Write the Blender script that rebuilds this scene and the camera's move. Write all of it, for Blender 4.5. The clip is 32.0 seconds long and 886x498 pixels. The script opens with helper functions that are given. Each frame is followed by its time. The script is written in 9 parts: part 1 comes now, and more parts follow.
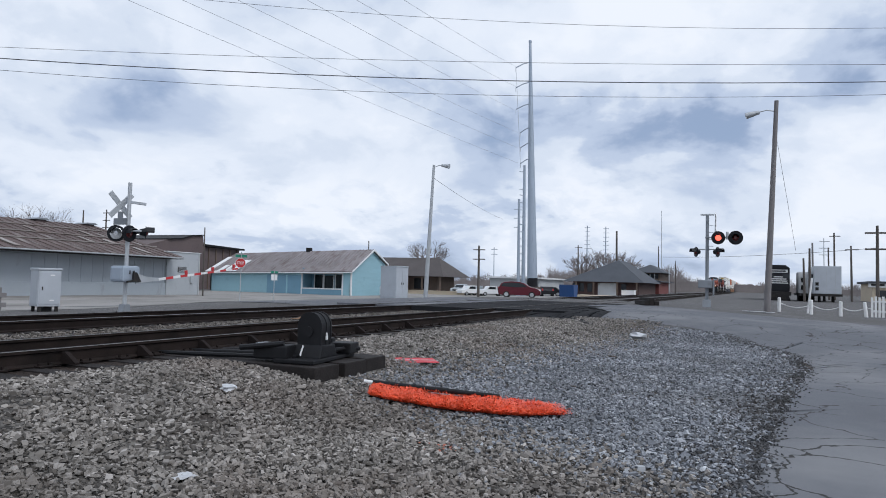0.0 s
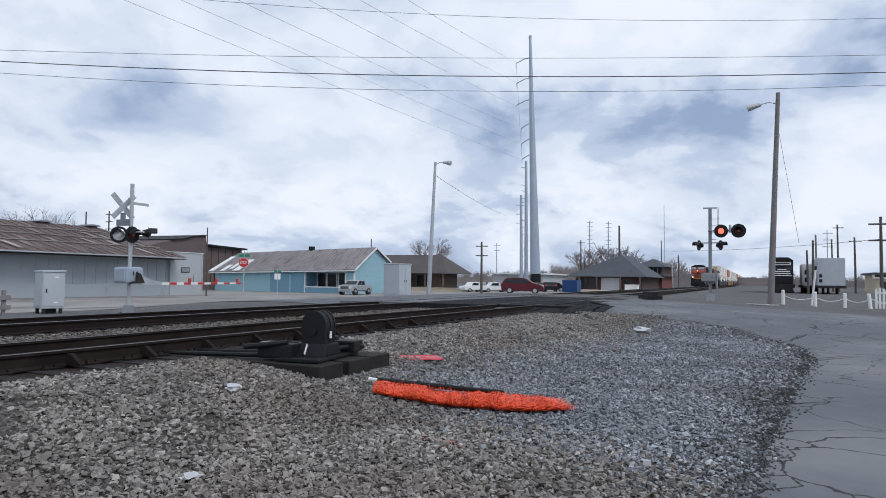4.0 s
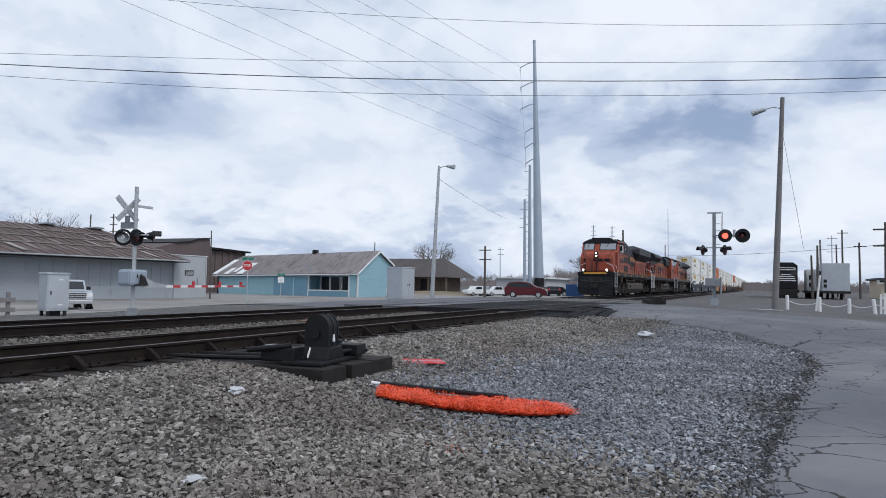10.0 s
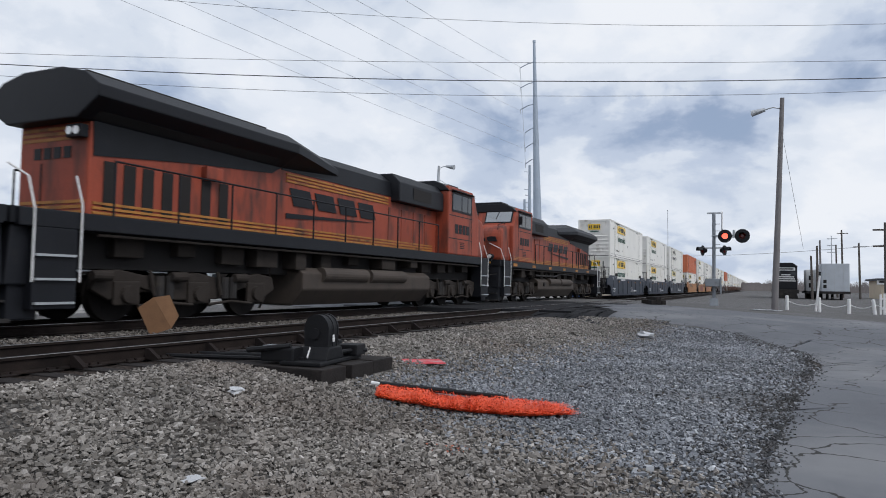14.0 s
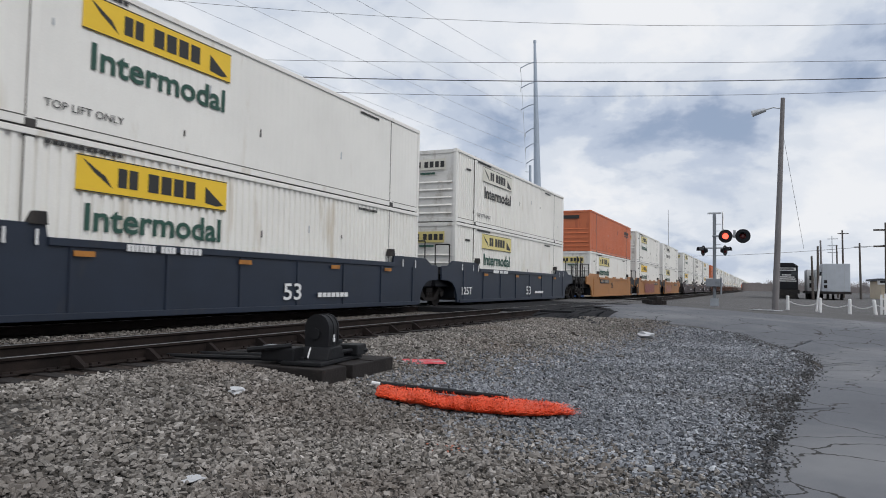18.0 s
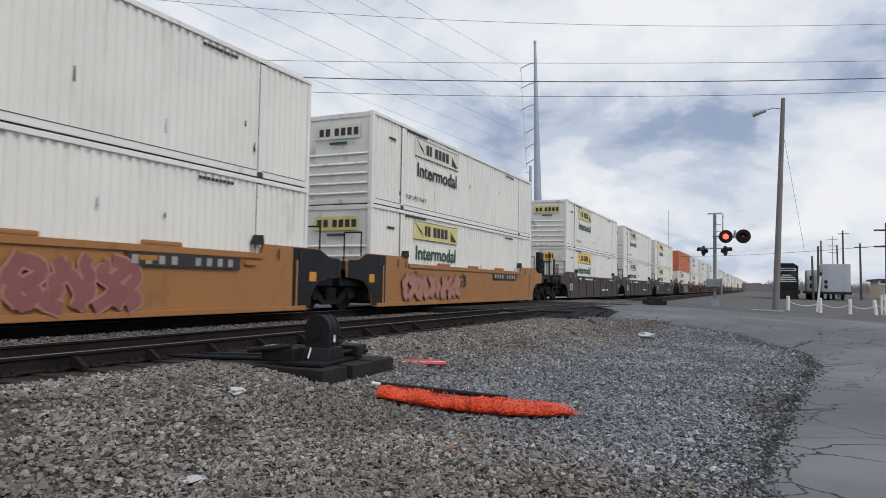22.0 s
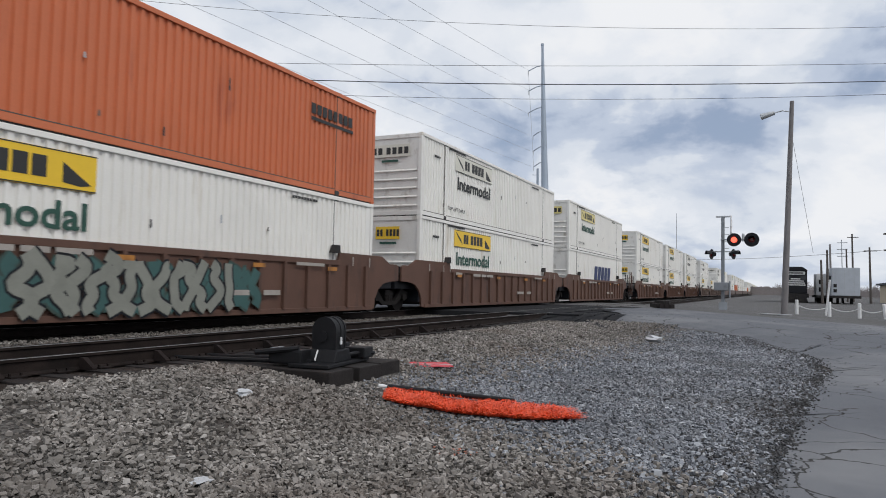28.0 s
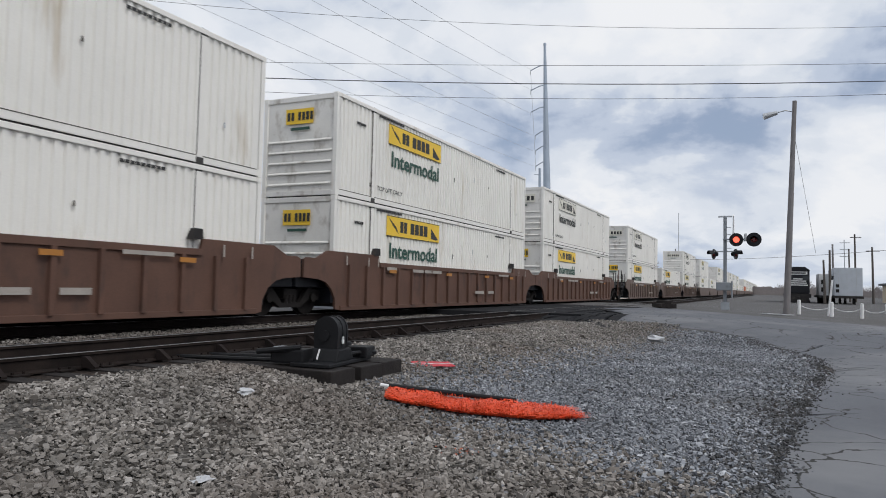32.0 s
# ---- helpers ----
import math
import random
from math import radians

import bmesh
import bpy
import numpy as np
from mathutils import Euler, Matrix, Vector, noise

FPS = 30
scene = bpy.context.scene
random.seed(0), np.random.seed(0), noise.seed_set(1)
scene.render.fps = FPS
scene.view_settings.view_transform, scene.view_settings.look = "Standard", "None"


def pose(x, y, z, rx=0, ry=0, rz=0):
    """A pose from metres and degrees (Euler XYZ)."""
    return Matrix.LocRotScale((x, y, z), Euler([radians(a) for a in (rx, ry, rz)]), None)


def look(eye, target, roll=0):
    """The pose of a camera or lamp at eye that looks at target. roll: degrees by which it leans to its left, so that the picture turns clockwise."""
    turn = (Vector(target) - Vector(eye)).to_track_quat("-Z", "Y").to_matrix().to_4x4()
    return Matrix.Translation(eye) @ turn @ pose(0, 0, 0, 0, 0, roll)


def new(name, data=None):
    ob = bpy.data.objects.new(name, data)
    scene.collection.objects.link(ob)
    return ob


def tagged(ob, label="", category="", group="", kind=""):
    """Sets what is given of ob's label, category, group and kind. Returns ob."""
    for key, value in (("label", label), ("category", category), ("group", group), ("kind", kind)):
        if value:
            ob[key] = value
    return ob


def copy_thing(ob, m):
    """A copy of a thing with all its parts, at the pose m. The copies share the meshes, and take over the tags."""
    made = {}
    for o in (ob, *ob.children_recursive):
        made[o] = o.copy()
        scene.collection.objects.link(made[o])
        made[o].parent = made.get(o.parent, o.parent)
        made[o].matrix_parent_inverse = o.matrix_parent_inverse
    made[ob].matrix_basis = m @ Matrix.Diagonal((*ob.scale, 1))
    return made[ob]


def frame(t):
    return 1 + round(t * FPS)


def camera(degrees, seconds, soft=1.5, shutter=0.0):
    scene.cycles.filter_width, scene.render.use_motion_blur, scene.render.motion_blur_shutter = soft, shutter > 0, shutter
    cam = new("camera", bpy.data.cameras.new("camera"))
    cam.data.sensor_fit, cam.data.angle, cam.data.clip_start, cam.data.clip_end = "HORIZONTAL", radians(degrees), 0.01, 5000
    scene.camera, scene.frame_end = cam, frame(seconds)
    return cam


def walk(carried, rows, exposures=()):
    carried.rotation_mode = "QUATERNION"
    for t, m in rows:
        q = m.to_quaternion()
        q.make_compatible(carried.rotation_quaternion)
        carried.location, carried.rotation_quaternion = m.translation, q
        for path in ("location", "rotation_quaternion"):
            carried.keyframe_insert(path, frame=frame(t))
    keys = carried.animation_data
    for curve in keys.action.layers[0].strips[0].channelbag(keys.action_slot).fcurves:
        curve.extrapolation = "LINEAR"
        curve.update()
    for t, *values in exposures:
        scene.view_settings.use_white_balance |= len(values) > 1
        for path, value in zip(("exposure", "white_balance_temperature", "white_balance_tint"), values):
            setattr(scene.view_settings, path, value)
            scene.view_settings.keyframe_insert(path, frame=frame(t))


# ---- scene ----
cam = camera(65.29, 32.0, soft=0.95, shutter=0.1)
# seconds and the turn of the hand-held camera, which stands on one spot
TURNS = [
    (0, 92.778, -1.527, -65.746), (0.5, 92.737, -1.442, -65.873), (1, 92.679, -1.310, -65.562),
    (1.5, 92.609, -1.196, -65.505), (2, 92.615, -1.130, -65.546), (2.5, 92.583, -1.057, -65.512),
    (3, 92.510, -0.820, -65.477), (3.5, 92.466, -0.725, -65.556), (5.5, 92.817, -1.036, -65.159),
    (6, 92.831, -1.019, -65.161), (6.5, 92.840, -1.031, -65.204), (7, 92.841, -1.000, -65.186),
    (7.5, 92.843, -1.018, -65.211), (8, 92.831, -0.932, -65.221), (8.5, 92.834, -0.940, -65.219),
    (9, 92.838, -0.946, -65.218), (9.5, 92.836, -0.991, -65.224), (10, 92.830, -0.991, -65.219),
    (10.5, 92.837, -1.020, -65.217), (11, 92.841, -1.039, -65.234), (11.5, 92.838, -1.038, -65.237),
    (12, 92.838, -1.018, -65.229), (12.5, 92.846, -1.019, -65.226), (13, 92.856, -0.983, -65.233),
    (13.5, 92.843, -0.962, -65.238), (14, 92.848, -1.014, -65.239), (14.5, 92.859, -0.966, -65.221),
    (16.5, 92.866, -0.987, -65.218), (17, 92.850, -1.022, -65.226), (17.5, 92.854, -1.031, -65.213),
    (18, 92.850, -1.030, -65.197), (18.5, 92.858, -1.068, -65.188), (19, 92.852, -1.039, -65.167),
    (19.5, 92.849, -1.060, -65.163), (20, 92.850, -1.032, -65.120), (20.5, 92.851, -1.020, -65.141),
    (21, 92.851, -1.022, -65.149), (21.5, 92.836, -1.024, -65.163), (22, 92.881, -1.016, -65.174),
    (22.5, 92.884, -0.973, -65.110), (23, 92.888, -0.951, -65.037), (23.5, 93.009, -1.001, -64.711),
    (24, 92.943, -1.060, -64.641), (24.5, 92.984, -1.133, -64.632), (25, 93.001, -1.214, -64.515),
    (25.5, 92.958, -1.195, -64.467), (27.5, 92.975, -1.136, -64.519), (28, 93.083, -1.198, -64.603),
    (28.5, 93.092, -1.201, -64.606), (29, 93.102, -1.262, -64.535), (29.5, 93.086, -1.281, -64.507),
    (30, 93.143, -1.220, -64.572), (30.5, 93.141, -1.230, -64.573), (31, 93.069, -1.223, -64.518),
    (31.5, 93.018, -1.198, -64.431), (32, 93.037, -1.291, -64.450),
]
walk(cam, [(t, pose(0, 0, 0.845, rx, ry, rz)) for t, rx, ry, rz in TURNS],
     exposures=[(0.0, 0.06, 6050, 10), (11.5, 0.04, 6100, 10), (16.5, 0.0, 6430, 10), (32.0, 0.0, 6460, 10)])


# ---- sky and sun: high broken overcast ----
def make_world():
    world = bpy.data.worlds.new("overcast_sky")
    scene.world = world
    world.use_nodes = True
    nt = world.node_tree
    nt.nodes.clear()
    N, K = nt.nodes.new, nt.links.new
    out, bg = N("ShaderNodeOutputWorld"), N("ShaderNodeBackground")
    sky = N("ShaderNodeTexSky")
    sky.sky_type, sky.sun_disc = "NISHITA", False
    sky.sun_elevation, sky.sun_rotation = radians(50), radians(199)
    tc, sep = N("ShaderNodeTexCoord"), N("ShaderNodeSeparateXYZ")
    K(tc.outputs["Generated"], sep.inputs[0])

    def m(op, a, b=0.0, c=0.0):
        n = N("ShaderNodeMath")
        n.operation = op
        for i, v in enumerate((a, b, c)):
            if isinstance(v, (int, float)):
                n.inputs[i].default_value = v
            else:
                K(v, n.inputs[i])
        return n.outputs[0]

    up = m("MAXIMUM", sep.outputs[2], 0.0)
    low = m("ADD", up, 0.4)
    comb = N("ShaderNodeCombineXYZ")
    K(m("DIVIDE", sep.outputs[0], low), comb.inputs[0])
    K(m("DIVIDE", sep.outputs[1], low), comb.inputs[1])
    comb.inputs[2].default_value = SKY_SEED

    def noise_tex(scale, detail, rough, distort=0.0):
        n = N("ShaderNodeTexNoise")
        n.inputs["Scale"].default_value, n.inputs["Detail"].default_value = scale, detail
        n.inputs["Roughness"].default_value, n.inputs["Distortion"].default_value = rough, distort
        K(comb.outputs[0], n.inputs["Vector"])
        return n.outputs["Fac"]

    def ramp(fac, stops):
        r = N("ShaderNodeValToRGB")
        r.color_ramp.interpolation = "EASE"
        while len(r.color_ramp.elements) < len(stops):
            r.color_ramp.elements.new(0.5)
        for e, (p, c) in zip(r.color_ramp.elements, stops):
            e.position, e.color = p, (*c, 1)
        K(fac, r.inputs[0])
        return r.outputs[0]

    big, fine = noise_tex(2.3, 8, 0.52, 0.3), noise_tex(8.0, 6, 0.55, 0.25)
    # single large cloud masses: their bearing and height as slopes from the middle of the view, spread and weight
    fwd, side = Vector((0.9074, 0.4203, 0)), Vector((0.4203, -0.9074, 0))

    def along(d):
        v = N("ShaderNodeVectorMath")
        v.operation = "DOT_PRODUCT"
        K(tc.outputs["Generated"], v.inputs[0])
        v.inputs[1].default_value = d
        return v.outputs["Value"]

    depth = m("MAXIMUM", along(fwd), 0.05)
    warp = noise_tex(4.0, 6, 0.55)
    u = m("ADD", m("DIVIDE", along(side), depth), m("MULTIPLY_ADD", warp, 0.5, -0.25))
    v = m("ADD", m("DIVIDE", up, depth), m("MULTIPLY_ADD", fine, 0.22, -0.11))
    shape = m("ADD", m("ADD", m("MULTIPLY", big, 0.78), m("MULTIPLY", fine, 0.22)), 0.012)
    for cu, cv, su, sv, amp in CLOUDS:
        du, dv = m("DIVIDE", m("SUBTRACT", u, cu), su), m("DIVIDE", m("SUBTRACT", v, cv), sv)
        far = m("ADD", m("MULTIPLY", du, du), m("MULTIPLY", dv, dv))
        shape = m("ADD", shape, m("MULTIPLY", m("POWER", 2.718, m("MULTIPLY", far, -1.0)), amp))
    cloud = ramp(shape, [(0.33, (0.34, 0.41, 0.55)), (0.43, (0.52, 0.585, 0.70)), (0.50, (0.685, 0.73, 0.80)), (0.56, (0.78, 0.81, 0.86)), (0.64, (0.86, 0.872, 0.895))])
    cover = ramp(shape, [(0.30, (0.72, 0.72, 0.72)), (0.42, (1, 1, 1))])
    dim = N("ShaderNodeVectorMath")
    dim.operation = "SCALE"
    dim.inputs["Scale"].default_value = 0.1
    K(sky.outputs[0], dim.inputs[0])
    mix = N("ShaderNodeMix")
    mix.data_type = "RGBA"
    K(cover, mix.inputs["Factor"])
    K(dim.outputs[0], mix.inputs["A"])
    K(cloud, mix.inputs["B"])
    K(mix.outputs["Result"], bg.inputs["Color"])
    bg.inputs["Strength"].default_value = SKY_STRENGTH
    K(bg.outputs[0], out.inputs[0])


SKY_SEED, SKY_STRENGTH = 5.2, 1.0
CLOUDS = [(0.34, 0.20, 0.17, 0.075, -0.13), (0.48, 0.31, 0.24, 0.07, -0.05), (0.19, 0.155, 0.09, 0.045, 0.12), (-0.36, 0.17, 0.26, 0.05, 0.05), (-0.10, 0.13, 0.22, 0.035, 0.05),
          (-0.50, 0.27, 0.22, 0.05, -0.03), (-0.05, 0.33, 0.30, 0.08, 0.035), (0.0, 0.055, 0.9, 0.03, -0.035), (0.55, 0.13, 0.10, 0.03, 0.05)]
make_world()
sun = new("sun", bpy.data.lights.new("sun", "SUN"))
sun.data.energy, sun.data.angle, sun.data.color = 1.45, radians(22), (1.0, 0.96, 0.9)
sun.matrix_world = look((0, 0, 50), (14, 40, 0))


# ---- materials ----
def mat(name, col, rough=0.6, metal=0.0, var=0.14, scale=1.5, fine=45.0, bump=0.15, dirt=None, amount=0.5, streak=0.0, spec=0.5, wear=2.0, axis=2):
    """A surface with two scales of variation; dirt: a colour that gathers in patches, or in upright streaks."""
    ma = bpy.data.materials.new(name)
    ma.use_nodes = True
    nt = ma.node_tree
    N, K = nt.nodes.new, nt.links.new
    b = nt.nodes["Principled BSDF"]
    b.inputs["Roughness"].default_value, b.inputs["Metallic"].default_value = rough, metal
    b.inputs["Specular IOR Level"].default_value = spec
    tc, info = N("ShaderNodeTexCoord"), N("ShaderNodeObjectInfo")
    off = N("ShaderNodeVectorMath")
    off.operation = "MULTIPLY_ADD"
    K(info.outputs["Random"], off.inputs[0])
    off.inputs[1].default_value = (17, 11, 23)
    K(tc.outputs["Object"], off.inputs[2])

    def noise_of(sc, detail, vec=None):
        n = N("ShaderNodeTexNoise")
        n.inputs["Scale"].default_value, n.inputs["Detail"].default_value = sc, detail
        n.inputs["Roughness"].default_value = 0.6
        K(vec or off.outputs[0], n.inputs["Vector"])
        return n.outputs["Fac"]

    big, small = noise_of(scale, 4), noise_of(fine, 3)
    ad = N("ShaderNodeMath")
    ad.operation = "MULTIPLY_ADD"
    K(small, ad.inputs[0])
    ad.inputs[1].default_value = 0.6
    K(big, ad.inputs[2])
    mr = N("ShaderNodeMapRange")
    mr.inputs["From Min"].default_value, mr.inputs["From Max"].default_value = 0.45, 1.15
    mr.inputs["To Min"].default_value, mr.inputs["To Max"].default_value = 1 - var, 1 + var
    K(ad.outputs[0], mr.inputs["Value"])
    sc = N("ShaderNodeVectorMath")
    sc.operation = "SCALE"
    sc.inputs[0].default_value = col
    K(mr.outputs[0], sc.inputs["Scale"])
    colour = sc.outputs[0]
    if dirt:
        mp = N("ShaderNodeMapping")
        mp.inputs["Scale"].default_value = tuple(1 - 0.93 * streak if i == axis else 1 for i in range(3))
        K(off.outputs[0], mp.inputs["Vector"])
        dn = noise_of(wear, 7, mp.outputs[0])
        dr = N("ShaderNodeMapRange")
        dr.inputs["From Min"].default_value, dr.inputs["From Max"].default_value = 0.72 - 0.34 * amount, 0.86 - 0.22 * amount
        K(dn, dr.inputs["Value"])
        mx = N("ShaderNodeMix")
        mx.data_type = "RGBA"
        K(dr.outputs[0], mx.inputs["Factor"])
        K(colour, mx.inputs["A"])
        mx.inputs["B"].default_value = (*dirt, 1)
        colour = mx.outputs["Result"]
    K(colour, b.inputs["Base Color"])
    if bump:
        bp = N("ShaderNodeBump")
        bp.inputs["Strength"].default_value, bp.inputs["Distance"].default_value = bump, 0.02
        K(ad.outputs[0], bp.inputs["Height"])
        K(bp.outputs[0], b.inputs["Normal"])
    return ma


def glow(name, col, strength):
    ma = bpy.data.materials.new(name)
    ma.use_nodes = True
    b = ma.node_tree.nodes["Principled BSDF"]
    b.inputs["Base Color"].default_value = (*col, 1)
    b.inputs["Emission Color"].default_value, b.inputs["Emission Strength"].default_value = (*col, 1), strength
    return ma


def stone_mat(name, cols, soil, rough=0.9):
    """Loose stones: each one takes its own tone."""
    ma = bpy.data.materials.new(name)
    ma.use_nodes = True
    nt = ma.node_tree
    N, K = nt.nodes.new, nt.links.new
    b = nt.nodes["Principled BSDF"]
    b.inputs["Roughness"].default_value = rough
    b.inputs["Specular IOR Level"].default_value = 0.25
    geo, rp = N("ShaderNodeNewGeometry"), N("ShaderNodeValToRGB")
    while len(rp.color_ramp.elements) < len(cols):
        rp.color_ramp.elements.new(0.5)
    for i, (e, c) in enumerate(zip(rp.color_ramp.elements, cols)):
        e.position, e.color = i / (len(cols) - 1), (*c, 1)
    K(geo.outputs["Random Per Island"], rp.inputs[0])
    tc, no = N("ShaderNodeTexCoord"), N("ShaderNodeTexNoise")
    no.inputs["Scale"].default_value, no.inputs["Detail"].default_value = 0.9, 5
    K(tc.outputs["Object"], no.inputs["Vector"])
    mr = N("ShaderNodeMapRange")
    mr.inputs["From Min"].default_value, mr.inputs["From Max"].default_value = 0.3, 0.7
    mr.inputs["To Min"].default_value, mr.inputs["To Max"].default_value = 0.72, 1.22
    K(no.outputs["Fac"], mr.inputs["Value"])
    sc = N("ShaderNodeVectorMath")
    sc.operation = "SCALE"
    K(rp.outputs[0], sc.inputs[0])
    K(mr.outputs[0], sc.inputs["Scale"])
    # soil-stained patches
    so, sm, sx = N("ShaderNodeTexNoise"), N("ShaderNodeMapRange"), N("ShaderNodeMix")
    so.inputs["Scale"].default_value, so.inputs["Detail"].default_value = 0.55, 6
    K(tc.outputs["Object"], so.inputs["Vector"])
    sm.inputs["From Min"].default_value, sm.inputs["From Max"].default_value = 0.50, 0.68
    sm.inputs["To Max"].default_value = 0.5
    K(so.outputs["Fac"], sm.inputs["Value"])
    sx.data_type = "RGBA"
    K(sm.outputs[0], sx.inputs["Factor"])
    K(sc.outputs[0], sx.inputs["A"])
    sx.inputs["B"].default_value = (*soil, 1)
    K(sx.outputs["Result"], b.inputs["Base Color"])
    return ma


def gravel_mat(name, lo, hi, cell, patch, bump=0.9):
    """A bed of stones too small to pick apart: cells of differing tone, with relief and larger patches."""
    ma = bpy.data.materials.new(name)
    ma.use_nodes = True
    nt = ma.node_tree
    N, K = nt.nodes.new, nt.links.new
    b = nt.nodes["Principled BSDF"]
    b.inputs["Roughness"].default_value = 0.92
    b.inputs["Specular IOR Level"].default_value = 0.2
    tc, vo, no = N("ShaderNodeTexCoord"), N("ShaderNodeTexVoronoi"), N("ShaderNodeTexNoise")
    vo.inputs["Scale"].default_value = cell
    no.inputs["Scale"].default_value, no.inputs["Detail"].default_value = 0.35, 8
    for n in (vo, no):
        K(tc.outputs["Object"], n.inputs["Vector"])
    bw = N("ShaderNodeSeparateColor")
    K(vo.outputs["Color"], bw.inputs[0])
    mx = N("ShaderNodeMix")
    mx.data_type = "RGBA"
    K(bw.outputs[0], mx.inputs["Factor"])
    mx.inputs["A"].default_value, mx.inputs["B"].default_value = (*lo, 1), (*hi, 1)
    mr = N("ShaderNodeMapRange")
    mr.inputs["From Min"].default_value, mr.inputs["From Max"].default_value = 0.42, 0.62
    K(no.outputs["Fac"], mr.inputs["Value"])
    m2 = N("ShaderNodeMix")
    m2.data_type = "RGBA"
    K(mr.outputs[0], m2.inputs["Factor"])
    K(mx.outputs["Result"], m2.inputs["A"])
    m2.inputs["B"].default_value = (*patch, 1)
    K(m2.outputs["Result"], b.inputs["Base Color"])
    bp = N("ShaderNodeBump")
    bp.inputs["Strength"].default_value, bp.inputs["Distance"].default_value = bump, 0.02
    K(vo.outputs["Distance"], bp.inputs["Height"])
    K(bp.outputs[0], b.inputs["Normal"])
    return ma


def asphalt_mat():
    ma = mat("asphalt", (0.114, 0.119, 0.133), 0.85, 0, 0.22, 0.5, 160, 0.25, (0.205, 0.208, 0.215), 0.62, 0, 0.3, 0.22)
    nt = ma.node_tree
    N, K = nt.nodes.new, nt.links.new
    b = nt.nodes["Principled BSDF"]
    src = b.inputs["Base Color"].links[0].from_socket
    tc, wob, ad, vo = N("ShaderNodeTexCoord"), N("ShaderNodeTexNoise"), N("ShaderNodeVectorMath"), N("ShaderNodeTexVoronoi")
    wob.inputs["Scale"].default_value, wob.inputs["Detail"].default_value = 1.4, 5
    K(tc.outputs["Object"], wob.inputs["Vector"])
    ad.operation = "MULTIPLY_ADD"
    K(wob.outputs["Color"], ad.inputs[0])
    ad.inputs[1].default_value = (0.9, 0.9, 0)
    K(tc.outputs["Object"], ad.inputs[2])
    vo.feature = "DISTANCE_TO_EDGE"
    vo.inputs["Scale"].default_value = 0.85
    K(ad.outputs[0], vo.inputs["Vector"])
    lt = N("ShaderNodeMath")
    lt.operation = "LESS_THAN"
    lt.inputs[1].default_value = 0.011
    K(vo.outputs["Distance"], lt.inputs[0])
    gate, gr = N("ShaderNodeTexNoise"), N("ShaderNodeMath")
    gate.inputs["Scale"].default_value = 0.5
    K(tc.outputs["Object"], gate.inputs["Vector"])
    gr.operation = "GREATER_THAN"
    gr.inputs[1].default_value = 0.46
    K(gate.outputs["Fac"], gr.inputs[0])
    both = N("ShaderNodeMath")
    both.operation = "MULTIPLY"
    K(lt.outputs[0], both.inputs[0])
    K(gr.outputs[0], both.inputs[1])
    mx = N("ShaderNodeMix")
    mx.data_type = "RGBA"
    K(both.outputs[0], mx.inputs["Factor"])
    K(src, mx.inputs["A"])
    mx.inputs["B"].default_value = (0.028, 0.027, 0.026, 1)
    K(mx.outputs["Result"], b.inputs["Base Color"])
    return ma


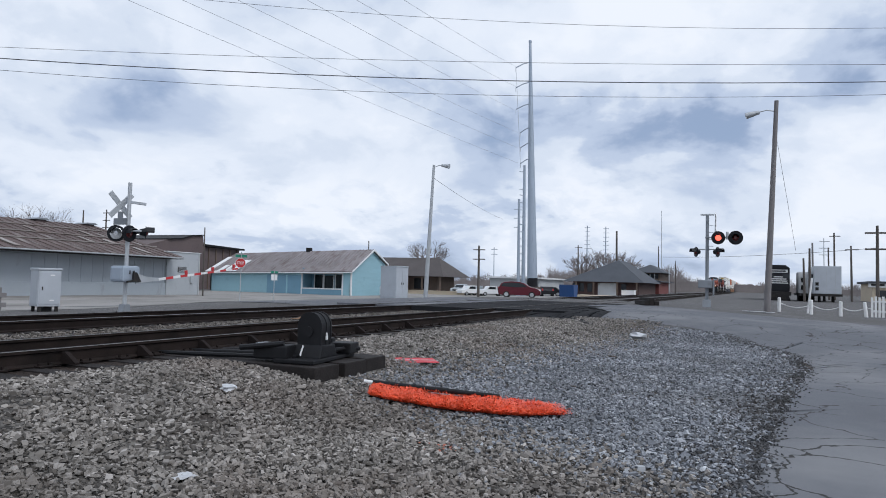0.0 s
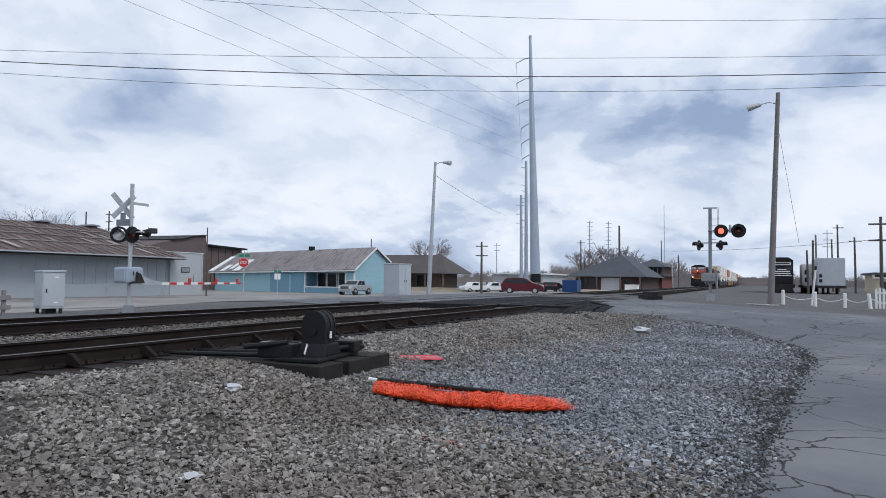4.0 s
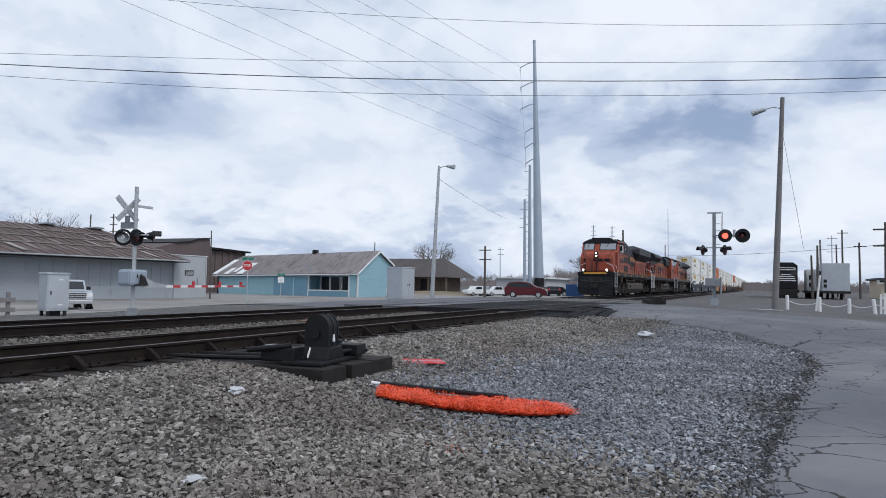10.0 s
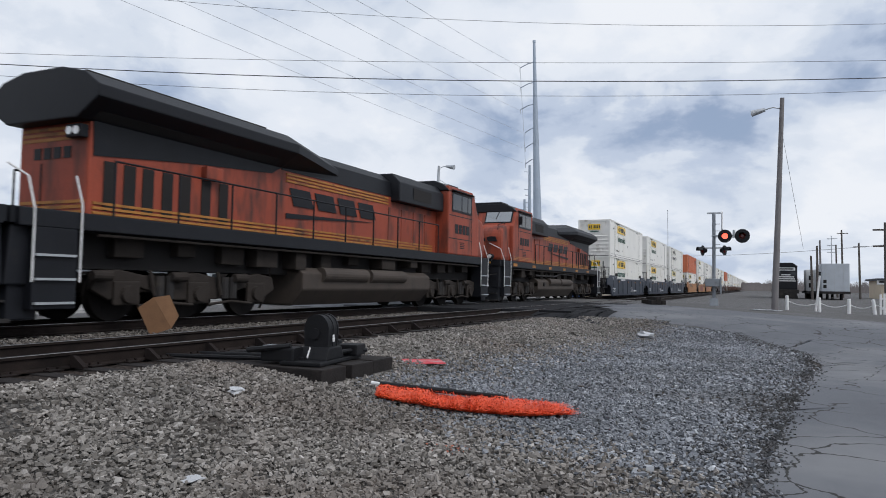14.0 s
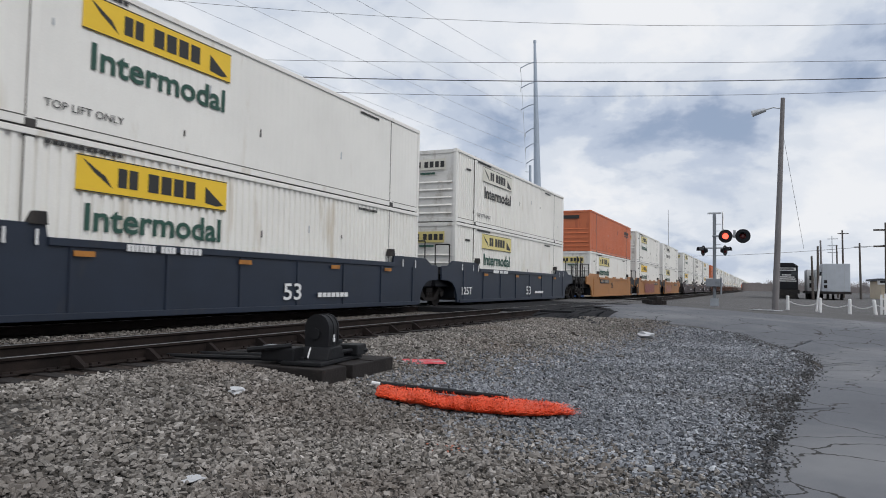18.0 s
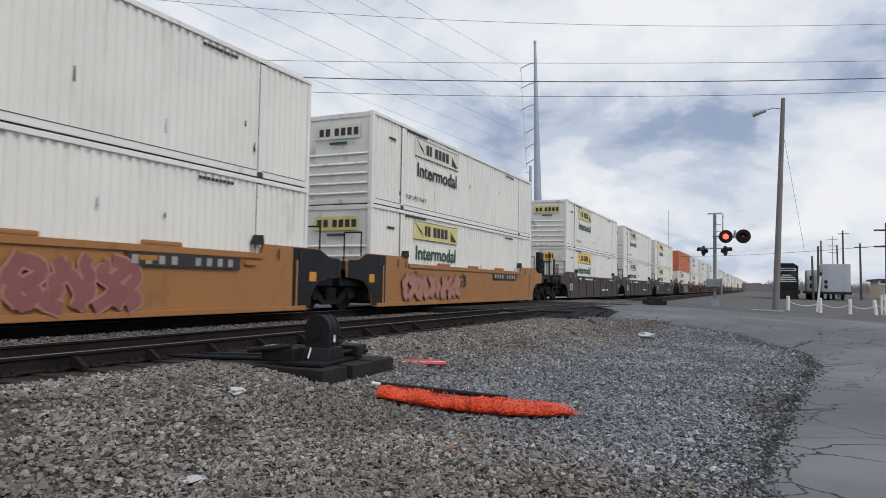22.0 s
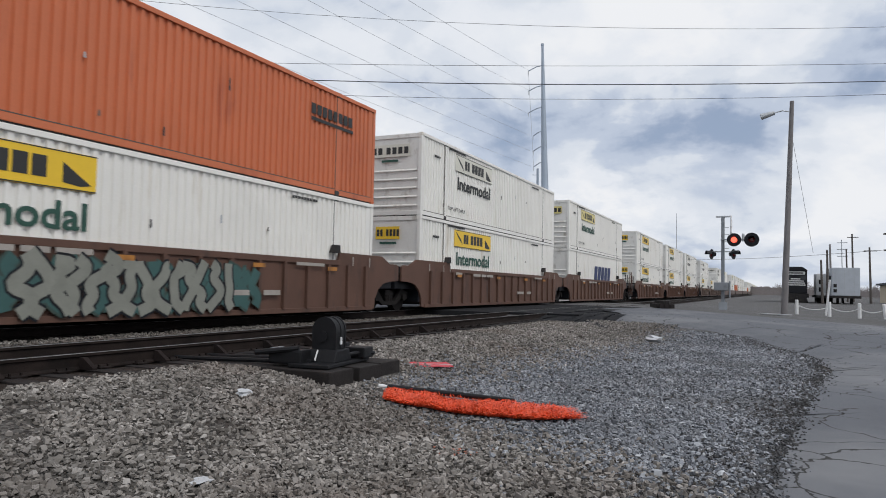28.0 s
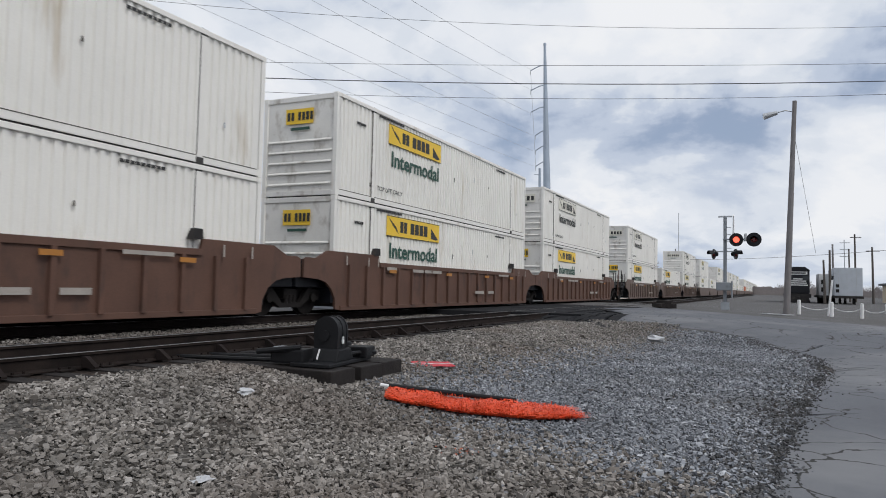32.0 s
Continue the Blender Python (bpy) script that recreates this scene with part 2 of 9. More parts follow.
M = {
    "ground": gravel_mat("dirt_and_gravel", (0.06, 0.059, 0.06), (0.17, 0.167, 0.168), 18, (0.10, 0.096, 0.095), 0.7),
    "lot": mat("worn_pavement", (0.25, 0.24, 0.228), 0.9, 0, 0.3, 0.22, 24, 0.3, (0.125, 0.117, 0.11), 0.62, 0, 0.3, 0.16),
    # dark colour paints in the shade of the gaps between loose stones
    "bed": gravel_mat("ballast_bed", (0.03, 0.027, 0.025), (0.15, 0.14, 0.13), 34, (0.062, 0.052, 0.046), 1.0),
    "stone": stone_mat("crushed_stone", [(0.063, 0.058, 0.053), (0.172, 0.159, 0.145), (0.246, 0.227, 0.209), (0.141, 0.131, 0.120), (0.282, 0.26, 0.240), (0.209, 0.193, 0.178), (0.345, 0.32, 0.297), (0.115, 0.106, 0.097), (0.439, 0.412, 0.388)], (0.157, 0.128, 0.109)),
    "stone_dirty": stone_mat("soiled_crushed_stone", [(0.055, 0.05, 0.045), (0.12, 0.108, 0.097), (0.17, 0.155, 0.14), (0.10, 0.09, 0.081), (0.21, 0.193, 0.175), (0.14, 0.128, 0.116), (0.28, 0.265, 0.245)], (0.085, 0.064, 0.054)),
    "stone_blue": stone_mat("blue_grey_stone", [(0.06, 0.065, 0.074), (0.17, 0.18, 0.2), (0.26, 0.272, 0.298), (0.13, 0.138, 0.154), (0.32, 0.334, 0.36), (0.20, 0.211, 0.232), (0.42, 0.434, 0.458)], (0.17, 0.172, 0.18)),
    "stone_edge": stone_mat("dark_edge_stone", [(0.032, 0.032, 0.034), (0.085, 0.085, 0.089), (0.14, 0.14, 0.147), (0.06, 0.059, 0.061), (0.22, 0.218, 0.222)], (0.075, 0.068, 0.065)),
    "grit": stone_mat("dark_road_grit", [(0.035, 0.035, 0.037), (0.07, 0.07, 0.073), (0.05, 0.05, 0.052), (0.11, 0.11, 0.113)], (0.05, 0.048, 0.046)),
    "asphalt": asphalt_mat(),
    "patch": mat("black_asphalt", (0.022, 0.0225, 0.025), 0.95, 0, 0.3, 1.5, 120, 0.4, None, 0.5, 0, 0.1),
    "rail_side": mat("rusty_rail_steel", (0.017, 0.0125, 0.0115), 0.9, 0.0, 0.35, 3, 60, 0.3, (0.008, 0.007, 0.007), 0.55, 0, 0.15),
    "rail_top": mat("worn_rail_steel", (0.26, 0.26, 0.265), 0.4, 0.7, 0.15, 2, 60, 0.05),
    "rail_rust": mat("brown_rusted_rail_steel", (0.021, 0.0155, 0.0138), 0.9, 0.0, 0.4, 3, 60, 0.3, (0.009, 0.0075, 0.007), 0.6, 0, 0.15),
    "rail_worn": mat("dull_worn_rail_edge", (0.19, 0.186, 0.183), 0.6, 0.3, 0.3, 2, 60, 0.05),
    "rail_dull": mat("dull_dark_rail_steel", (0.022, 0.021, 0.023), 0.95, 0.0, 0.3, 2, 60, 0.05, None, 0.5, 0, 0.08),
    "tie": mat("creosoted_timber", (0.018, 0.015, 0.0145), 0.85, 0, 0.35, 4, 50, 0.5, (0.045, 0.038, 0.034), 0.4, 0, 0.3),
    "soot": mat("sooty_cast_iron", (0.0065, 0.0068, 0.0085), 0.6, 0, 0.4, 4, 60, 0.2, (0.014, 0.013, 0.013), 0.35, 0, 0.3),
    "oily": gravel_mat("oil_and_shade_dark_ballast", (0.012, 0.010, 0.009), (0.06, 0.045, 0.038), 26, (0.022, 0.016, 0.013), 1.0),
    "mast_grey": mat("dull_mast_steel", (0.24, 0.26, 0.285), 0.6, 0.3, 0.2, 2, 40, 0.05, (0.15, 0.155, 0.165), 0.4),
    "mauve_roof": mat("weathered_mauve_roof", (0.115, 0.088, 0.088), 0.85, 0, 0.2, 0.4, 30, 0.1, (0.075, 0.06, 0.058), 0.45),
    "dull_ink": mat("worn_pale_lettering", (0.34, 0.31, 0.28), 0.7, 0, 0.25, 3),
    "black": mat("black_paint", (0.0075, 0.0085, 0.012), 0.55, 0, 0.35, 2, 60, 0.15, (0.017, 0.016, 0.016), 0.3, 0, 0.3),
    "truck": mat("dusty_cast_steel", (0.013, 0.011, 0.0105), 0.85, 0, 0.4, 2, 40, 0.3, (0.007, 0.0065, 0.0065), 0.5, 0, 0.25),
    "loco_truck": mat("dusty_brown_cast_steel", (0.032, 0.026, 0.0225), 0.85, 0, 0.4, 2, 40, 0.3, (0.012, 0.0105, 0.01), 0.5, 0, 0.25),
    "buffer_yellow": mat("amber_buffer_paint", (0.60, 0.27, 0.025), 0.55, 0, 0.15, 2),
    "edge_soil": gravel_mat("dark_edge_soil", (0.03, 0.031, 0.033), (0.09, 0.091, 0.095), 40, (0.05, 0.05, 0.052), 0.8),
    "orange_dust": mat("faint_orange_spray", (0.36, 0.12, 0.075), 0.9, 0, 0.3, 6),
    "under": mat("grimy_black_steel", (0.02, 0.018, 0.018), 0.8, 0.1, 0.4, 2, 40, 0.3, (0.05, 0.042, 0.035), 0.5),
    "dark": mat("dark_recess", (0.016, 0.014, 0.014), 0.9),
    "orange": mat("weathered_orange_paint", (0.31, 0.062, 0.032), 0.55, 0, 0.25, 0.6, 30, 0.08, (0.07, 0.03, 0.024), 0.74, 0.8, 0.35),
    "loco_yellow": mat("yellow_stripe_paint", (0.40, 0.165, 0.028), 0.6, 0, 0.2, 2, 40, 0.05, (0.10, 0.045, 0.022), 0.6, 0.5),
    "tank": mat("dusty_fuel_tank", (0.055, 0.042, 0.034), 0.75, 0, 0.3, 0.8, 40, 0.15, (0.03, 0.024, 0.021), 0.5, 0.5),
    "white_box": mat("white_container_paint", (0.80, 0.785, 0.745), 0.5, 0, 0.08, 0.5, 30, 0.03, (0.55, 0.485, 0.39), 0.36, 0.9, 0.4, 1.6),
    "white_end": mat("dirty_white_end_paint", (0.72, 0.705, 0.67), 0.55, 0, 0.14, 0.8, 30, 0.05, (0.32, 0.275, 0.225), 0.5, 0.45),
    "orange_box": mat("faded_orange_container_paint", (0.55, 0.15, 0.06), 0.5, 0, 0.12, 0.5, 30, 0.03, (0.36, 0.085, 0.04), 0.42, 0.85),
    # grime on floors and scuffs, and painted edge shade on container rails
    "seam": mat("rail_grime", (0.11, 0.10, 0.09), 0.8, 0, 0.4, 3),
    "casting": mat("scuffed_casting_steel", (0.06, 0.056, 0.053), 0.6, 0.4, 0.4, 6),
    "banner": mat("yellow_banner_film", (0.80, 0.52, 0.025), 0.45, 0, 0.06, 1, 30, 0.0),
    "banner_pale": mat("sun_faded_banner_film", (0.66, 0.56, 0.22), 0.5, 0, 0.1, 1, 30, 0.0, (0.72, 0.70, 0.62), 0.45),
    "banner_grey": mat("bleached_banner_film", (0.66, 0.64, 0.56), 0.5, 0, 0.1, 1, 30, 0.0, (0.45, 0.43, 0.36), 0.35),
    "ink": mat("black_lettering", (0.025, 0.025, 0.025), 0.6, 0, 0.2, 3),
    "green_ink": mat("dark_green_lettering", (0.02, 0.075, 0.055), 0.6, 0, 0.2, 3),
    "navy_ink": mat("navy_lettering", (0.02, 0.035, 0.11), 0.6, 0, 0.2, 3),
    "white_ink": mat("white_lettering", (0.72, 0.72, 0.72), 0.6, 0, 0.1, 3),
    "car_blue": mat("dark_blue_car_paint", (0.011, 0.018, 0.034), 0.5, 0, 0.3, 0.7, 40, 0.08, (0.028, 0.028, 0.033), 0.35, 0.6),
    "car_yellow": mat("faded_yellow_car_paint", (0.34, 0.15, 0.045), 0.55, 0, 0.14, 0.6, 40, 0.08, (0.20, 0.095, 0.045), 0.4, 0.6),
    "car_maroon": mat("dark_maroon_car_paint", (0.036, 0.022, 0.023), 0.6, 0, 0.3, 0.7, 40, 0.08, (0.065, 0.052, 0.048), 0.35, 0.6),
    "car_rust": mat("rust_brown_car_paint", (0.102, 0.051, 0.035), 0.75, 0, 0.3, 0.8, 40, 0.12, (0.045, 0.028, 0.024), 0.5, 0.7),
    "car_grey": mat("grey_brown_car_paint", (0.12, 0.085, 0.07), 0.7, 0, 0.22, 0.8, 40, 0.1, (0.06, 0.045, 0.04), 0.5, 0.7),
    "pink_dark": mat("dull_magenta_spray_paint", (0.25, 0.09, 0.085), 0.6, 0, 0.2, 2),
    "pink_paint": mat("dusty_pink_spray_paint", (0.38, 0.18, 0.14), 0.6, 0, 0.15, 2),
    "silver_paint": mat("silver_spray_paint", (0.215, 0.22, 0.19), 0.55, 0, 0.2, 2),
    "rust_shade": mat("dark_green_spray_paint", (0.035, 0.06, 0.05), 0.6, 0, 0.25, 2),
    "teal_paint": mat("teal_spray_paint", (0.035, 0.095, 0.09), 0.55, 0, 0.2, 2),
    "galv": mat("galvanised_steel", (0.46, 0.48, 0.50), 0.5, 0.5, 0.16, 2, 40, 0.05, (0.30, 0.31, 0.32), 0.4),
    "alu": mat("aluminium_cabinet", (0.46, 0.49, 0.53), 0.5, 0.25, 0.1, 1.2, 40, 0.03, (0.40, 0.42, 0.45), 0.35, 0.6),
    "tower": mat("grey_pole_steel", (0.36, 0.415, 0.49), 0.55, 0.35, 0.1, 0.3, 20, 0.02, (0.27, 0.31, 0.37), 0.4, 0.8),
    "wood_pole": mat("weathered_pole_wood", (0.19, 0.18, 0.182), 0.9, 0, 0.2, 3, 60, 0.3, (0.14, 0.115, 0.10), 0.5, 0.9),
    "dark_pole": mat("dark_pole_wood", (0.09, 0.078, 0.07), 0.9, 0, 0.25, 3, 60, 0.3),
    "wire": mat("wire_black", (0.05, 0.052, 0.06), 0.7, 0, 0.1, 3, 40, 0.0),
    "wire_grey": mat("wire_aluminium", (0.42, 0.44, 0.47), 0.6, 0, 0.1, 3, 40, 0.0),
    "rust_roof": mat("rusted_tin_roof", (0.112, 0.083, 0.078), 0.75, 0.1, 0.3, 0.35, 30, 0.1, (0.27, 0.245, 0.235), 0.52, 0.85, 0.3, 1.3, 1),
    "lap": mat("pale_sheet_edge", (0.29, 0.265, 0.25), 0.8, 0, 0.3, 0.6, 30, 0.0, (0.16, 0.11, 0.095), 0.62, 0, 0.3, 0.5),
    "brown_roof": mat("brown_shingle_roof", (0.08, 0.07, 0.069), 0.9, 0, 0.2, 0.6, 40, 0.2),
    "slate_roof": mat("dark_slate_roof", (0.055, 0.062, 0.075), 0.8, 0, 0.2, 0.6, 40, 0.2),
    "patch_roof": mat("patched_tin_roof", (0.25, 0.23, 0.235), 0.7, 0.1, 0.3, 0.5, 30, 0.1, (0.125, 0.088, 0.084), 0.68, 0.85, 0.4, 1.6, 0),
    "grey_wall": mat("grey_painted_metal_wall", (0.33, 0.365, 0.40), 0.7, 0, 0.1, 0.25, 20, 0.05, (0.27, 0.285, 0.30), 0.4, 0.6),
    "wing_wall": mat("grey_block_wall", (0.39, 0.415, 0.44), 0.75, 0, 0.12, 0.3, 20, 0.05, (0.30, 0.31, 0.32), 0.45, 0.6),
    "pale_wall": mat("pale_grey_wall", (0.47, 0.49, 0.50), 0.75, 0, 0.1, 0.3, 20, 0.05, (0.36, 0.36, 0.35), 0.35, 0.6),
    "blue_wall": mat("sky_blue_siding", (0.28, 0.46, 0.53), 0.7, 0, 0.08, 0.4, 25, 0.05, (0.20, 0.34, 0.40), 0.35, 0.5),
    "blue_dark": mat("mid_blue_siding", (0.16, 0.30, 0.40), 0.7, 0, 0.1, 0.4, 25, 0.05, (0.12, 0.21, 0.27), 0.35, 0.5),
    "trim": mat("white_trim_paint", (0.70, 0.71, 0.72), 0.6, 0, 0.1, 1),
    "tan_wall": mat("tan_painted_block", (0.52, 0.44, 0.33), 0.8, 0, 0.1, 0.6, 30, 0.1, (0.40, 0.33, 0.25), 0.35),
    "brown_wall": mat("brown_boards", (0.13, 0.095, 0.075), 0.85, 0, 0.25, 0.8),
    "red_brick": mat("red_painted_brick", (0.17, 0.05, 0.045), 0.85, 0, 0.2, 1.2, 18, 0.2, (0.09, 0.04, 0.036), 0.5),
    "brick": mat("red_brown_brick", (0.085, 0.05, 0.045), 0.85, 0, 0.2, 1.2, 18, 0.2),
    "glass": mat("dark_window_glass", (0.02, 0.024, 0.028), 0.12, 0, 0.1, 1, 20, 0.0),
    # pale metallic base colour imitates the sky mirrored in the glass
    "screen_glass": mat("sky_lit_windscreen", (0.30, 0.32, 0.34), 0.1, 0.75, 0.15, 1, 20, 0.0),
    "red_paint": mat("red_sign_paint", (0.50, 0.03, 0.035), 0.5, 0, 0.1, 1),
    "green_paint": mat("green_sign_paint", (0.02, 0.20, 0.13), 0.5, 0, 0.1, 1),
    "white_paint": mat("white_paint", (0.74, 0.74, 0.74), 0.55, 0, 0.08, 1, 40, 0.03, (0.50, 0.48, 0.46), 0.3),
    "maroon_car": mat("maroon_car_lacquer", (0.10, 0.009, 0.018), 0.28, 0.2, 0.06, 1, 40, 0.0),
    "silver_car": mat("silver_car_lacquer", (0.46, 0.50, 0.53), 0.28, 0.55, 0.05, 1, 40, 0.0),
    "white_car": mat("white_car_lacquer", (0.70, 0.71, 0.72), 0.3, 0, 0.05, 1, 40, 0.0),
    "tyre": mat("tyre_rubber", (0.022, 0.022, 0.023), 0.85, 0, 0.2, 5),
    "alloy": mat("alloy_wheel", (0.50, 0.51, 0.52), 0.35, 0.8, 0.1, 5),
    "card": mat("brown_cardboard", (0.19, 0.10, 0.05), 0.9, 0, 0.25, 4, 60, 0.1, (0.09, 0.05, 0.03), 0.5),
    "net": mat("orange_plastic_mesh", (0.82, 0.10, 0.03), 0.5, 0, 0.22, 4, 40, 0.0),
    "red_film": mat("red_plastic_sheet", (0.46, 0.018, 0.03), 0.45, 0, 0.12, 4),
    "litter": mat("white_litter", (0.46, 0.47, 0.49), 0.6, 0, 0.12, 8),
    "blue_bin": mat("blue_bin_paint", (0.018, 0.065, 0.20), 0.5, 0, 0.15, 1),
    "bark": mat("bare_bark", (0.125, 0.10, 0.09), 0.95, 0, 0.25, 3),
    # distance haze is mixed into the next two colours
    "far_bark": mat("hazy_bare_bark", (0.2, 0.175, 0.168), 0.95, 0, 0.25, 3),
    "far_wood": mat("distant_bare_trees", (0.24, 0.215, 0.21), 1.0, 0, 0.3, 0.08, 1.2, 0.0),
    "red_lamp": glow("lit_red_lens", (1.0, 0.10, 0.06), 2.4),
    "head_lamp": glow("lit_headlamp", (1.0, 0.93, 0.80), 4.0),
    "red_dull": mat("unlit_red_lens", (0.10, 0.012, 0.012), 0.2, 0, 0.1, 5),
    "lens": mat("clear_lens", (0.82, 0.83, 0.84), 0.2, 0.2, 0.1, 5, 40, 0.0),
}


# ---- building helpers ----
def thing(name, label, category, group="", kind="", at=None):
    ob = tagged(new(name), label, category, group, kind)
    ob.empty_display_size = 0.2
    if at is not None:
        ob.matrix_basis = at
    return ob


def part(name, bm, material, parent=None, label=""):
    """One bmesh, or ready mesh, as one object under a thing or a part."""
    if isinstance(bm, bmesh.types.BMesh):
        me = bpy.data.meshes.new(name)
        bm.to_mesh(me)
        bm.free()
    else:
        me = bm
    if material is not None and not me.materials:
        me.materials.append(M[material])
    ob = new(name, me)
    ob.parent = parent
    if label:
        ob["label"] = label
    return ob


def box(x0, x1, y0, y1, z0, z1, bev=0.0, bm=None):
    bm = bm or bmesh.new()
    m = Matrix.Translation(((x0 + x1) / 2, (y0 + y1) / 2, (z0 + z1) / 2)) @ Matrix.Diagonal((abs(x1 - x0), abs(y1 - y0), abs(z1 - z0), 1))
    r = bmesh.ops.create_cube(bm, size=1, matrix=m)
    if bev:
        edges = list({e for v in r["verts"] for e in v.link_edges})
        bmesh.ops.bevel(bm, geom=edges, offset=bev, segments=2, profile=0.6, affect="EDGES")
    return bm


def rod(p, q, r, r2=None, seg=10, bm=None, caps=True):
    """A round bar from p to q."""
    bm = bm or bmesh.new()
    p, q = Vector(p), Vector(q)
    d = q - p
    m = Matrix.Translation((p + q) / 2) @ d.to_track_quat("Z", "Y").to_matrix().to_4x4()
    bmesh.ops.create_cone(bm, cap_ends=caps, cap_tris=False, segments=seg, radius1=r, radius2=r if r2 is None else r2, depth=d.length, matrix=m)
    return bm


def pipe(pts, r, seg=8, bm=None):
    bm = bm or bmesh.new()
    for a, b in zip(pts, pts[1:]):
        rod(a, b, r, None, seg, bm)
    return bm


def prism(profile, a0, a1, axis="y", bm=None, bev=0.0):
    """A closed outline pushed from a0 to a1. axis y: outline in (x, z); axis x: outline in (y, z); axis z: outline in (x, y)."""
    bm = bm or bmesh.new()

    def at(p, a):
        return {"y": (p[0], a, p[1]), "x": (a, p[0], p[1]), "z": (p[0], p[1], a)}[axis]

    v0, v1 = [bm.verts.new(at(p, a0)) for p in profile], [bm.verts.new(at(p, a1)) for p in profile]
    n = len(profile)
    fs = [bm.faces.new(v0), bm.faces.new(list(reversed(v1)))]
    for i in range(n):
        fs.append(bm.faces.new((v0[i], v1[i], v1[(i + 1) % n], v0[(i + 1) % n])))
    bmesh.ops.recalc_face_normals(bm, faces=fs)
    if bev:
        bmesh.ops.bevel(bm, geom=list({e for f in fs for e in f.edges}), offset=bev, segments=2, profile=0.6, affect="EDGES")
    return bm


def lettering(text, width, height, bold=0.012, key={}):
    """The mesh of a word, its lower left corner at the origin, facing -y, stretched to a width and height."""
    if (text, width, height) in key:
        return key[text, width, height]
    cu = bpy.data.curves.new("word", "FONT")
    cu.body, cu.size, cu.offset, cu.extrude, cu.resolution_u = text, 1, bold, 0.002, 3
    ob = new("word", cu)
    bpy.context.view_layer.update()
    me = bpy.data.meshes.new_from_object(ob.evaluated_get(bpy.context.evaluated_depsgraph_get()))
    bpy.data.objects.remove(ob)
    co = np.empty(len(me.vertices) * 3)
    me.vertices.foreach_get("co", co)
    co = co.reshape(-1, 3)
    lo, hi = co.min(0), co.max(0)
    x, y = (co[:, 0] - lo[0]) / (hi[0] - lo[0]) * width, (co[:, 1] - lo[1]) / (hi[1] - lo[1]) * height
    me.vertices.foreach_set("co", np.stack([x, -co[:, 2] * 1.0, y], 1).ravel())
    me.materials.clear()
    me.update()
    key[text, width, height] = me
    return me


def word(name, text, x, y, z, width, height, material, parent, turn=0.0, bold=0.012):
    me = lettering(text, width, height, bold).copy()
    ob = part(name, me, material, parent)
    ob.matrix_basis = pose(x, y, z, 0, 0, turn)
    return ob


def soft_step(a, b, v):
    t = np.clip((v - a) / (b - a), 0, 1)
    return t * t * (3 - 2 * t)


def ground_z(x, y):
    """Height of the ground: the raised track bed, the road's hump over the tracks, and the higher ground beyond."""
    bed = -0.6 + 0.38 * soft_step(2.8, 5.9, y) * (1 - soft_step(14.6, 17.6, y))
    hump = soft_step(19, 24.5, x) * (1 - soft_step(46, 54, x)) * soft_step(-12, 5.5, y) * (1 - soft_step(14.5, 30, y))
    side = soft_step(28, 38, x) * (1 - soft_step(5, 9, y))
    fall = 0.75 * soft_step(21, 45, y)
    return np.maximum(np.maximum(bed - fall, -0.6 - fall + (0.575 + fall) * hump), -0.6 + 0.28 * side - fall)


def farther(ob, k):
    """Sets a building k times as far from the eye, and as much larger."""
    ob.matrix_basis = Matrix.Translation((0, 0, 0.845 * (1 - k))) @ Matrix.Diagonal((k, k, k, 1))


def gz(x, y):
    return float(ground_z(np.array(float(x)), np.array(float(y))))


# ---- ground, road and tracks ----
def graded(lo, fine_lo, fine_hi, hi, step, grow=1.22):
    mid = list(np.arange(fine_lo, fine_hi + 1e-6, step))
    s, v, left = step, fine_lo, []
    while v > lo:
        s *= grow
        v -= s
        left.append(v)
    s, v, right = step, fine_hi, []
    while v < hi:
        s *= grow
        v += s
        right.append(v)
    return np.array(left[::-1] + mid + right)


def grid_mesh(name, X, Y, Z):
    n, m = X.shape
    idx = np.arange(n * m).reshape(n, m)
    quads = np.stack([idx[:-1, :-1], idx[1:, :-1], idx[1:, 1:], idx[:-1, 1:]], -1).reshape(-1, 4)
    me = bpy.data.meshes.new(name)
    me.from_pydata(np.stack([X, Y, Z], -1).reshape(-1, 3).tolist(), [], quads.tolist())
    me.polygons.foreach_set("use_smooth", np.ones(len(quads), bool))
    me.update()
    return me


def strip(name, left, right, dz, material, cuts=14, rough_edge=0.0, up=40):
    """A sheet that lies on the ground between two edge lines."""
    rng = np.random.RandomState(5)

    def along(pts):
        pts = np.array(pts, float)
        s = np.r_[0, np.cumsum(np.hypot(*np.diff(pts, axis=0).T))]
        t = np.linspace(0, s[-1], up)
        return np.stack([np.interp(t, s, pts[:, 0]), np.interp(t, s, pts[:, 1])], 1)

    a, b = along(left), along(right)
    if rough_edge:
        # the edges wander at several scales
        for line, k in ((a, 1.0), (b, 0.0 if cuts > 10 else 1.0)):
            for knots, w in ((9, 1.2), (30, 1.6), (90, 1.0), (up, 0.5)):
                line += np.stack([np.interp(np.linspace(0, 1, up), np.linspace(0, 1, knots), rng.normal(0, 1, knots)) for _ in (0, 1)], 1) * rough_edge * w * k
    w = np.linspace(0, 1, cuts)[None, :, None]
    P = a[:, None] * (1 - w) + b[:, None] * w
    Z = ground_z(P[..., 0], P[..., 1]) + dz
    return part(name, grid_mesh(name, P[..., 0], P[..., 1], Z), material)


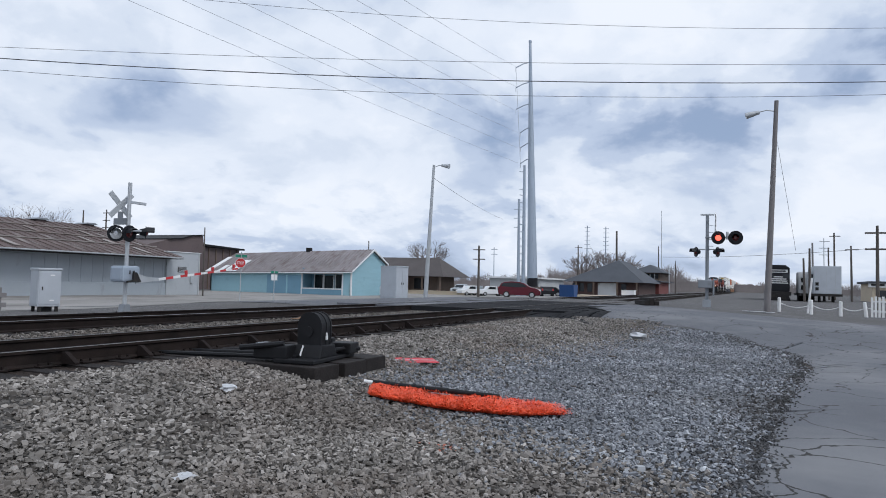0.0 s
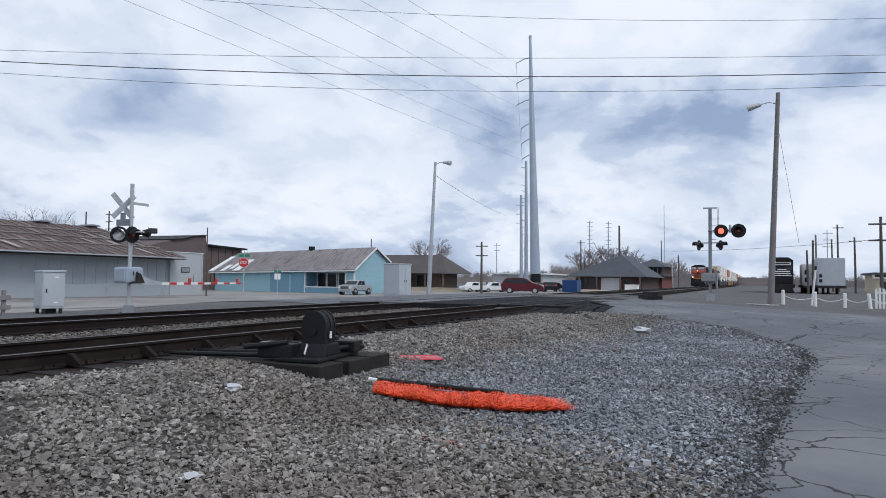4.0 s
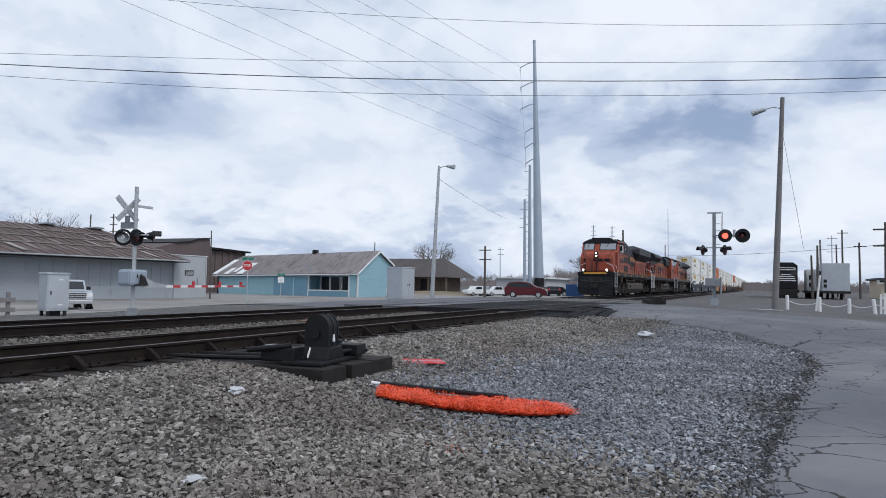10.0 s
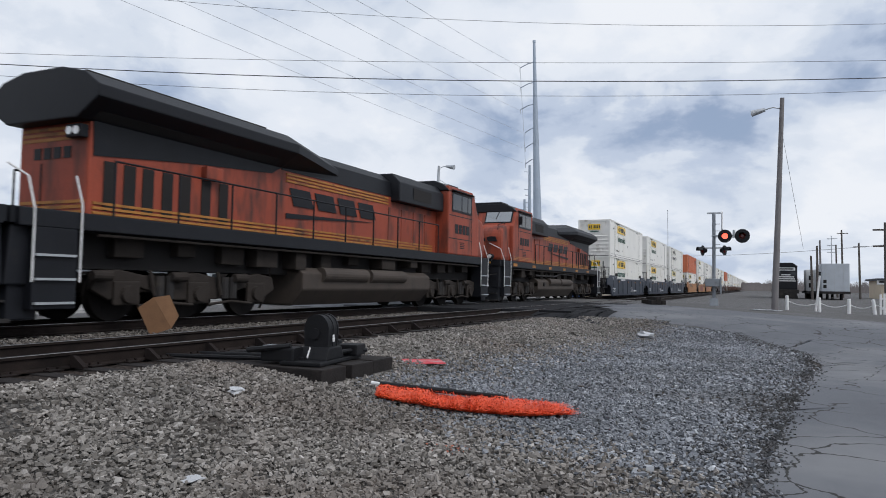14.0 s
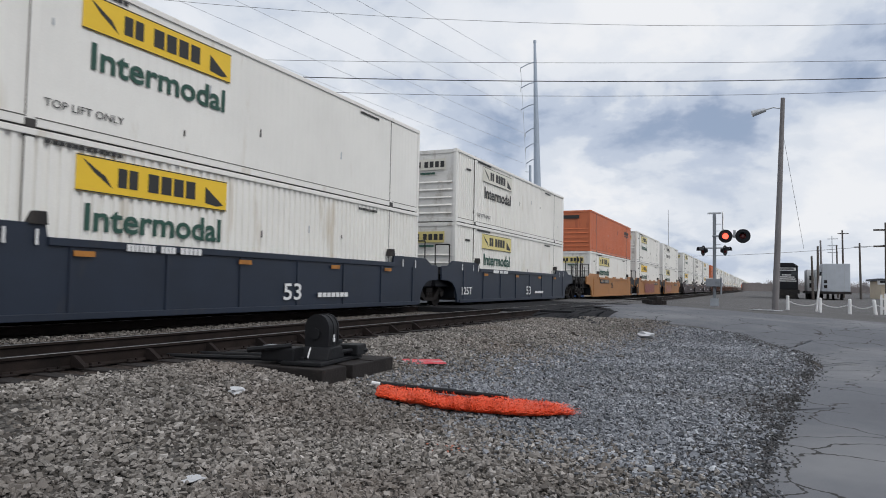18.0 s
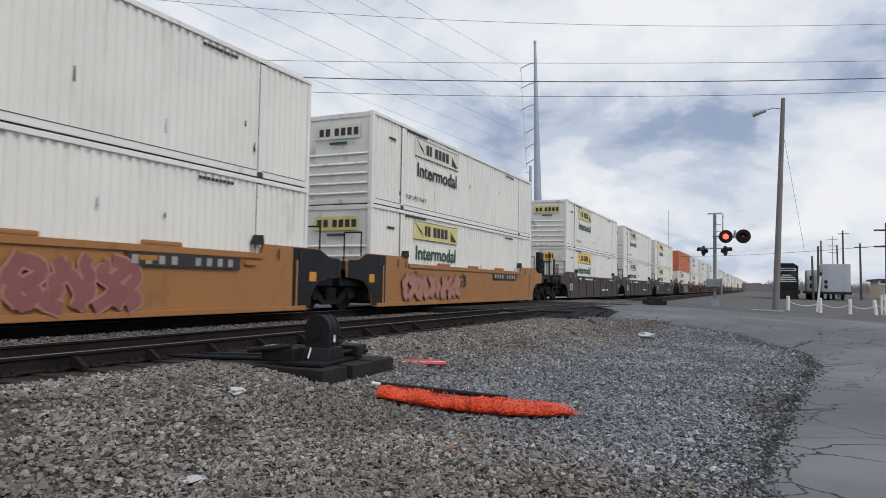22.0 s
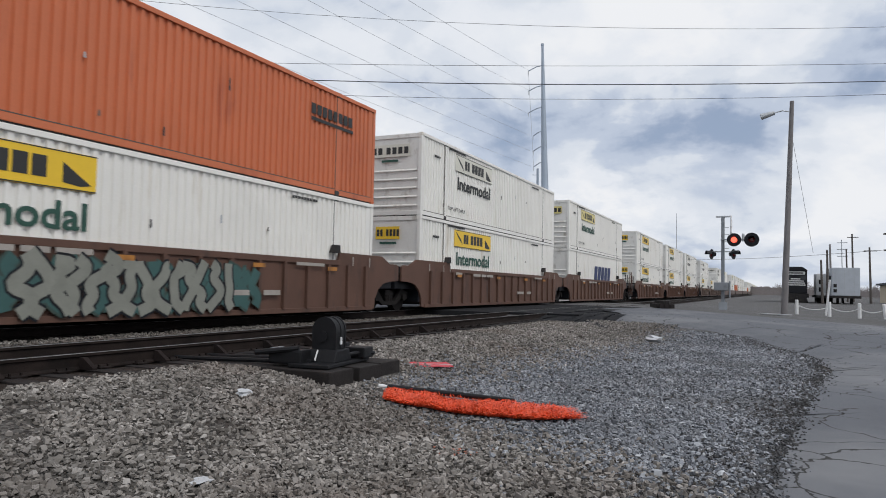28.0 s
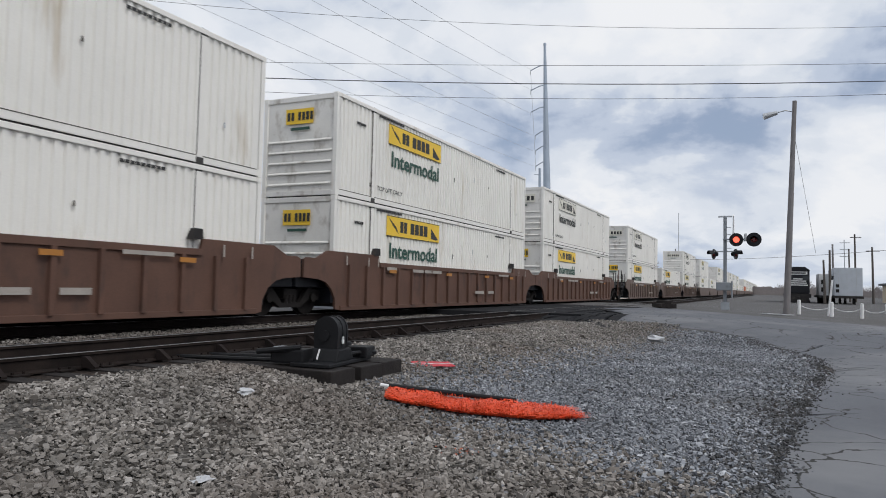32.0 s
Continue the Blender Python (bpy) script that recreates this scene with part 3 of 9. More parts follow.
def build_ground():
    xs, ys = graded(-700, -8, 58, 2500, 0.4, 1.16), graded(-1300, -8, 34, 1500, 0.4, 1.16)
    X, Y = np.meshgrid(xs, ys, indexing="ij")
    tagged(part("ground", grid_mesh("ground", X, Y, ground_z(X, Y)), "ground"), "bare dirt and gravel ground beside the railway", "ground", kind="structure")
    # crushed stone shoulder beside the track
    tagged(strip("gravel_bed", [(-10, 6.9), (0, 6.9), (10, 6.9), (23.3, 7.0)], [(-10, -3.0), (0, -1.5), (16, -1.6), (21.0, 1.0)], 0.006, "bed", 30, 0, 60), "grey crushed stone beside the track", "gravel", kind="structure")
    tagged(strip("oily_ballast", [(-10, 9.0), (0, 9.0), (10, 9.0), (22.5, 9.0)], [(-10, 6.3), (0, 6.3), (10, 6.45), (22.5, 6.6)], 0.012, "oily", 12, 0, 60), "oil-darkened ballast along the siding rail", "gravel", kind="structure")
    # oily bed whose dark colour also paints the shade beneath the train
    tagged(strip("oily_main_bed", [(-20, 13.9), (0, 13.9), (22.3, 13.9)], [(-20, 10.9), (0, 10.9), (22.3, 10.9)], 0.012, "oily", 12, 0, 60), "ballast under the main track, darkened for oil and shade", "gravel", kind="structure")
    tagged(strip("oily_stand_bed", [(6.72, 7.0), (6.76, 4.75)], [(8.45, 7.0), (8.4, 4.75)], 0.016, "oily", 8, 0.02, 10), "oil-darkened ballast round the switch stand", "gravel", kind="structure")
    tagged(strip("edge_soil", [(2, 0.4), (5.4, 0.3), (8.1, 0.15), (14.3, -0.4), (17.5, -0.3), (19.6, 0.4), (21.2, 1.5)], [(2, 0.1), (5.4, -0.06), (8.1, -0.24), (14.3, -0.9), (17.5, -0.92), (19.7, -0.35), (21.6, 0.6)], 0.009, "edge_soil", 5, 0.05, 260), "dark soil along the ragged asphalt edge", "soil", kind="structure")
    # asphalt approach and crossing
    road_l = [(-14, 1.3), (2, 0.2), (5.4, 0.03), (6.3, -0.03), (8.1, -0.15), (14.3, -0.79), (17.5, -0.78), (19.6, -0.2), (21.4, 0.75), (22.3, 2.7), (22.7, 5.0), (23.0, 6.8)]
    road_r = [(-14, -9), (2, -10), (5.4, -10.5), (6.3, -11), (9, -12), (15, -12), (25, -11), (31, -6), (31.3, 0.0), (33, 2.6), (35, 4.4), (36, 6.8)]
    tagged(strip("road", road_l, road_r, 0.012, "asphalt", 40, 0.045, 420), "worn grey asphalt with a web of cracks", "road", kind="structure")
    tagged(strip("crossing_apron", [(22.3, 14.2), (23.5, 20), (26, 27), (24, 34)], [(37, 14.2), (44, 19), (70, 27), (75, 34)], 0.02, "asphalt", 20, 0, 40), "grey asphalt leading off the crossing", "road", kind="structure")
    tagged(strip("lot", [(6, 27.5), (18, 26.5), (24, 23.0), (40, 22.5), (110, 21)], [(6, 62), (20, 62), (60, 75), (150, 80)], 0.012, "lot", 30, 0, 60), "pale worn pavement across the tracks", "pavement", kind="structure")
    tagged(strip("black_patch", [(20.9, 4.7), (21.2, 5.8), (22.4, 6.85)], [(24.5, 4.6), (27.0, 5.6), (29.5, 6.85)], 0.03, "patch", 8, 0.08, 24), "black asphalt patch beside the crossing", "road", kind="structure")


def crossing_panels():
    """Asphalt between and beside the rails on the crossing."""
    for y0, y1, x0, x1 in ((5.9, 7.03, 23.2, 36), (7.2, 8.42, 23.2, 36), (8.62, 11.4, 22.5, 37), (11.62, 12.82, 22.4, 37), (13.05, 14.5, 22.4, 37)):
        n = 5
        ob = tagged(thing("crossing_panel", "dark asphalt crossing panel level with the rails", "crossing", "crossing panels", "structure"))
        for i in range(n):
            a, b = x0 + (x1 - x0) * i / n, x0 + (x1 - x0) * (i + 1) / n
            part("slab", box(a + 0.01, b - 0.01, y0, y1, -0.3, -0.012 - 0.006 * (i % 2), 0.015), "patch" if y0 < 9 else "asphalt", ob)


def rail(name, x0, y0, x1, y1, label, group, top="rail_dull", edge="rail_worn", web="rail_rust"):
    """A flat-bottomed rail with its head, web and foot."""
    d = math.hypot(x1 - x0, y1 - y0)
    ob = thing(name, label, "rail", group, "structure", pose(x0, y0, 0, 0, 0, math.degrees(math.atan2(y1 - y0, x1 - x0))))
    foot = [(-0.075, -0.185), (0.075, -0.185), (0.075, -0.172), (0.014, -0.152), (0.012, -0.05), (0.036, -0.036), (0.036, -0.008), (-0.036, -0.008), (-0.036, -0.036), (-0.012, -0.05), (-0.014, -0.152), (-0.075, -0.172)]
    part("web", prism(foot, 0, d, "x"), web, ob)
    part("running_surface", prism([(-0.036, -0.008), (0.036, -0.008), (0.03, 0), (-0.03, 0)], 0, d, "x"), top, ob)
    part("worn_edge", prism([(-0.0362, -0.006), (-0.0356, -0.006), (-0.0322, 0.0006), (-0.0336, 0.0006)], 0, d, "x"), edge, ob, "worn edge of the rail head")
    return ob


def build_tracks():
    for y in (11.49, 12.96):
        rail("rail", -120, y, 900, y, "steel rail of the main track, thin bright line along its head", "main track rails", "rail_dull", "rail_top", "rail_side")
    rail("rail", -120, 7.13, 300, 7.13, "steel rail of the siding, dark rusty web", "siding rails")
    rail("rail", 10.5, 8.45, 300, 8.6, "steel rail of the siding, dark rusty web", "siding rails")
    rail("switch_rail", -60, 7.4, 10.6, 8.45, "tapered switch rail leading off the siding", "siding rails")
    # sleepers
    rng = random.Random(4)
    me = bpy.data.meshes.new("sleeper")
    bm = box(-0.115, 0.115, -1.3, 1.3, -0.17, 0, 0.015)
    bm.to_mesh(me)
    bm.free()
    me.materials.append(M["tie"])
    for yc, group, x1 in ((12.225, "main track sleepers", 40), (7.74, "siding sleepers", 22.6)):
        x = -6.0
        while x < x1:
            ob = new("sleeper", me)
            tagged(ob, "dark creosoted timber sleeper under the rails", "sleeper", group, "structure")
            ob.matrix_basis = pose(x, yc + rng.uniform(-0.06, 0.06), -0.186 + rng.uniform(-0.006, 0.004), 0, 0, rng.uniform(-1.2, 1.2))
            x += 0.52 + rng.uniform(-0.03, 0.03)
    # tie plates and spikes under the nearest rail
    plate = bpy.data.meshes.new("tie_plate")
    bm = box(-0.09, 0.09, -0.17, 0.17, 0, 0.018, 0.004)
    for sx, sy in ((-0.06, 0.1), (0.06, -0.1), (0.06, 0.1), (-0.06, -0.1)):
        box(sx - 0.009, sx + 0.009, sy - 0.012, sy + 0.012, 0.015, 0.045, 0, bm)
    bm.to_mesh(plate)
    bm.free()
    plate.materials.append(M["rail_side"])
    brace = bpy.data.meshes.new("rail_brace")
    bm = prism([(0, 0), (0.22, 0), (0.22, 0.02), (0.05, 0.13), (0, 0.13)], -0.03, 0.03, "x")
    bm.to_mesh(brace)
    bm.free()
    brace.materials.append(M["rail_side"])
    for i in range(30):
        ob = tagged(new("tie_plate", plate), "rusty tie plate with spikes", "tie plate", "tie plates", "structure")
        ob.matrix_basis = pose(2.0 + i * 0.52, 7.13, -0.186)
        if i % 2 == 0 and i < 24:
            ob = tagged(new("rail_brace", brace), "rusty steel brace against the rail", "rail brace", "rail braces", "structure")
            ob.matrix_basis = pose(2.26 + i * 0.52, 7.06, -0.172, 0, 0, 180)


def stone_shapes(n, rng):
    """Random angular stones: a block with its corners pushed about and a smaller top."""
    v = np.array([(x, y, z) for x in (-1, 1) for y in (-1, 1) for z in (-1, 1)], float) * 0.72
    f = np.array([(0, 1, 3), (0, 3, 2), (4, 6, 7), (4, 7, 5), (0, 4, 5), (0, 5, 1), (2, 3, 7), (2, 7, 6), (0, 2, 6), (0, 6, 4), (1, 5, 7), (1, 7, 3)])
    s = v[None] * rng.uniform(0.55, 1.35, (n, len(v), 3))
    s[:, 1::2, :2] *= rng.uniform(0.3, 1.0, (n, 1, 2))
    s[:, :, 0] += s[:, :, 2] * rng.uniform(-0.5, 0.5, (n, 1))
    return s, f


def scatter(name, xs, ys, zs, sizes, material, label, seed):
    rng = np.random.RandomState(seed)
    n = len(xs)
    v, f = stone_shapes(n, rng)
    k = v.shape[1]
    v = v * (np.array(sizes)[:, None] * np.stack([rng.uniform(0.95, 1.7, n), rng.uniform(0.7, 1.2, n), rng.uniform(0.55, 1.0, n)], 1))[:, None]
    a, t = rng.uniform(0, 6.283, n), rng.normal(0, 0.75, n)
    ca, sa, ct, st = np.cos(a)[:, None], np.sin(a)[:, None], np.cos(t)[:, None], np.sin(t)[:, None]
    y1, z1 = v[..., 1] * ct - v[..., 2] * st, v[..., 1] * st + v[..., 2] * ct
    x2, y2 = v[..., 0] * ca - y1 * sa, v[..., 0] * sa + y1 * ca
    P = np.stack([x2 + np.array(xs)[:, None], y2 + np.array(ys)[:, None], z1 + np.array(zs)[:, None]], -1).reshape(-1, 3)
    F = (f[None] + (np.arange(n) * k)[:, None, None]).reshape(-1, 3)
    me = bpy.data.meshes.new(name)
    me.vertices.add(len(P))
    me.vertices.foreach_set("co", P.ravel().astype(np.float32))
    me.loops.add(F.size)
    me.loops.foreach_set("vertex_index", F.ravel().astype(np.int32))
    me.polygons.add(len(F))
    me.polygons.foreach_set("loop_start", np.arange(0, F.size, 3, dtype=np.int32))
    me.polygons.foreach_set("loop_total", np.full(len(F), 3, np.int32))
    me.polygons.foreach_set("use_smooth", np.zeros(len(F), bool))
    me.update(calc_edges=True)
    return tagged(part(name, me, material), label, "gravel", kind="stuff")


def road_edge(x):
    """Where the gravel gives way to the asphalt."""
    return np.interp(x, [-14, 2, 5.4, 8.1, 14.3, 17.5, 19.6, 21.4, 22.0], [1.3, 0.2, 0.03, -0.15, -0.79, -0.78, -0.2, 0.75, 2.7])


def build_gravel():
    rng = np.random.RandomState(11)
    for name, count, x0, x1, s0, s1, seed in (("near_stones", 82000, 2.2, 9.0, 0.011, 0.026, 1), ("far_stones", 84000, 9.0, 22.6, 0.014, 0.03, 2)):
        x, y = rng.uniform(x0, x1, count), rng.uniform(-1.6, 7.0, count)
        off = y - road_edge(x)
        # soil shows between the stones in patches near the track, and they thin out over the asphalt
        patchy = np.sin(2.1 * x + 1.3 * y) + np.sin(3.7 * y - 1.9 * x + 1) + np.sin(5.3 * x + 4.1 * y + 2) * 0.6
        soil = soft_step(0.6, 1.7, patchy) * soft_step(3.4, 4.6, y) * (1 - soft_step(4.6, 6.6, x))
        ragged = 0.10 * np.sin(2.3 * x) + 0.09 * np.sin(5.9 * x + 1) + 0.06 * np.sin(13.1 * x)
        keep = (rng.rand(count) < soft_step(-0.16, 0.16, off + ragged * 0.6 + rng.normal(0, 0.05, count)) ** 1.6) & (y < np.where(x > 21.5, 5.5, np.where(x < 8.6, 6.45, 6.5)) + rng.normal(0, 0.06, count)) & (y < x * 1.22 + 1.4) & ~((x > 6.75) & (x < 8.42) & (y > 4.55)) & (rng.rand(count) > 0.85 * soil)
        x, y, off, soil = x[keep], y[keep], off[keep], soil[keep]
        n = len(x)
        s = rng.uniform(s0, s1, n) * np.where(rng.rand(n) < 0.05, 1.6, 1.0) * np.where(rng.rand(n) < 0.2, 0.6, 1.0)
        # the finer blue-grey stone lies towards the road, darkest along its edge
        dark = rng.rand(n) < 0.7 * (1 - soft_step(0.0, 0.85, off + rng.normal(0, 0.15, n)))
        blue = ~dark & (y < 4.4 - 0.12 * (x - 8) + rng.normal(0, 0.5, n)) & (x > 5.0 + 0.6 * y + rng.normal(0, 0.5, n))
        soiled = ~blue & ~dark & (rng.rand(n) < 0.12 + 0.7 * soil)
        z = ground_z(x, y) + 0.016 + rng.uniform(-0.02, 0.026, n) * np.where(off < 0.3, 0.5, 1)
        for tag, pick, m, lab in (("grey", ~blue & ~soiled & ~dark, "stone", "loose grey crushed stone"), ("soiled", soiled, "stone_dirty", "soil-stained crushed stone"), ("blue", blue, "stone_blue", "loose blue-grey crushed stone"), ("edge", dark, "stone_edge", "dark crushed stone along the edge of the asphalt")):
            if pick.sum():
                scatter("crushed_stone", x[pick], y[pick], z[pick], s[pick] * {"blue": 0.9, "edge": 0.72}.get(tag, 1), m, lab, seed + len(tag))
    # dark grit that has worked out over the edge of the asphalt
    n = 4500
    x = rng.uniform(3.0, 21.8, n)
    y = road_edge(x) + 0.04 + rng.normal(0, 0.09, n) * np.interp(x, [3, 9, 14, 21], [0.7, 0.9, 1.5, 1.5])
    scatter("dark_grit", x, y, ground_z(x, y) + 0.018, rng.uniform(0.005, 0.013, n), "grit", "dark grit along the edge of the asphalt", 6)
    # ballast between and beside the rails
    n = 9000
    x, y = rng.uniform(2.5, 24, n), rng.uniform(8.7, 11.1, n)
    keep = (y < x * 1.3 + 2) & ~((np.abs(y - 7.13) < 0.09) | (np.abs(y - 11.49) < 0.09) | (np.abs(y - 12.96) < 0.09) | ((y > 6.9) & (y < 8.9) & (x > 22.5)) | ((x > 22)))
    x, y = x[keep], y[keep]
    z = np.where((y > 8.9) & (y < 11.0), -0.19, -0.205) + rng.uniform(-0.02, 0.025, len(x))
    scatter("ballast", x, y, z, rng.uniform(0.014, 0.03, len(x)), "stone_dirty", "grimy ballast between the tracks", 9)


build_ground()
crossing_panels()
build_tracks()
build_gravel()


# ---- beside the track ----
def switch_stand():
    """A low hand-thrown switch stand on three long headblock timbers."""
    for x, y0 in ((6.98, 4.62), (7.6, 4.6), (8.18, 4.64)):
        tagged(part("headblock_timber", box(x - 0.26, x + 0.26, y0, 9.3, -0.38, -0.18, 0.015), "tie"), "long black creosoted headblock timber", "timber", "headblock timbers", "structure")
    ob = thing("switch_stand", "low black cast-iron switch stand with a rounded hood", "switch stand", at=pose(7.34, 5.06, -0.17, 0, 0, 8))
    part("base_plate", box(-0.5, 0.72, -0.24, 0.3, 0, 0.045, 0.01), "soot", ob)
    part("pedestal", prism([(-0.24, 0.04), (0.26, 0.04), (0.17, 0.2), (-0.17, 0.2)], -0.2, 0.2, "y", bev=0.02), "soot", ob)
    # hood with a rounded top, seen along the track
    arch = [(-0.15, 0.12), (-0.16, 0.4)] + [(-0.16 * math.cos(math.pi * i / 12), 0.42 + 0.175 * math.sin(math.pi * i / 12)) for i in range(13)] + [(0.16, 0.4), (0.15, 0.12)]
    hood = part("hood", prism(arch, -0.145, 0.145, "x", bev=0.022), "soot", ob, "rounded black hood")
    for x in (-0.15, -0.01, 0.11):
        a2 = [(p[0] * 1.045, p[1] if p[1] < 0.41 else 0.42 + (p[1] - 0.42) * 1.06) for p in arch]
        part("hood_band", prism(a2, x, x + 0.03, "x"), "soot", hood)
    part("hood_boss", rod((-0.17, 0.02, 0.36), (-0.14, 0.02, 0.36), 0.07, None, 18), "soot", hood)
    part("throw_lever", pipe([(0.1, -0.08, 0.1), (0.5, -0.24, 0.12), (0.72, -0.3, 0.1)], 0.028), "soot", ob)
    part("lever_latch", box(0.42, 0.72, -0.3, 0.0, 0.045, 0.19, 0.02), "soot", ob)
    part("lever_stop", box(0.5, 0.62, 0.0, 0.16, 0.045, 0.24, 0.02), "soot", ob)
    part("crank", box(-0.42, -0.16, 0.16, 0.62, 0.02, 0.2, 0.03), "soot", ob)
    part("crank_arm", pipe([(-0.38, 0.22, 0.22), (-0.5, 0.75, 0.16)], 0.035), "soot", ob)
    part("crank_cap", box(-0.4, -0.2, 0.36, 0.6, 0.2, 0.215, 0.004), "mast_grey", ob, "scuffed grey crank cap")
    for x, z in ((-0.25, 0.02), (0.3, 0.0), (0.75, -0.02)):
        part("connecting_rod", pipe([(x, 0.1, z + 0.03), (x, 2.35, z - 0.02)], 0.03), "soot", ob)
    lock = part("padlock", box(-0.06, -0.02, -0.195, -0.172, 0.26, 0.31, 0.008), "lens", ob, "pale padlock")
    part("shackle", pipe([(-0.055, -0.184, 0.31), (-0.055, -0.184, 0.345), (-0.025, -0.184, 0.345), (-0.025, -0.184, 0.31)], 0.007), "lens", lock)
    tag = part("tag", box(-0.015, 0.015, -0.003, 0.003, -0.07, 0.07), "white_paint", ob, "small white tag hanging on the base")
    tag.matrix_basis = pose(-0.3, 0.02, 0.14, 0, 32, 0)


def safety_net():
    """A rolled-up length of orange plastic barrier mesh lying on the stones."""
    ob = thing("barrier_mesh", "rolled-up orange plastic barrier mesh lying on gravel", "barrier mesh")
    rng = np.random.RandomState(3)
    spine = np.array([(6.93, 3.99), (7.1, 3.5), (7.2, 3.1), (7.26, 2.7), (7.32, 2.34), (7.62, 1.98)])
    s = np.linspace(0, 1, len(spine))
    t = np.linspace(0, 1, 190)
    c = np.stack([np.interp(t, s, spine[:, k]) for k in (0, 1)], 1)
    for _ in range(30):
        c[1:-1] = (c[:-2] + c[1:-1] + c[2:]) / 3
    tan = np.gradient(c, axis=0)
    tan /= np.linalg.norm(tan, axis=1)[:, None]
    nrm = np.stack([-tan[:, 1], tan[:, 0]], 1)
    wide = np.interp(t, [0, 0.08, 0.3, 0.55, 0.75, 0.9, 1], [0.17, 0.22, 0.25, 0.27, 0.26, 0.24, 0.2])
    high = np.interp(t, [0, 0.1, 0.3, 0.55, 0.7, 0.9, 1], [0.10, 0.13, 0.14, 0.15, 0.15, 0.12, 0.08])
    bumps = np.interp(t, np.linspace(0, 1, 24), rng.uniform(0.8, 1.2, 24))
    for layer, grow in enumerate((1.0, 0.84, 0.66)):
        bm = bmesh.new()
        n = 40
        rows = []
        for i in range(len(t)):
            row = []
            for k in range(n + 1):
                a = 2 * math.pi * k / n
                wob = 1 + 0.06 * math.sin(2 * a + 9 * t[i] + layer) + rng.normal(0, 0.03)
                q = c[i] + nrm[i] * (wide[i] * grow * wob * math.cos(a)) + rng.normal(0, 0.005, 2)
                z = high[i] * bumps[i] * grow * wob * (0.5 + 0.5 * math.sin(a))
                row.append(Vector((q[0], q[1], gz(q[0], q[1]) + 0.03 + z)))
            rows.append(row)
        for i in range(len(t) - 1):
            for j in range(n):
                if rng.rand() < (0.06 if t[i] < 0.86 else 0.06 + 3.2 * (t[i] - 0.86)):
                    continue
                a, b, e = rows[i][j], rows[i + 1][j], rows[i][j + 1]
                # upright strands are wider than the ones along the roll
                for p, q, w_ in ((a, b, (e - a) * 0.34), (a, e, (b - a) * 0.62)):
                    bm.faces.new([bm.verts.new(x) for x in (p, q, q + w_, p + w_)])
        part("mesh_layer", bm, "net", ob)
    # loose strands that stand off the roll and trail from its far end
    bm = bmesh.new()
    for k in range(1100):
        end = k % 3 == 0
        u = rng.uniform(0.82, 1.0) if end else rng.uniform(0, 1)
        i = min(int(u * len(t)), len(t) - 1)
        a = rng.uniform(-0.3, 3.6)
        p = Vector((*(c[i] + nrm[i] * wide[i] * math.cos(a)), 0))
        p.z = gz(p.x, p.y) + 0.03 + high[i] * (0.5 + 0.5 * math.sin(a))
        d = Vector((rng.normal(0, 1), rng.normal(0, 1) - (1.2 if end else 0), abs(rng.normal(0.2, 0.6)))).normalized() * rng.uniform(0.02, 0.05) * (2.6 if end else 1)
        if end:
            d.z *= 0.25
        w_ = Vector((rng.normal(0, 1), rng.normal(0, 1), 0)).normalized() * 0.004
        bm.faces.new([bm.verts.new(x) for x in (p - w_, p + w_, p + d + w_, p + d - w_)])
    loose = part("loose_strand", bm, "net", ob)
    loose["kind"] = "stuff"
    for k, (a, b) in enumerate((((7.14, 4.08), (7.46, 2.62)), ((7.24, 4.06), (7.5, 3.05)), ((7.32, 3.98), (7.58, 3.3)))):
        part("stake", rod((*a, gz(*a) + 0.11 - 0.015 * k), (*b, gz(*b) + 0.175 - 0.015 * k), 0.034, 0.026, 10), "soot", ob, "black stake rolled in the mesh")
    part("stake_tip", rod((7.12, 4.19, gz(7.12, 4.19) + 0.1), (7.14, 4.08, gz(7.14, 4.08) + 0.11), 0.022, None, 10), "white_paint", ob, "white stake tip")
    # sprayed orange marks on single stones
    bm = bmesh.new()
    for k in range(34):
        x, y = 5.5 + rng.normal(0, 0.12), 2.4 + rng.normal(0, 0.1)
        z = gz(x, y) + 0.036
        r = rng.uniform(0.008, 0.02)
        bm.faces.new([bm.verts.new((x + r * math.cos(q) * rng.uniform(0.6, 1.3), y + r * math.sin(q) * rng.uniform(0.6, 1.3), z + rng.normal(0, 0.004))) for q in (0, 1.3, 2.5, 3.8, 5.0)])
    tagged(part("sprayed_marks", bm, "orange_dust"), "faint orange paint sprayed on the gravel", "paint mark", kind="stuff")


def crumpled(name, x, y, r, material, label, category, seed, flat=0.4):
    rng = random.Random(seed)
    bm = bmesh.new()
    bmesh.ops.create_icosphere(bm, subdivisions=2, radius=r)
    for v in bm.verts:
        k = rng.uniform(0.6, 1.25)
        v.co = Vector((v.co.x * k, v.co.y * k * 0.8, v.co.z * k * flat))
    ob = tagged(part(name, bm, material), label, category)
    ob.matrix_basis = pose(x, y, gz(x, y) + r * flat * 0.7 + 0.02)
    return ob


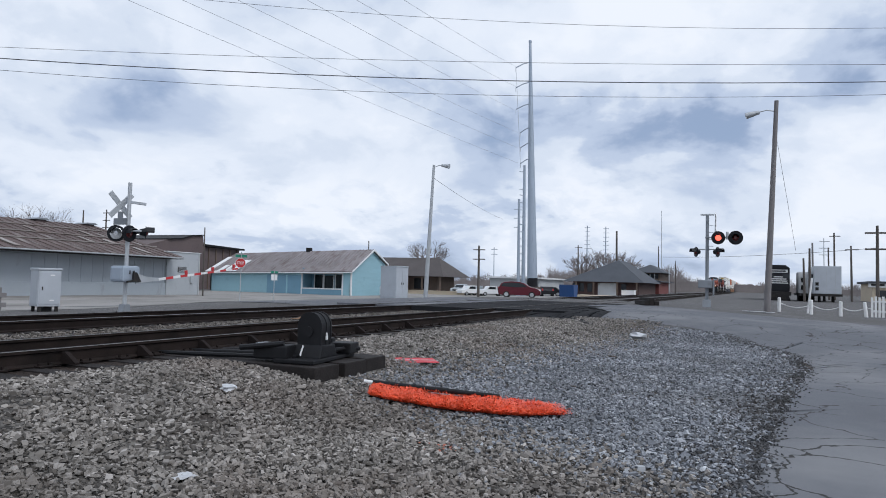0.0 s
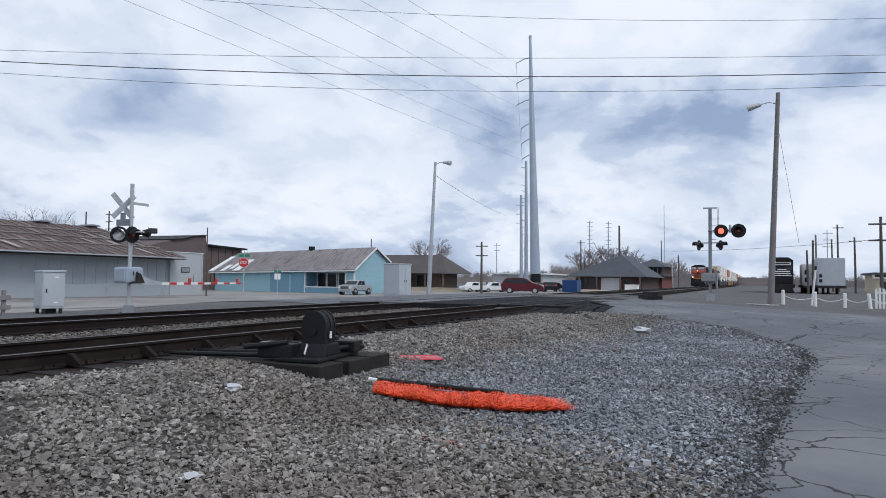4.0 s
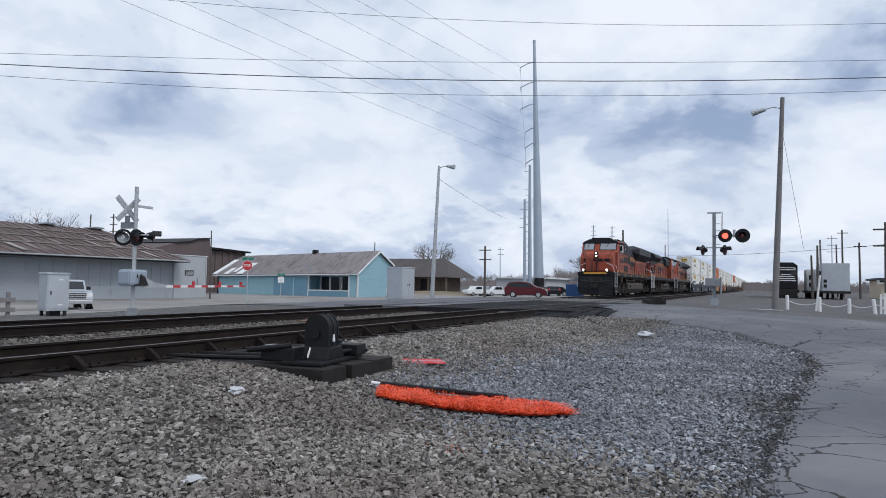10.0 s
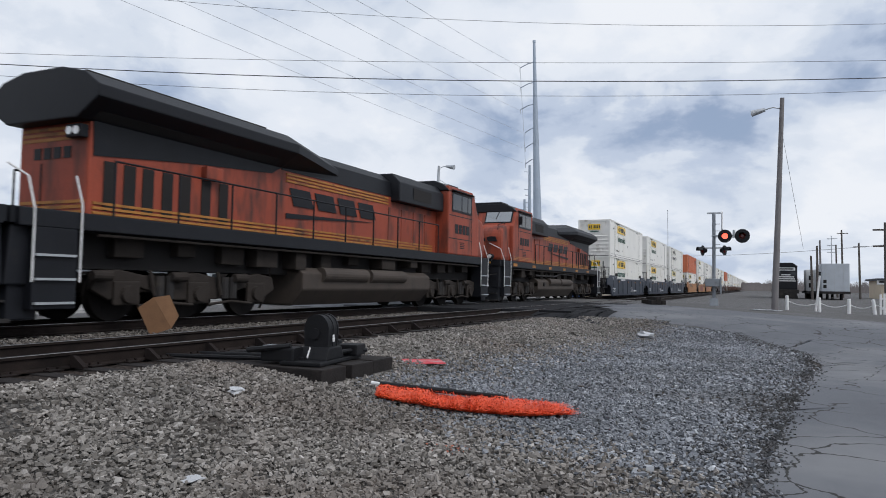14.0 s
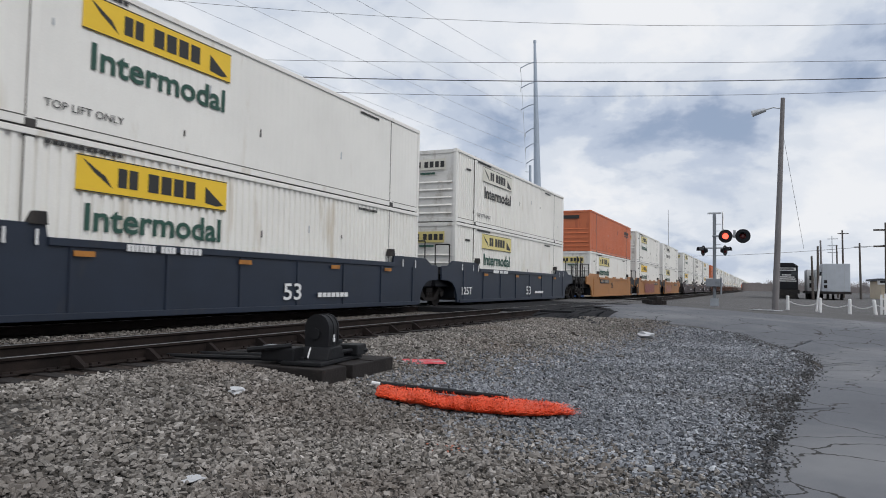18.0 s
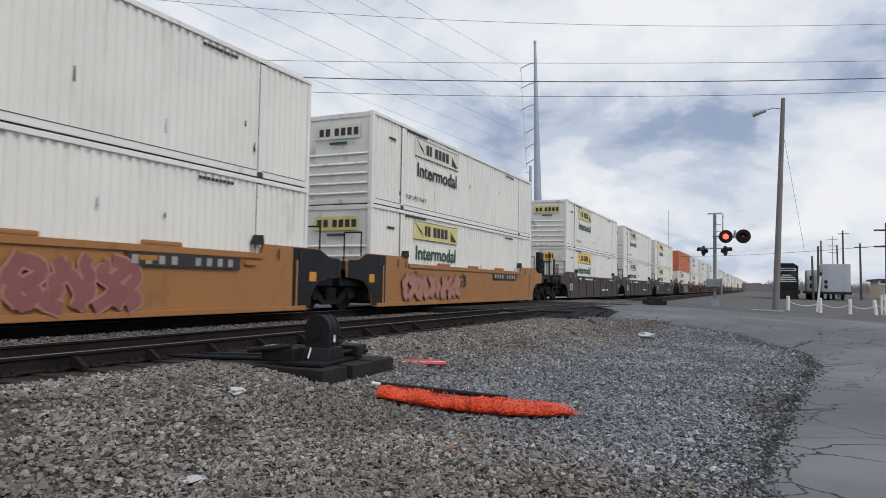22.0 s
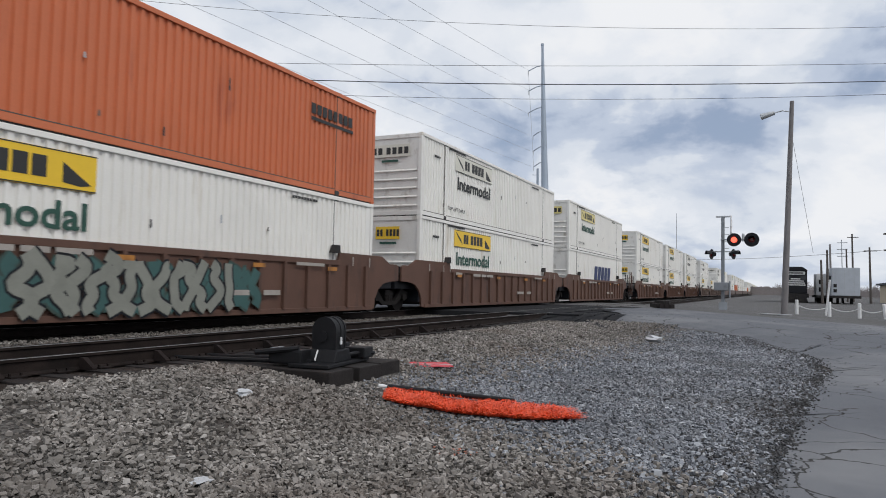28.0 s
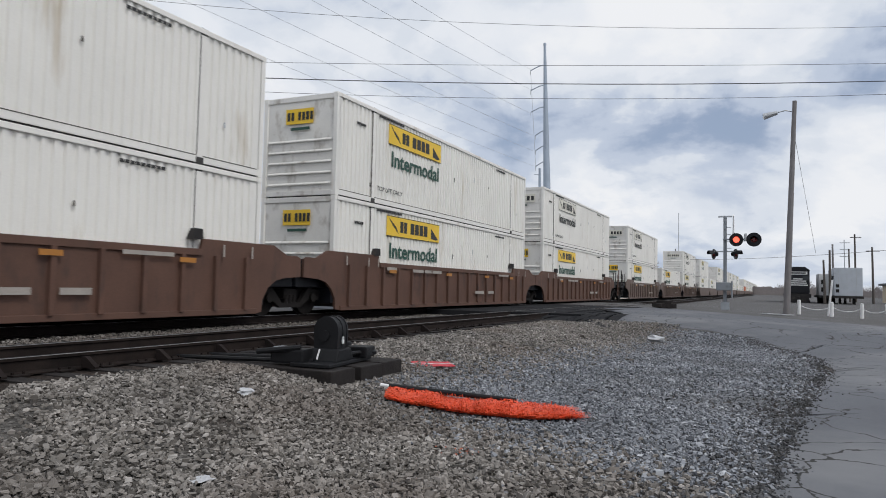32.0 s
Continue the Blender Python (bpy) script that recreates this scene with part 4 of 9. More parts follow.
def red_flag():
    ob = thing("marker_flag", "red plastic marker flag lying on its thin wire", "flag", at=pose(9.3, 4.58, gz(9.3, 4.58) + 0.03, 0, 2, -40))
    part("wire_stem", pipe([(-0.75, 0.05, -0.02), (-0.3, 0.02, 0.02), (0.35, 0, 0.02)], 0.007), "galv", ob)
    bm = bmesh.new()
    bmesh.ops.create_grid(bm, x_segments=14, y_segments=6, size=0.5)
    for v in bm.verts:
        v.co = Vector((v.co.x * 0.62, v.co.y * 0.26, 0.02 + 0.04 * v.co.y + 0.003 * math.sin(v.co.x * 15) + 0.004 * math.sin(v.co.y * 13)))
    me = part("sheet", bm, "red_film", ob)
    me.modifiers.new("thickness", "SOLIDIFY").thickness = 0.004


def small_litter():
    crumpled("paper_litter", 5.53, 4.84, 0.1, "litter", "crumpled white paper on the gravel", "litter", 1)
    crumpled("plastic_litter", 3.63, 3.54, 0.1, "litter", "torn white scrap on the gravel", "litter", 2, 0.15)
    crumpled("plastic_bag", 19.75, 2.9, 0.3, "litter", "crumpled white plastic bag on the gravel", "litter", 3, 0.35)
    crumpled("paper_scrap", 9.2, 0.6, 0.05, "litter", "white paper scrap on the gravel", "litter", 5, 0.3)
    for i, (x, y, a, L) in enumerate(((6.2, 6.15, 60, 0.2), (12.6, 4.9, 20, 0.34), (17.5, 4.4, 10, 0.4), (9.6, 2.3, 40, 0.14), (14.2, 2.6, -20, 0.2))):
        ob = tagged(part("wood_scrap", box(-L / 2, L / 2, -0.14 * L, 0.11 * L, -0.024, 0.02, 0.01), "dark_pole"), "dark splintered wood scrap on the gravel", "wood scrap", "wood scraps")
        ob.matrix_basis = pose(x, y, gz(x, y) + 0.045, 0, 6, a)


def lamp_head(bm_parent, side, lit, x, y, z, name="lamp_unit", facing=-1, size=0.38, turn=0, lens=0.15):
    """A crossing lamp: dark round shield, hood and lens. facing: which way along x it looks."""
    sh = part(name, rod((x, y, z), (x + 0.02 * facing, y, z), size, None, 28), "black", bm_parent, "round black lamp shield")
    part("lamp_body", rod((x - 0.2 * facing, y, z), (x, y, z), 0.1, 0.16, 16), "black", sh)
    part("lens", rod((x + 0.02 * facing, y, z), (x + 0.1 * facing, y, z), lens, 0.07, 20), lit, sh, "clear signal lens" if lit == "lens" else "red signal lens")
    bm = bmesh.new()
    arc = [(y + 0.19 * math.cos(math.pi * i / 12), z + 0.19 * math.sin(math.pi * i / 12)) for i in range(13)]
    edge = [(bm.verts.new((x, *p)), bm.verts.new((x + 0.3 * facing, *p))) for p in arc]
    for (a, b), (c, d) in zip(edge, edge[1:]):
        bm.faces.new((a, b, d, c))
    hood = part("hood", bm, "black", sh)
    hood.modifiers.new("thickness", "SOLIDIFY").thickness = 0.008
    sh.matrix_basis = Matrix.Translation((x, y, z)) @ pose(0, 0, 0, 0, 0, turn) @ Matrix.Translation((-x, -y, -z))
    return sh


def gate_signal():
    """Crossing signal with crossbuck, lamps, gate mechanism and a lowered red and white arm."""
    x, y, z = 18.0, 20.62, gz(18.0, 20.62)
    ob = thing("crossing_signal", "grey crossing signal with a crossbuck and a lowered gate arm", "crossing signal", "crossing signals", at=pose(x, y, z))
    part("mast", rod((0, 0, 0.1), (0, 0, 4.75), 0.07, None, 14), "galv", ob)
    base = part("mast_base", prism([(-0.18, 0), (0.18, 0), (0.09, 0.36), (-0.09, 0.36)], -0.15, 0.15, "y"), "mast_grey", ob)
    for sx, sy in ((-0.18, -0.18), (0.18, -0.18), (-0.18, 0.18), (0.18, 0.18)):
        part("bolt", rod((sx, sy, 0), (sx, sy, 0.12), 0.025, None, 8), "under", base)
    cb = part("crossbuck", box(-0.03, 0.0, -0.6, 0.6, -0.1, 0.1, 0.01), "galv", ob, "bare metal back of a crossbuck blade")
    cb.matrix_basis = pose(-0.13, 0.30, 3.93, 45, 0, 84)
    c2 = part("crossbuck", box(-0.03, 0.0, -0.6, 0.6, -0.1, 0.1, 0.01), "galv", ob, "bare metal back of a crossbuck blade")
    c2.matrix_basis = pose(-0.13, 0.26, 3.93, -45, 0, 84)
    part("track_sign", box(-0.12, -0.1, -0.02, 0.62, 3.22, 3.46, 0.01), "mast_grey", ob, "blank side of a small plate")
    part("track_sign_riser", box(-0.12, -0.1, 0.16, 0.42, 3.46, 3.7, 0.01), "mast_grey", ob)
    part("side_blade", box(0, 0.75, -0.02, 0.02, 4.0, 4.1, 0.005), "galv", ob)
    arm = part("cross_arm", pipe([(-0.1, 0.55, 2.98), (-0.1, -0.75, 2.98)], 0.035), "galv", ob)
    lamp_head(ob, 1, "lens", -0.25, 0.3, 2.9, facing=-1, turn=42, size=0.3, lens=0.21)
    lamp_head(ob, 1, "red_dull", -0.05, -0.12, 2.9, facing=-1, size=0.3, turn=88)
    lamp_head(ob, 1, "red_dull", 0.4, -0.42, 2.98, facing=-1, size=0.22, turn=140)
    mech = part("gate_mechanism", box(-0.42, 0.34, -0.33, 0.33, 1.16, 1.74, 0.09), "tower", ob, "grey gate mechanism box")
    part("mechanism_door", box(-0.435, -0.415, -0.25, 0.25, 1.24, 1.66, 0.01), "tower", mech)
    for x in (-0.12, 0.06):
        part("slot", box(x - 0.025, x + 0.025, -0.338, -0.325, 1.44, 1.58, 0.004), "dark", mech)
    part("counterweight", prism([(-0.05, 1.55), (0.12, 1.5), (0.3, 1.18), (-0.3, 1.14), (-0.3, 1.2), (-0.05, 1.24)], -0.44, -0.38, "y"), "under", mech)
    # the arm turns about the mechanism's shaft
    arm = part("gate_arm", prism([(0.1, -0.04), (0.9, -0.04), (1.18, -0.04), (1.18, 0.04), (0.6, 0.16), (0.1, 0.36)], -0.02, 0.02, "y"), "galv", ob, "red and white striped gate arm on a grey bracket")
    arm.matrix_basis = GATE_HINGE
    n = 12
    for i in range(n):
        a, b = 1.15 + i * 0.375, 1.15 + (i + 1) * 0.375
        part("arm_section", box(a, b, -0.02, 0.02, -0.048 + 0.014 * (i / n), 0.048 - 0.014 * (i / n), 0.004), "red_paint" if i % 2 else "white_paint", arm)
    for a in (2.6, 4.1, 5.4):
        part("arm_lamp", rod((a, 0, 0.05), (a, 0, 0.2), 0.06, None, 12), "red_paint", arm)
    return arm


GATE_HINGE = pose(0, -0.38, 1.14, 0, -0.2, 1.5)


def far_signal():
    """Crossing signal beside the road, with a crossbuck seen edge-on and one lit lamp."""
    x, y = 38.8, 2.3
    ob = thing("crossing_signal", "grey crossing signal with a lit red lamp", "crossing signal", "crossing signals", at=pose(x, y, gz(x, y)))
    part("mast", rod((0, 0, 0.1), (0, 0, 4.85), 0.085, None, 14), "mast_grey", ob)
    part("mast_base", prism([(-0.2, 0), (0.2, 0), (0.11, 0.4), (-0.11, 0.4)], -0.2, 0.2, "y"), "mast_grey", ob)
    part("mast_cap", box(-0.05, 0.05, -0.34, 0.34, 4.82, 4.9, 0.01), "galv", ob)
    blade = part("crossbuck", box(-0.6, 0.6, -0.02, 0.02, -0.11, 0.11, 0.005), "white_paint", ob)
    blade.matrix_basis = pose(0.1, -0.38, 4.42, 0, 55, 4)
    blade = part("crossbuck", box(-0.6, 0.6, -0.02, 0.02, -0.11, 0.11, 0.005), "white_paint", ob)
    blade.matrix_basis = pose(0.15, -0.42, 4.42, 0, -55, 4)
    part("cross_arm", pipe([(-0.12, -1.4, 3.65), (-0.12, 0.1, 3.65)], 0.04), "mast_grey", ob)
    part("lower_arm", pipe([(0, 0.75, 3.03), (0, -0.75, 3.03)], 0.035), "galv", ob)
    lamp_head(ob, 1, "red_lamp", -0.3, -0.55, 3.62, facing=-1, size=0.34)
    lamp_head(ob, 1, "red_dull", -0.3, -1.38, 3.62, facing=-1, size=0.36)
    part("bell", rod((-0.1, -0.98, 3.55), (-0.1, -0.98, 3.95), 0.09, 0.06, 14), "galv", ob)
    lamp_head(ob, 1, "red_dull", 0.1, 0.55, 2.9, facing=-1, size=0.27, turn=-62)
    lamp_head(ob, 1, "red_dull", 0.1, -0.5, 2.9, facing=-1, size=0.27, turn=68)
    part("gate_mechanism", box(-0.3, 0.3, -0.28, 0.42, 1.0, 1.42, 0.04), "mast_grey", ob, "grey gate mechanism box")
    part("counterweight", box(-0.2, 0.2, -0.36, -0.29, 0.6, 1.5, 0.03), "mast_grey", ob)
    for i in range(4):
        part("step", pipe([(0, -0.02, 3.2 + i * 0.36), (0, -0.3, 3.2 + i * 0.36)], 0.015), "galv", ob)


def relay_cabinet():
    x, y = 17.6, 24.3
    ob = thing("relay_cabinet", "silver metal signal relay cabinet on short legs", "cabinet", at=pose(x, y, gz(x, y), 0, 0, -14))
    body = part("body", box(-0.4, 0.4, -0.36, 0.36, 0.2, 1.55, 0.02), "alu", ob)
    part("lid", box(-0.43, 0.43, -0.39, 0.39, 1.55, 1.63, 0.02), "alu", ob)
    door = part("door", box(-0.36, 0.36, -0.378, -0.362, 0.28, 1.5, 0.01), "alu", body)
    d2 = part("door", box(-0.418, -0.402, -0.32, 0.32, 0.28, 1.5, 0.01), "alu", body)
    part("handle", box(-0.28, -0.24, -0.4, -0.378, 0.8, 0.94, 0.008), "under", door)
    for z in (0.4, 1.34):
        part("vent", box(0.0, 0.16, -0.39, -0.378, z, z + 0.05, 0.004), "white_paint", door)
    for sx in (-0.3, 0.3):
        for sy in (-0.27, 0.27):
            part("leg", box(sx - 0.05, sx + 0.05, sy - 0.05, sy + 0.05, 0, 0.21, 0.006), "under", ob)
    part("cable_duct", box(-0.16, 0.18, -0.2, 0.2, 0, 0.21, 0.01), "soot", ob)
    fx = thing("plank_barrier", "low weathered plank barrier beside the cabinet", "barrier", at=pose(15.0, 24.6, gz(15, 24.6), 0, 0, -10))
    for z in (0.2, 0.55):
        part("plank", box(-2.4, 1.2, -0.03, 0.03, z, z + 0.16, 0.008), "wood_pole", fx)
    for sx in (-1.5, 1.0):
        part("post", box(sx - 0.06, sx + 0.06, 0.03, 0.13, 0, 0.9, 0.008), "wood_pole", fx)


def relay_house():
    ob = thing("equipment_house", "pale grey metal railway equipment house", "cabinet", at=pose(47.6, 25.6, gz(47.6, 25.6), 0, 0, -10))
    body = part("body", box(-0.76, 0.76, -0.76, 0.76, 0.06, 2.5, 0.03), "alu", ob)
    part("roof", box(-0.8, 0.8, -0.8, 0.8, 2.5, 2.58, 0.03), "alu", ob)
    part("plinth", box(-0.78, 0.78, -0.78, 0.78, 0, 0.06, 0.01), "lot", ob)
    for a, b in ((-0.7, -0.02), (0.02, 0.7)):
        part("door", box(a, b, -0.778, -0.76, 0.2, 2.4, 0.01), "alu", body)
    part("side_door", box(-0.778, -0.76, -0.66, 0.66, 0.2, 2.4, 0.01), "alu", body)
    for xx in (-0.14, 0.1):
        part("handle", box(xx, xx + 0.05, -0.8, -0.778, 1.15, 1.32, 0.005), "under", body)


def street_lamp_near():
    x, y = 38.7, -0.58
    ob = thing("street_lamp", "weathered wooden street lamp pole, slightly leaning", "street lamp", "street lamps", at=pose(x, y, gz(x, y)))
    part("pole", rod((0, 0.03, -0.1), (0.0, -0.38, 10.75), 0.165, 0.1, 16), "wood_pole", ob)
    part("arm", pipe([(0, -0.33, 10.2), (-0.1, 0.05, 10.28), (-0.15, 0.45, 10.18)], 0.03), "galv", ob)
    head = part("lamp_head", rod((-0.15, 0.42, 10.18), (-0.2, 1.05, 10.02), 0.1, 0.17, 14), "galv", ob)
    part("diffuser", rod((-0.2, 0.95, 9.99), (-0.2, 0.95, 9.93), 0.14, 0.1, 14), "lens", head)
    part("guy_wire", rod((0, -0.33, 9.2), (2.6, -1.4, 3.2), 0.008, None, 6), "wire", ob)


def street_lamp_far():
    x, y = 54.4, 26.1
    ob = thing("street_lamp", "grey steel street lamp beside the far road", "street lamp", "street lamps", at=pose(x, y, gz(x, y)))
    part("pole", rod((0, 0.06, -0.1), (0.0, -0.42, 11.8), 0.2, 0.11, 14), "galv", ob)
    part("arm", pipe([(0, -0.4, 11.55), (0.1, -0.85, 11.76), (0.1, -1.25, 11.72)], 0.035), "galv", ob)
    part("lamp_head", rod((0.1, -1.1, 11.74), (0.1, -1.85, 11.62), 0.1, 0.22, 14), "galv", ob)


def tower():
    x, y = 129.2, 39.2
    ob = thing("transmission_pole", "tall tapered grey steel transmission pole with arms", "transmission pole", at=pose(x, y, gz(x, y)))
    part("shaft", rod((0, 0, 0), (-0.3, 1.4, 49.8), 1.05, 0.24, 24), "tower", ob)
    part("dark_base", rod((0, 0, 0), (-0.01, 0.07, 3.4), 1.08, 1.02, 24), "black", ob, "black painted base of the pole")
    part("cap", rod((-0.3, 1.4, 49.8), (-0.3, 1.4, 50.2), 0.32, 0.28, 16), "tower", ob)
    for z, L in ((45.9, 2.75), (41.9, 2.75), (37.6, 2.75), (32.9, 1.9), (29.9, 1.9), (26.8, 1.9)):
        o = 1.4 * z / 49.8
        arm = part("arm", pipe([(-0.2, o, z), (-0.8, o + 0.4 * L, z - 0.35), (-1.0, o + L, z - 1.1)], 0.1), "tower", ob)
        part("insulator", rod((-1.0, o + L, z - 1.1), (-1.0, o + L, z - 1.9), 0.05, None, 8), "galv", arm)
    part("jumper_line", rod((-1.0, 1.25 + 2.75, 44.8), (-1.0, 0.75 + 1.9, 25.7), 0.035, None, 6), "wire_grey", ob)
    second = thing("utility_pole", "slim grey pole with short rungs beside the tall pole", "utility pole", "utility poles", at=pose(119.1, 37.85, gz(119.1, 37.85)))
    part("pole", rod((0, 0, 0), (0, 0.25, 23.6), 0.4, 0.22, 14), "tower", second)
    for i in range(12):
        part("rung", rod((0, 0.15, 18.0 - 1.3 * i), (-2.0, 0.35, 18.0 - 1.3 * i), 0.06, None, 6), "tower", second)
    for i in range(4):
        part("side_arm", rod((0, 0.15, 22.4 - 3.2 * i), (-0.1, 1.2, 22.5 - 3.2 * i), 0.05, None, 6), "tower", second)
    third = thing("utility_pole", "slim grey pole with side arms beside the tall pole", "utility pole", "utility poles", at=pose(117.0, 38.1, gz(117.0, 38.1)))
    part("pole", rod((0, 0, 0), (0, 0.2, 17.2), 0.34, 0.2, 14), "tower", third)
    for i in range(3):
        part("arm", rod((0, 0.1, 15.4 - 1.6 * i), (-0.3, 1.0, 15.4 - 1.6 * i), 0.06, None, 6), "tower", third)


def cable(name, pts, r, material, label, sag=0.0, group="overhead wires"):
    cu = bpy.data.curves.new(name, "CURVE")
    cu.dimensions, cu.bevel_depth, cu.bevel_resolution = "3D", r, 1
    a, b = Vector(pts[0]), Vector(pts[-1])
    sp = cu.splines.new("POLY")
    n = 28
    sp.points.add(n)
    for i in range(n + 1):
        t = i / n
        p = a.lerp(b, t)
        sp.points[i].co = (p.x, p.y, p.z - sag * 4 * t * (1 - t), 1)
    cu.materials.append(M[material])
    return tagged(new(name, cu), label, "wire", group)


def overhead_wires():
    # three lines and one higher one across the street, at right angles to the view
    f, r = Vector((0.9074, 0.4203, 0)), Vector((0.4203, -0.9074, 0))
    for za, zm, zb, rad in ((15.83, 15.76, 16.41, 0.014), (15.06, 14.53, 15.22, 0.03), (14.26, 13.52, 14.33, 0.015), (20.6, 18.7, 18.93, 0.013)):
        half, reach = 29.5, 70.0
        bend, slope = ((za + zb) / 2 - zm) / half ** 2, (zb - za) / (2 * half)
        a, b = f * 46 - r * reach, f * 46 + r * reach
        a.z, b.z = zm + bend * reach ** 2 - slope * reach, zm + bend * reach ** 2 + slope * reach
        cable("overhead_wire", (a, b), rad, "wire", "thin dark overhead wire across the street", bend * reach ** 2)
    # long spans that come down to the tall pole
    for a, b in (((127.9, 43.1, 43.7), (22.3, 26.3, 21.7)), ((128.0, 43.0, 39.7), (18.4, 33.2, 23.7)), ((128.0, 43.0, 35.0), (13.9, 40.0, 25.9)),
                 ((128.1, 42.5, 30.6), (7.0, 48.7, 27.2)), ((128.1, 42.5, 27.6), (1.2, 54.8, 27.8)), ((128.1, 42.4, 24.6), (-4.0, 57.6, 27.1))):
        cable("transmission_wire", (a, b), 0.02, "wire_grey", "long grey transmission wire", 0.5)
    cable("service_wire", ((54.4, 25.6, 9.9), (108.5, 38.2, 11.6)), 0.02, "wire_grey", "thin service wire from the street lamp", 0.3)
    cable("service_wire", ((109.2, 13.1, 5.6), (69.3, -9.6, 4.8)), 0.02, "wire", "thin wire across the far road", 0.3)


def utility_poles():
    for px_, py_, h, r, arms, m in ((82.0, 32.0, 6.6, 0.18, 2, "dark_pole"), (159.7, 58.3, 11.2, 0.14, 2, "tower"), (146.0, 34.3, 10.6, 0.18, 1, "dark_pole"), (195.2, 43.4, 19.4, 0.2, 6, "tower"), (196.3, 38.4, 19.0, 0.2, 6, "tower"),
                                    (118.1, 21.2, 10.9, 0.22, 0, "dark_pole"), (149.0, 17.6, 17.5, 0.08, 0, "galv"), (163.8, 20.0, 11.0, 0.15, 0, "dark_pole"), (149.3, 14.9, 6.8, 0.14, 0, "dark_pole"), (129.3, 13.9, 5.2, 0.12, 1, "galv"),
                                    (94.8, -5.5, 5.3, 0.16, 0, "dark_pole"), (94.8, -6.05, 6.5, 0.17, 0, "dark_pole"), (107.7, -7.3, 8.0, 0.17, 0, "wood_pole"), (139.5, -11.2, 10.8, 0.1, 3, "galv"), (129.5, -11.1, 8.6, 0.16, 0, "dark_pole"), (129.5, -11.9, 11.0, 0.18, 1, "dark_pole"),
                                    (111.3, -12.3, 7.8, 0.17, 1, "dark_pole"), (59.4, -8.2, 6.2, 0.14, 2, "dark_pole"), (79.7, 96.3, 12.6, 0.16, 3, "dark_pole"), (77.1, 98.4, 12.3, 0.16, 0, "dark_pole"), (58.9, 55.6, 7.6, 0.09, 0, "dark_pole")):
        ob = thing("utility_pole", "distant wooden utility pole" if "pole" in m else "distant slim steel mast", "utility pole", "utility poles", at=pose(px_, py_, gz(px_, py_)))
        part("pole", rod((0, 0, -0.2), (0, 0.06 * (h % 3), h), r, r * 0.65, 10), m, ob)
        for i in range(arms):
            part("crossarm", box(-0.06, 0.06, -0.8, 0.8, h - 0.6 - 1.2 * i, h - 0.48 - 1.2 * i), m, ob)


# ---- buildings and vehicles across the tracks ----
def corrugated_roof(name, x0, x1, ya, za, yb, zb, material, parent, pitch=0.6, label=""):
    """A sloping sheet roof with raised seams; it runs along x, from the eave (ya, za) to the ridge (yb, zb)."""
    d = Vector((0, yb - ya, zb - za))
    nrm = Vector((0, -d.z, d.y)).normalized() * (1 if d.y > 0 else -1)
    bm = prism([(ya, za), (yb, zb), (yb + nrm.y * 0.08, zb + nrm.z * 0.08), (ya + nrm.y * 0.08, za + nrm.z * 0.08)], x0, x1, "x")
    ob = part(name, bm, material, parent, label)
    seam = prism([(ya + nrm.y * 0.08, za + nrm.z * 0.08), (yb + nrm.y * 0.08, zb + nrm.z * 0.08), (yb + nrm.y * 0.12, zb + nrm.z * 0.12), (ya + nrm.y * 0.12, za + nrm.z * 0.12)], -0.025, 0.025, "x")
    me = bpy.data.meshes.new("roof_seam")
    seam.to_mesh(me)
    seam.free()
    me.materials.append(M[material])
    n = int((x1 - x0) / pitch)
    for i in range(1, n):
        s = new("roof_seam", me)
        s.parent = ob
        s.matrix_basis = pose(x0 + (x1 - x0) * i / n, 0, 0)
    return ob


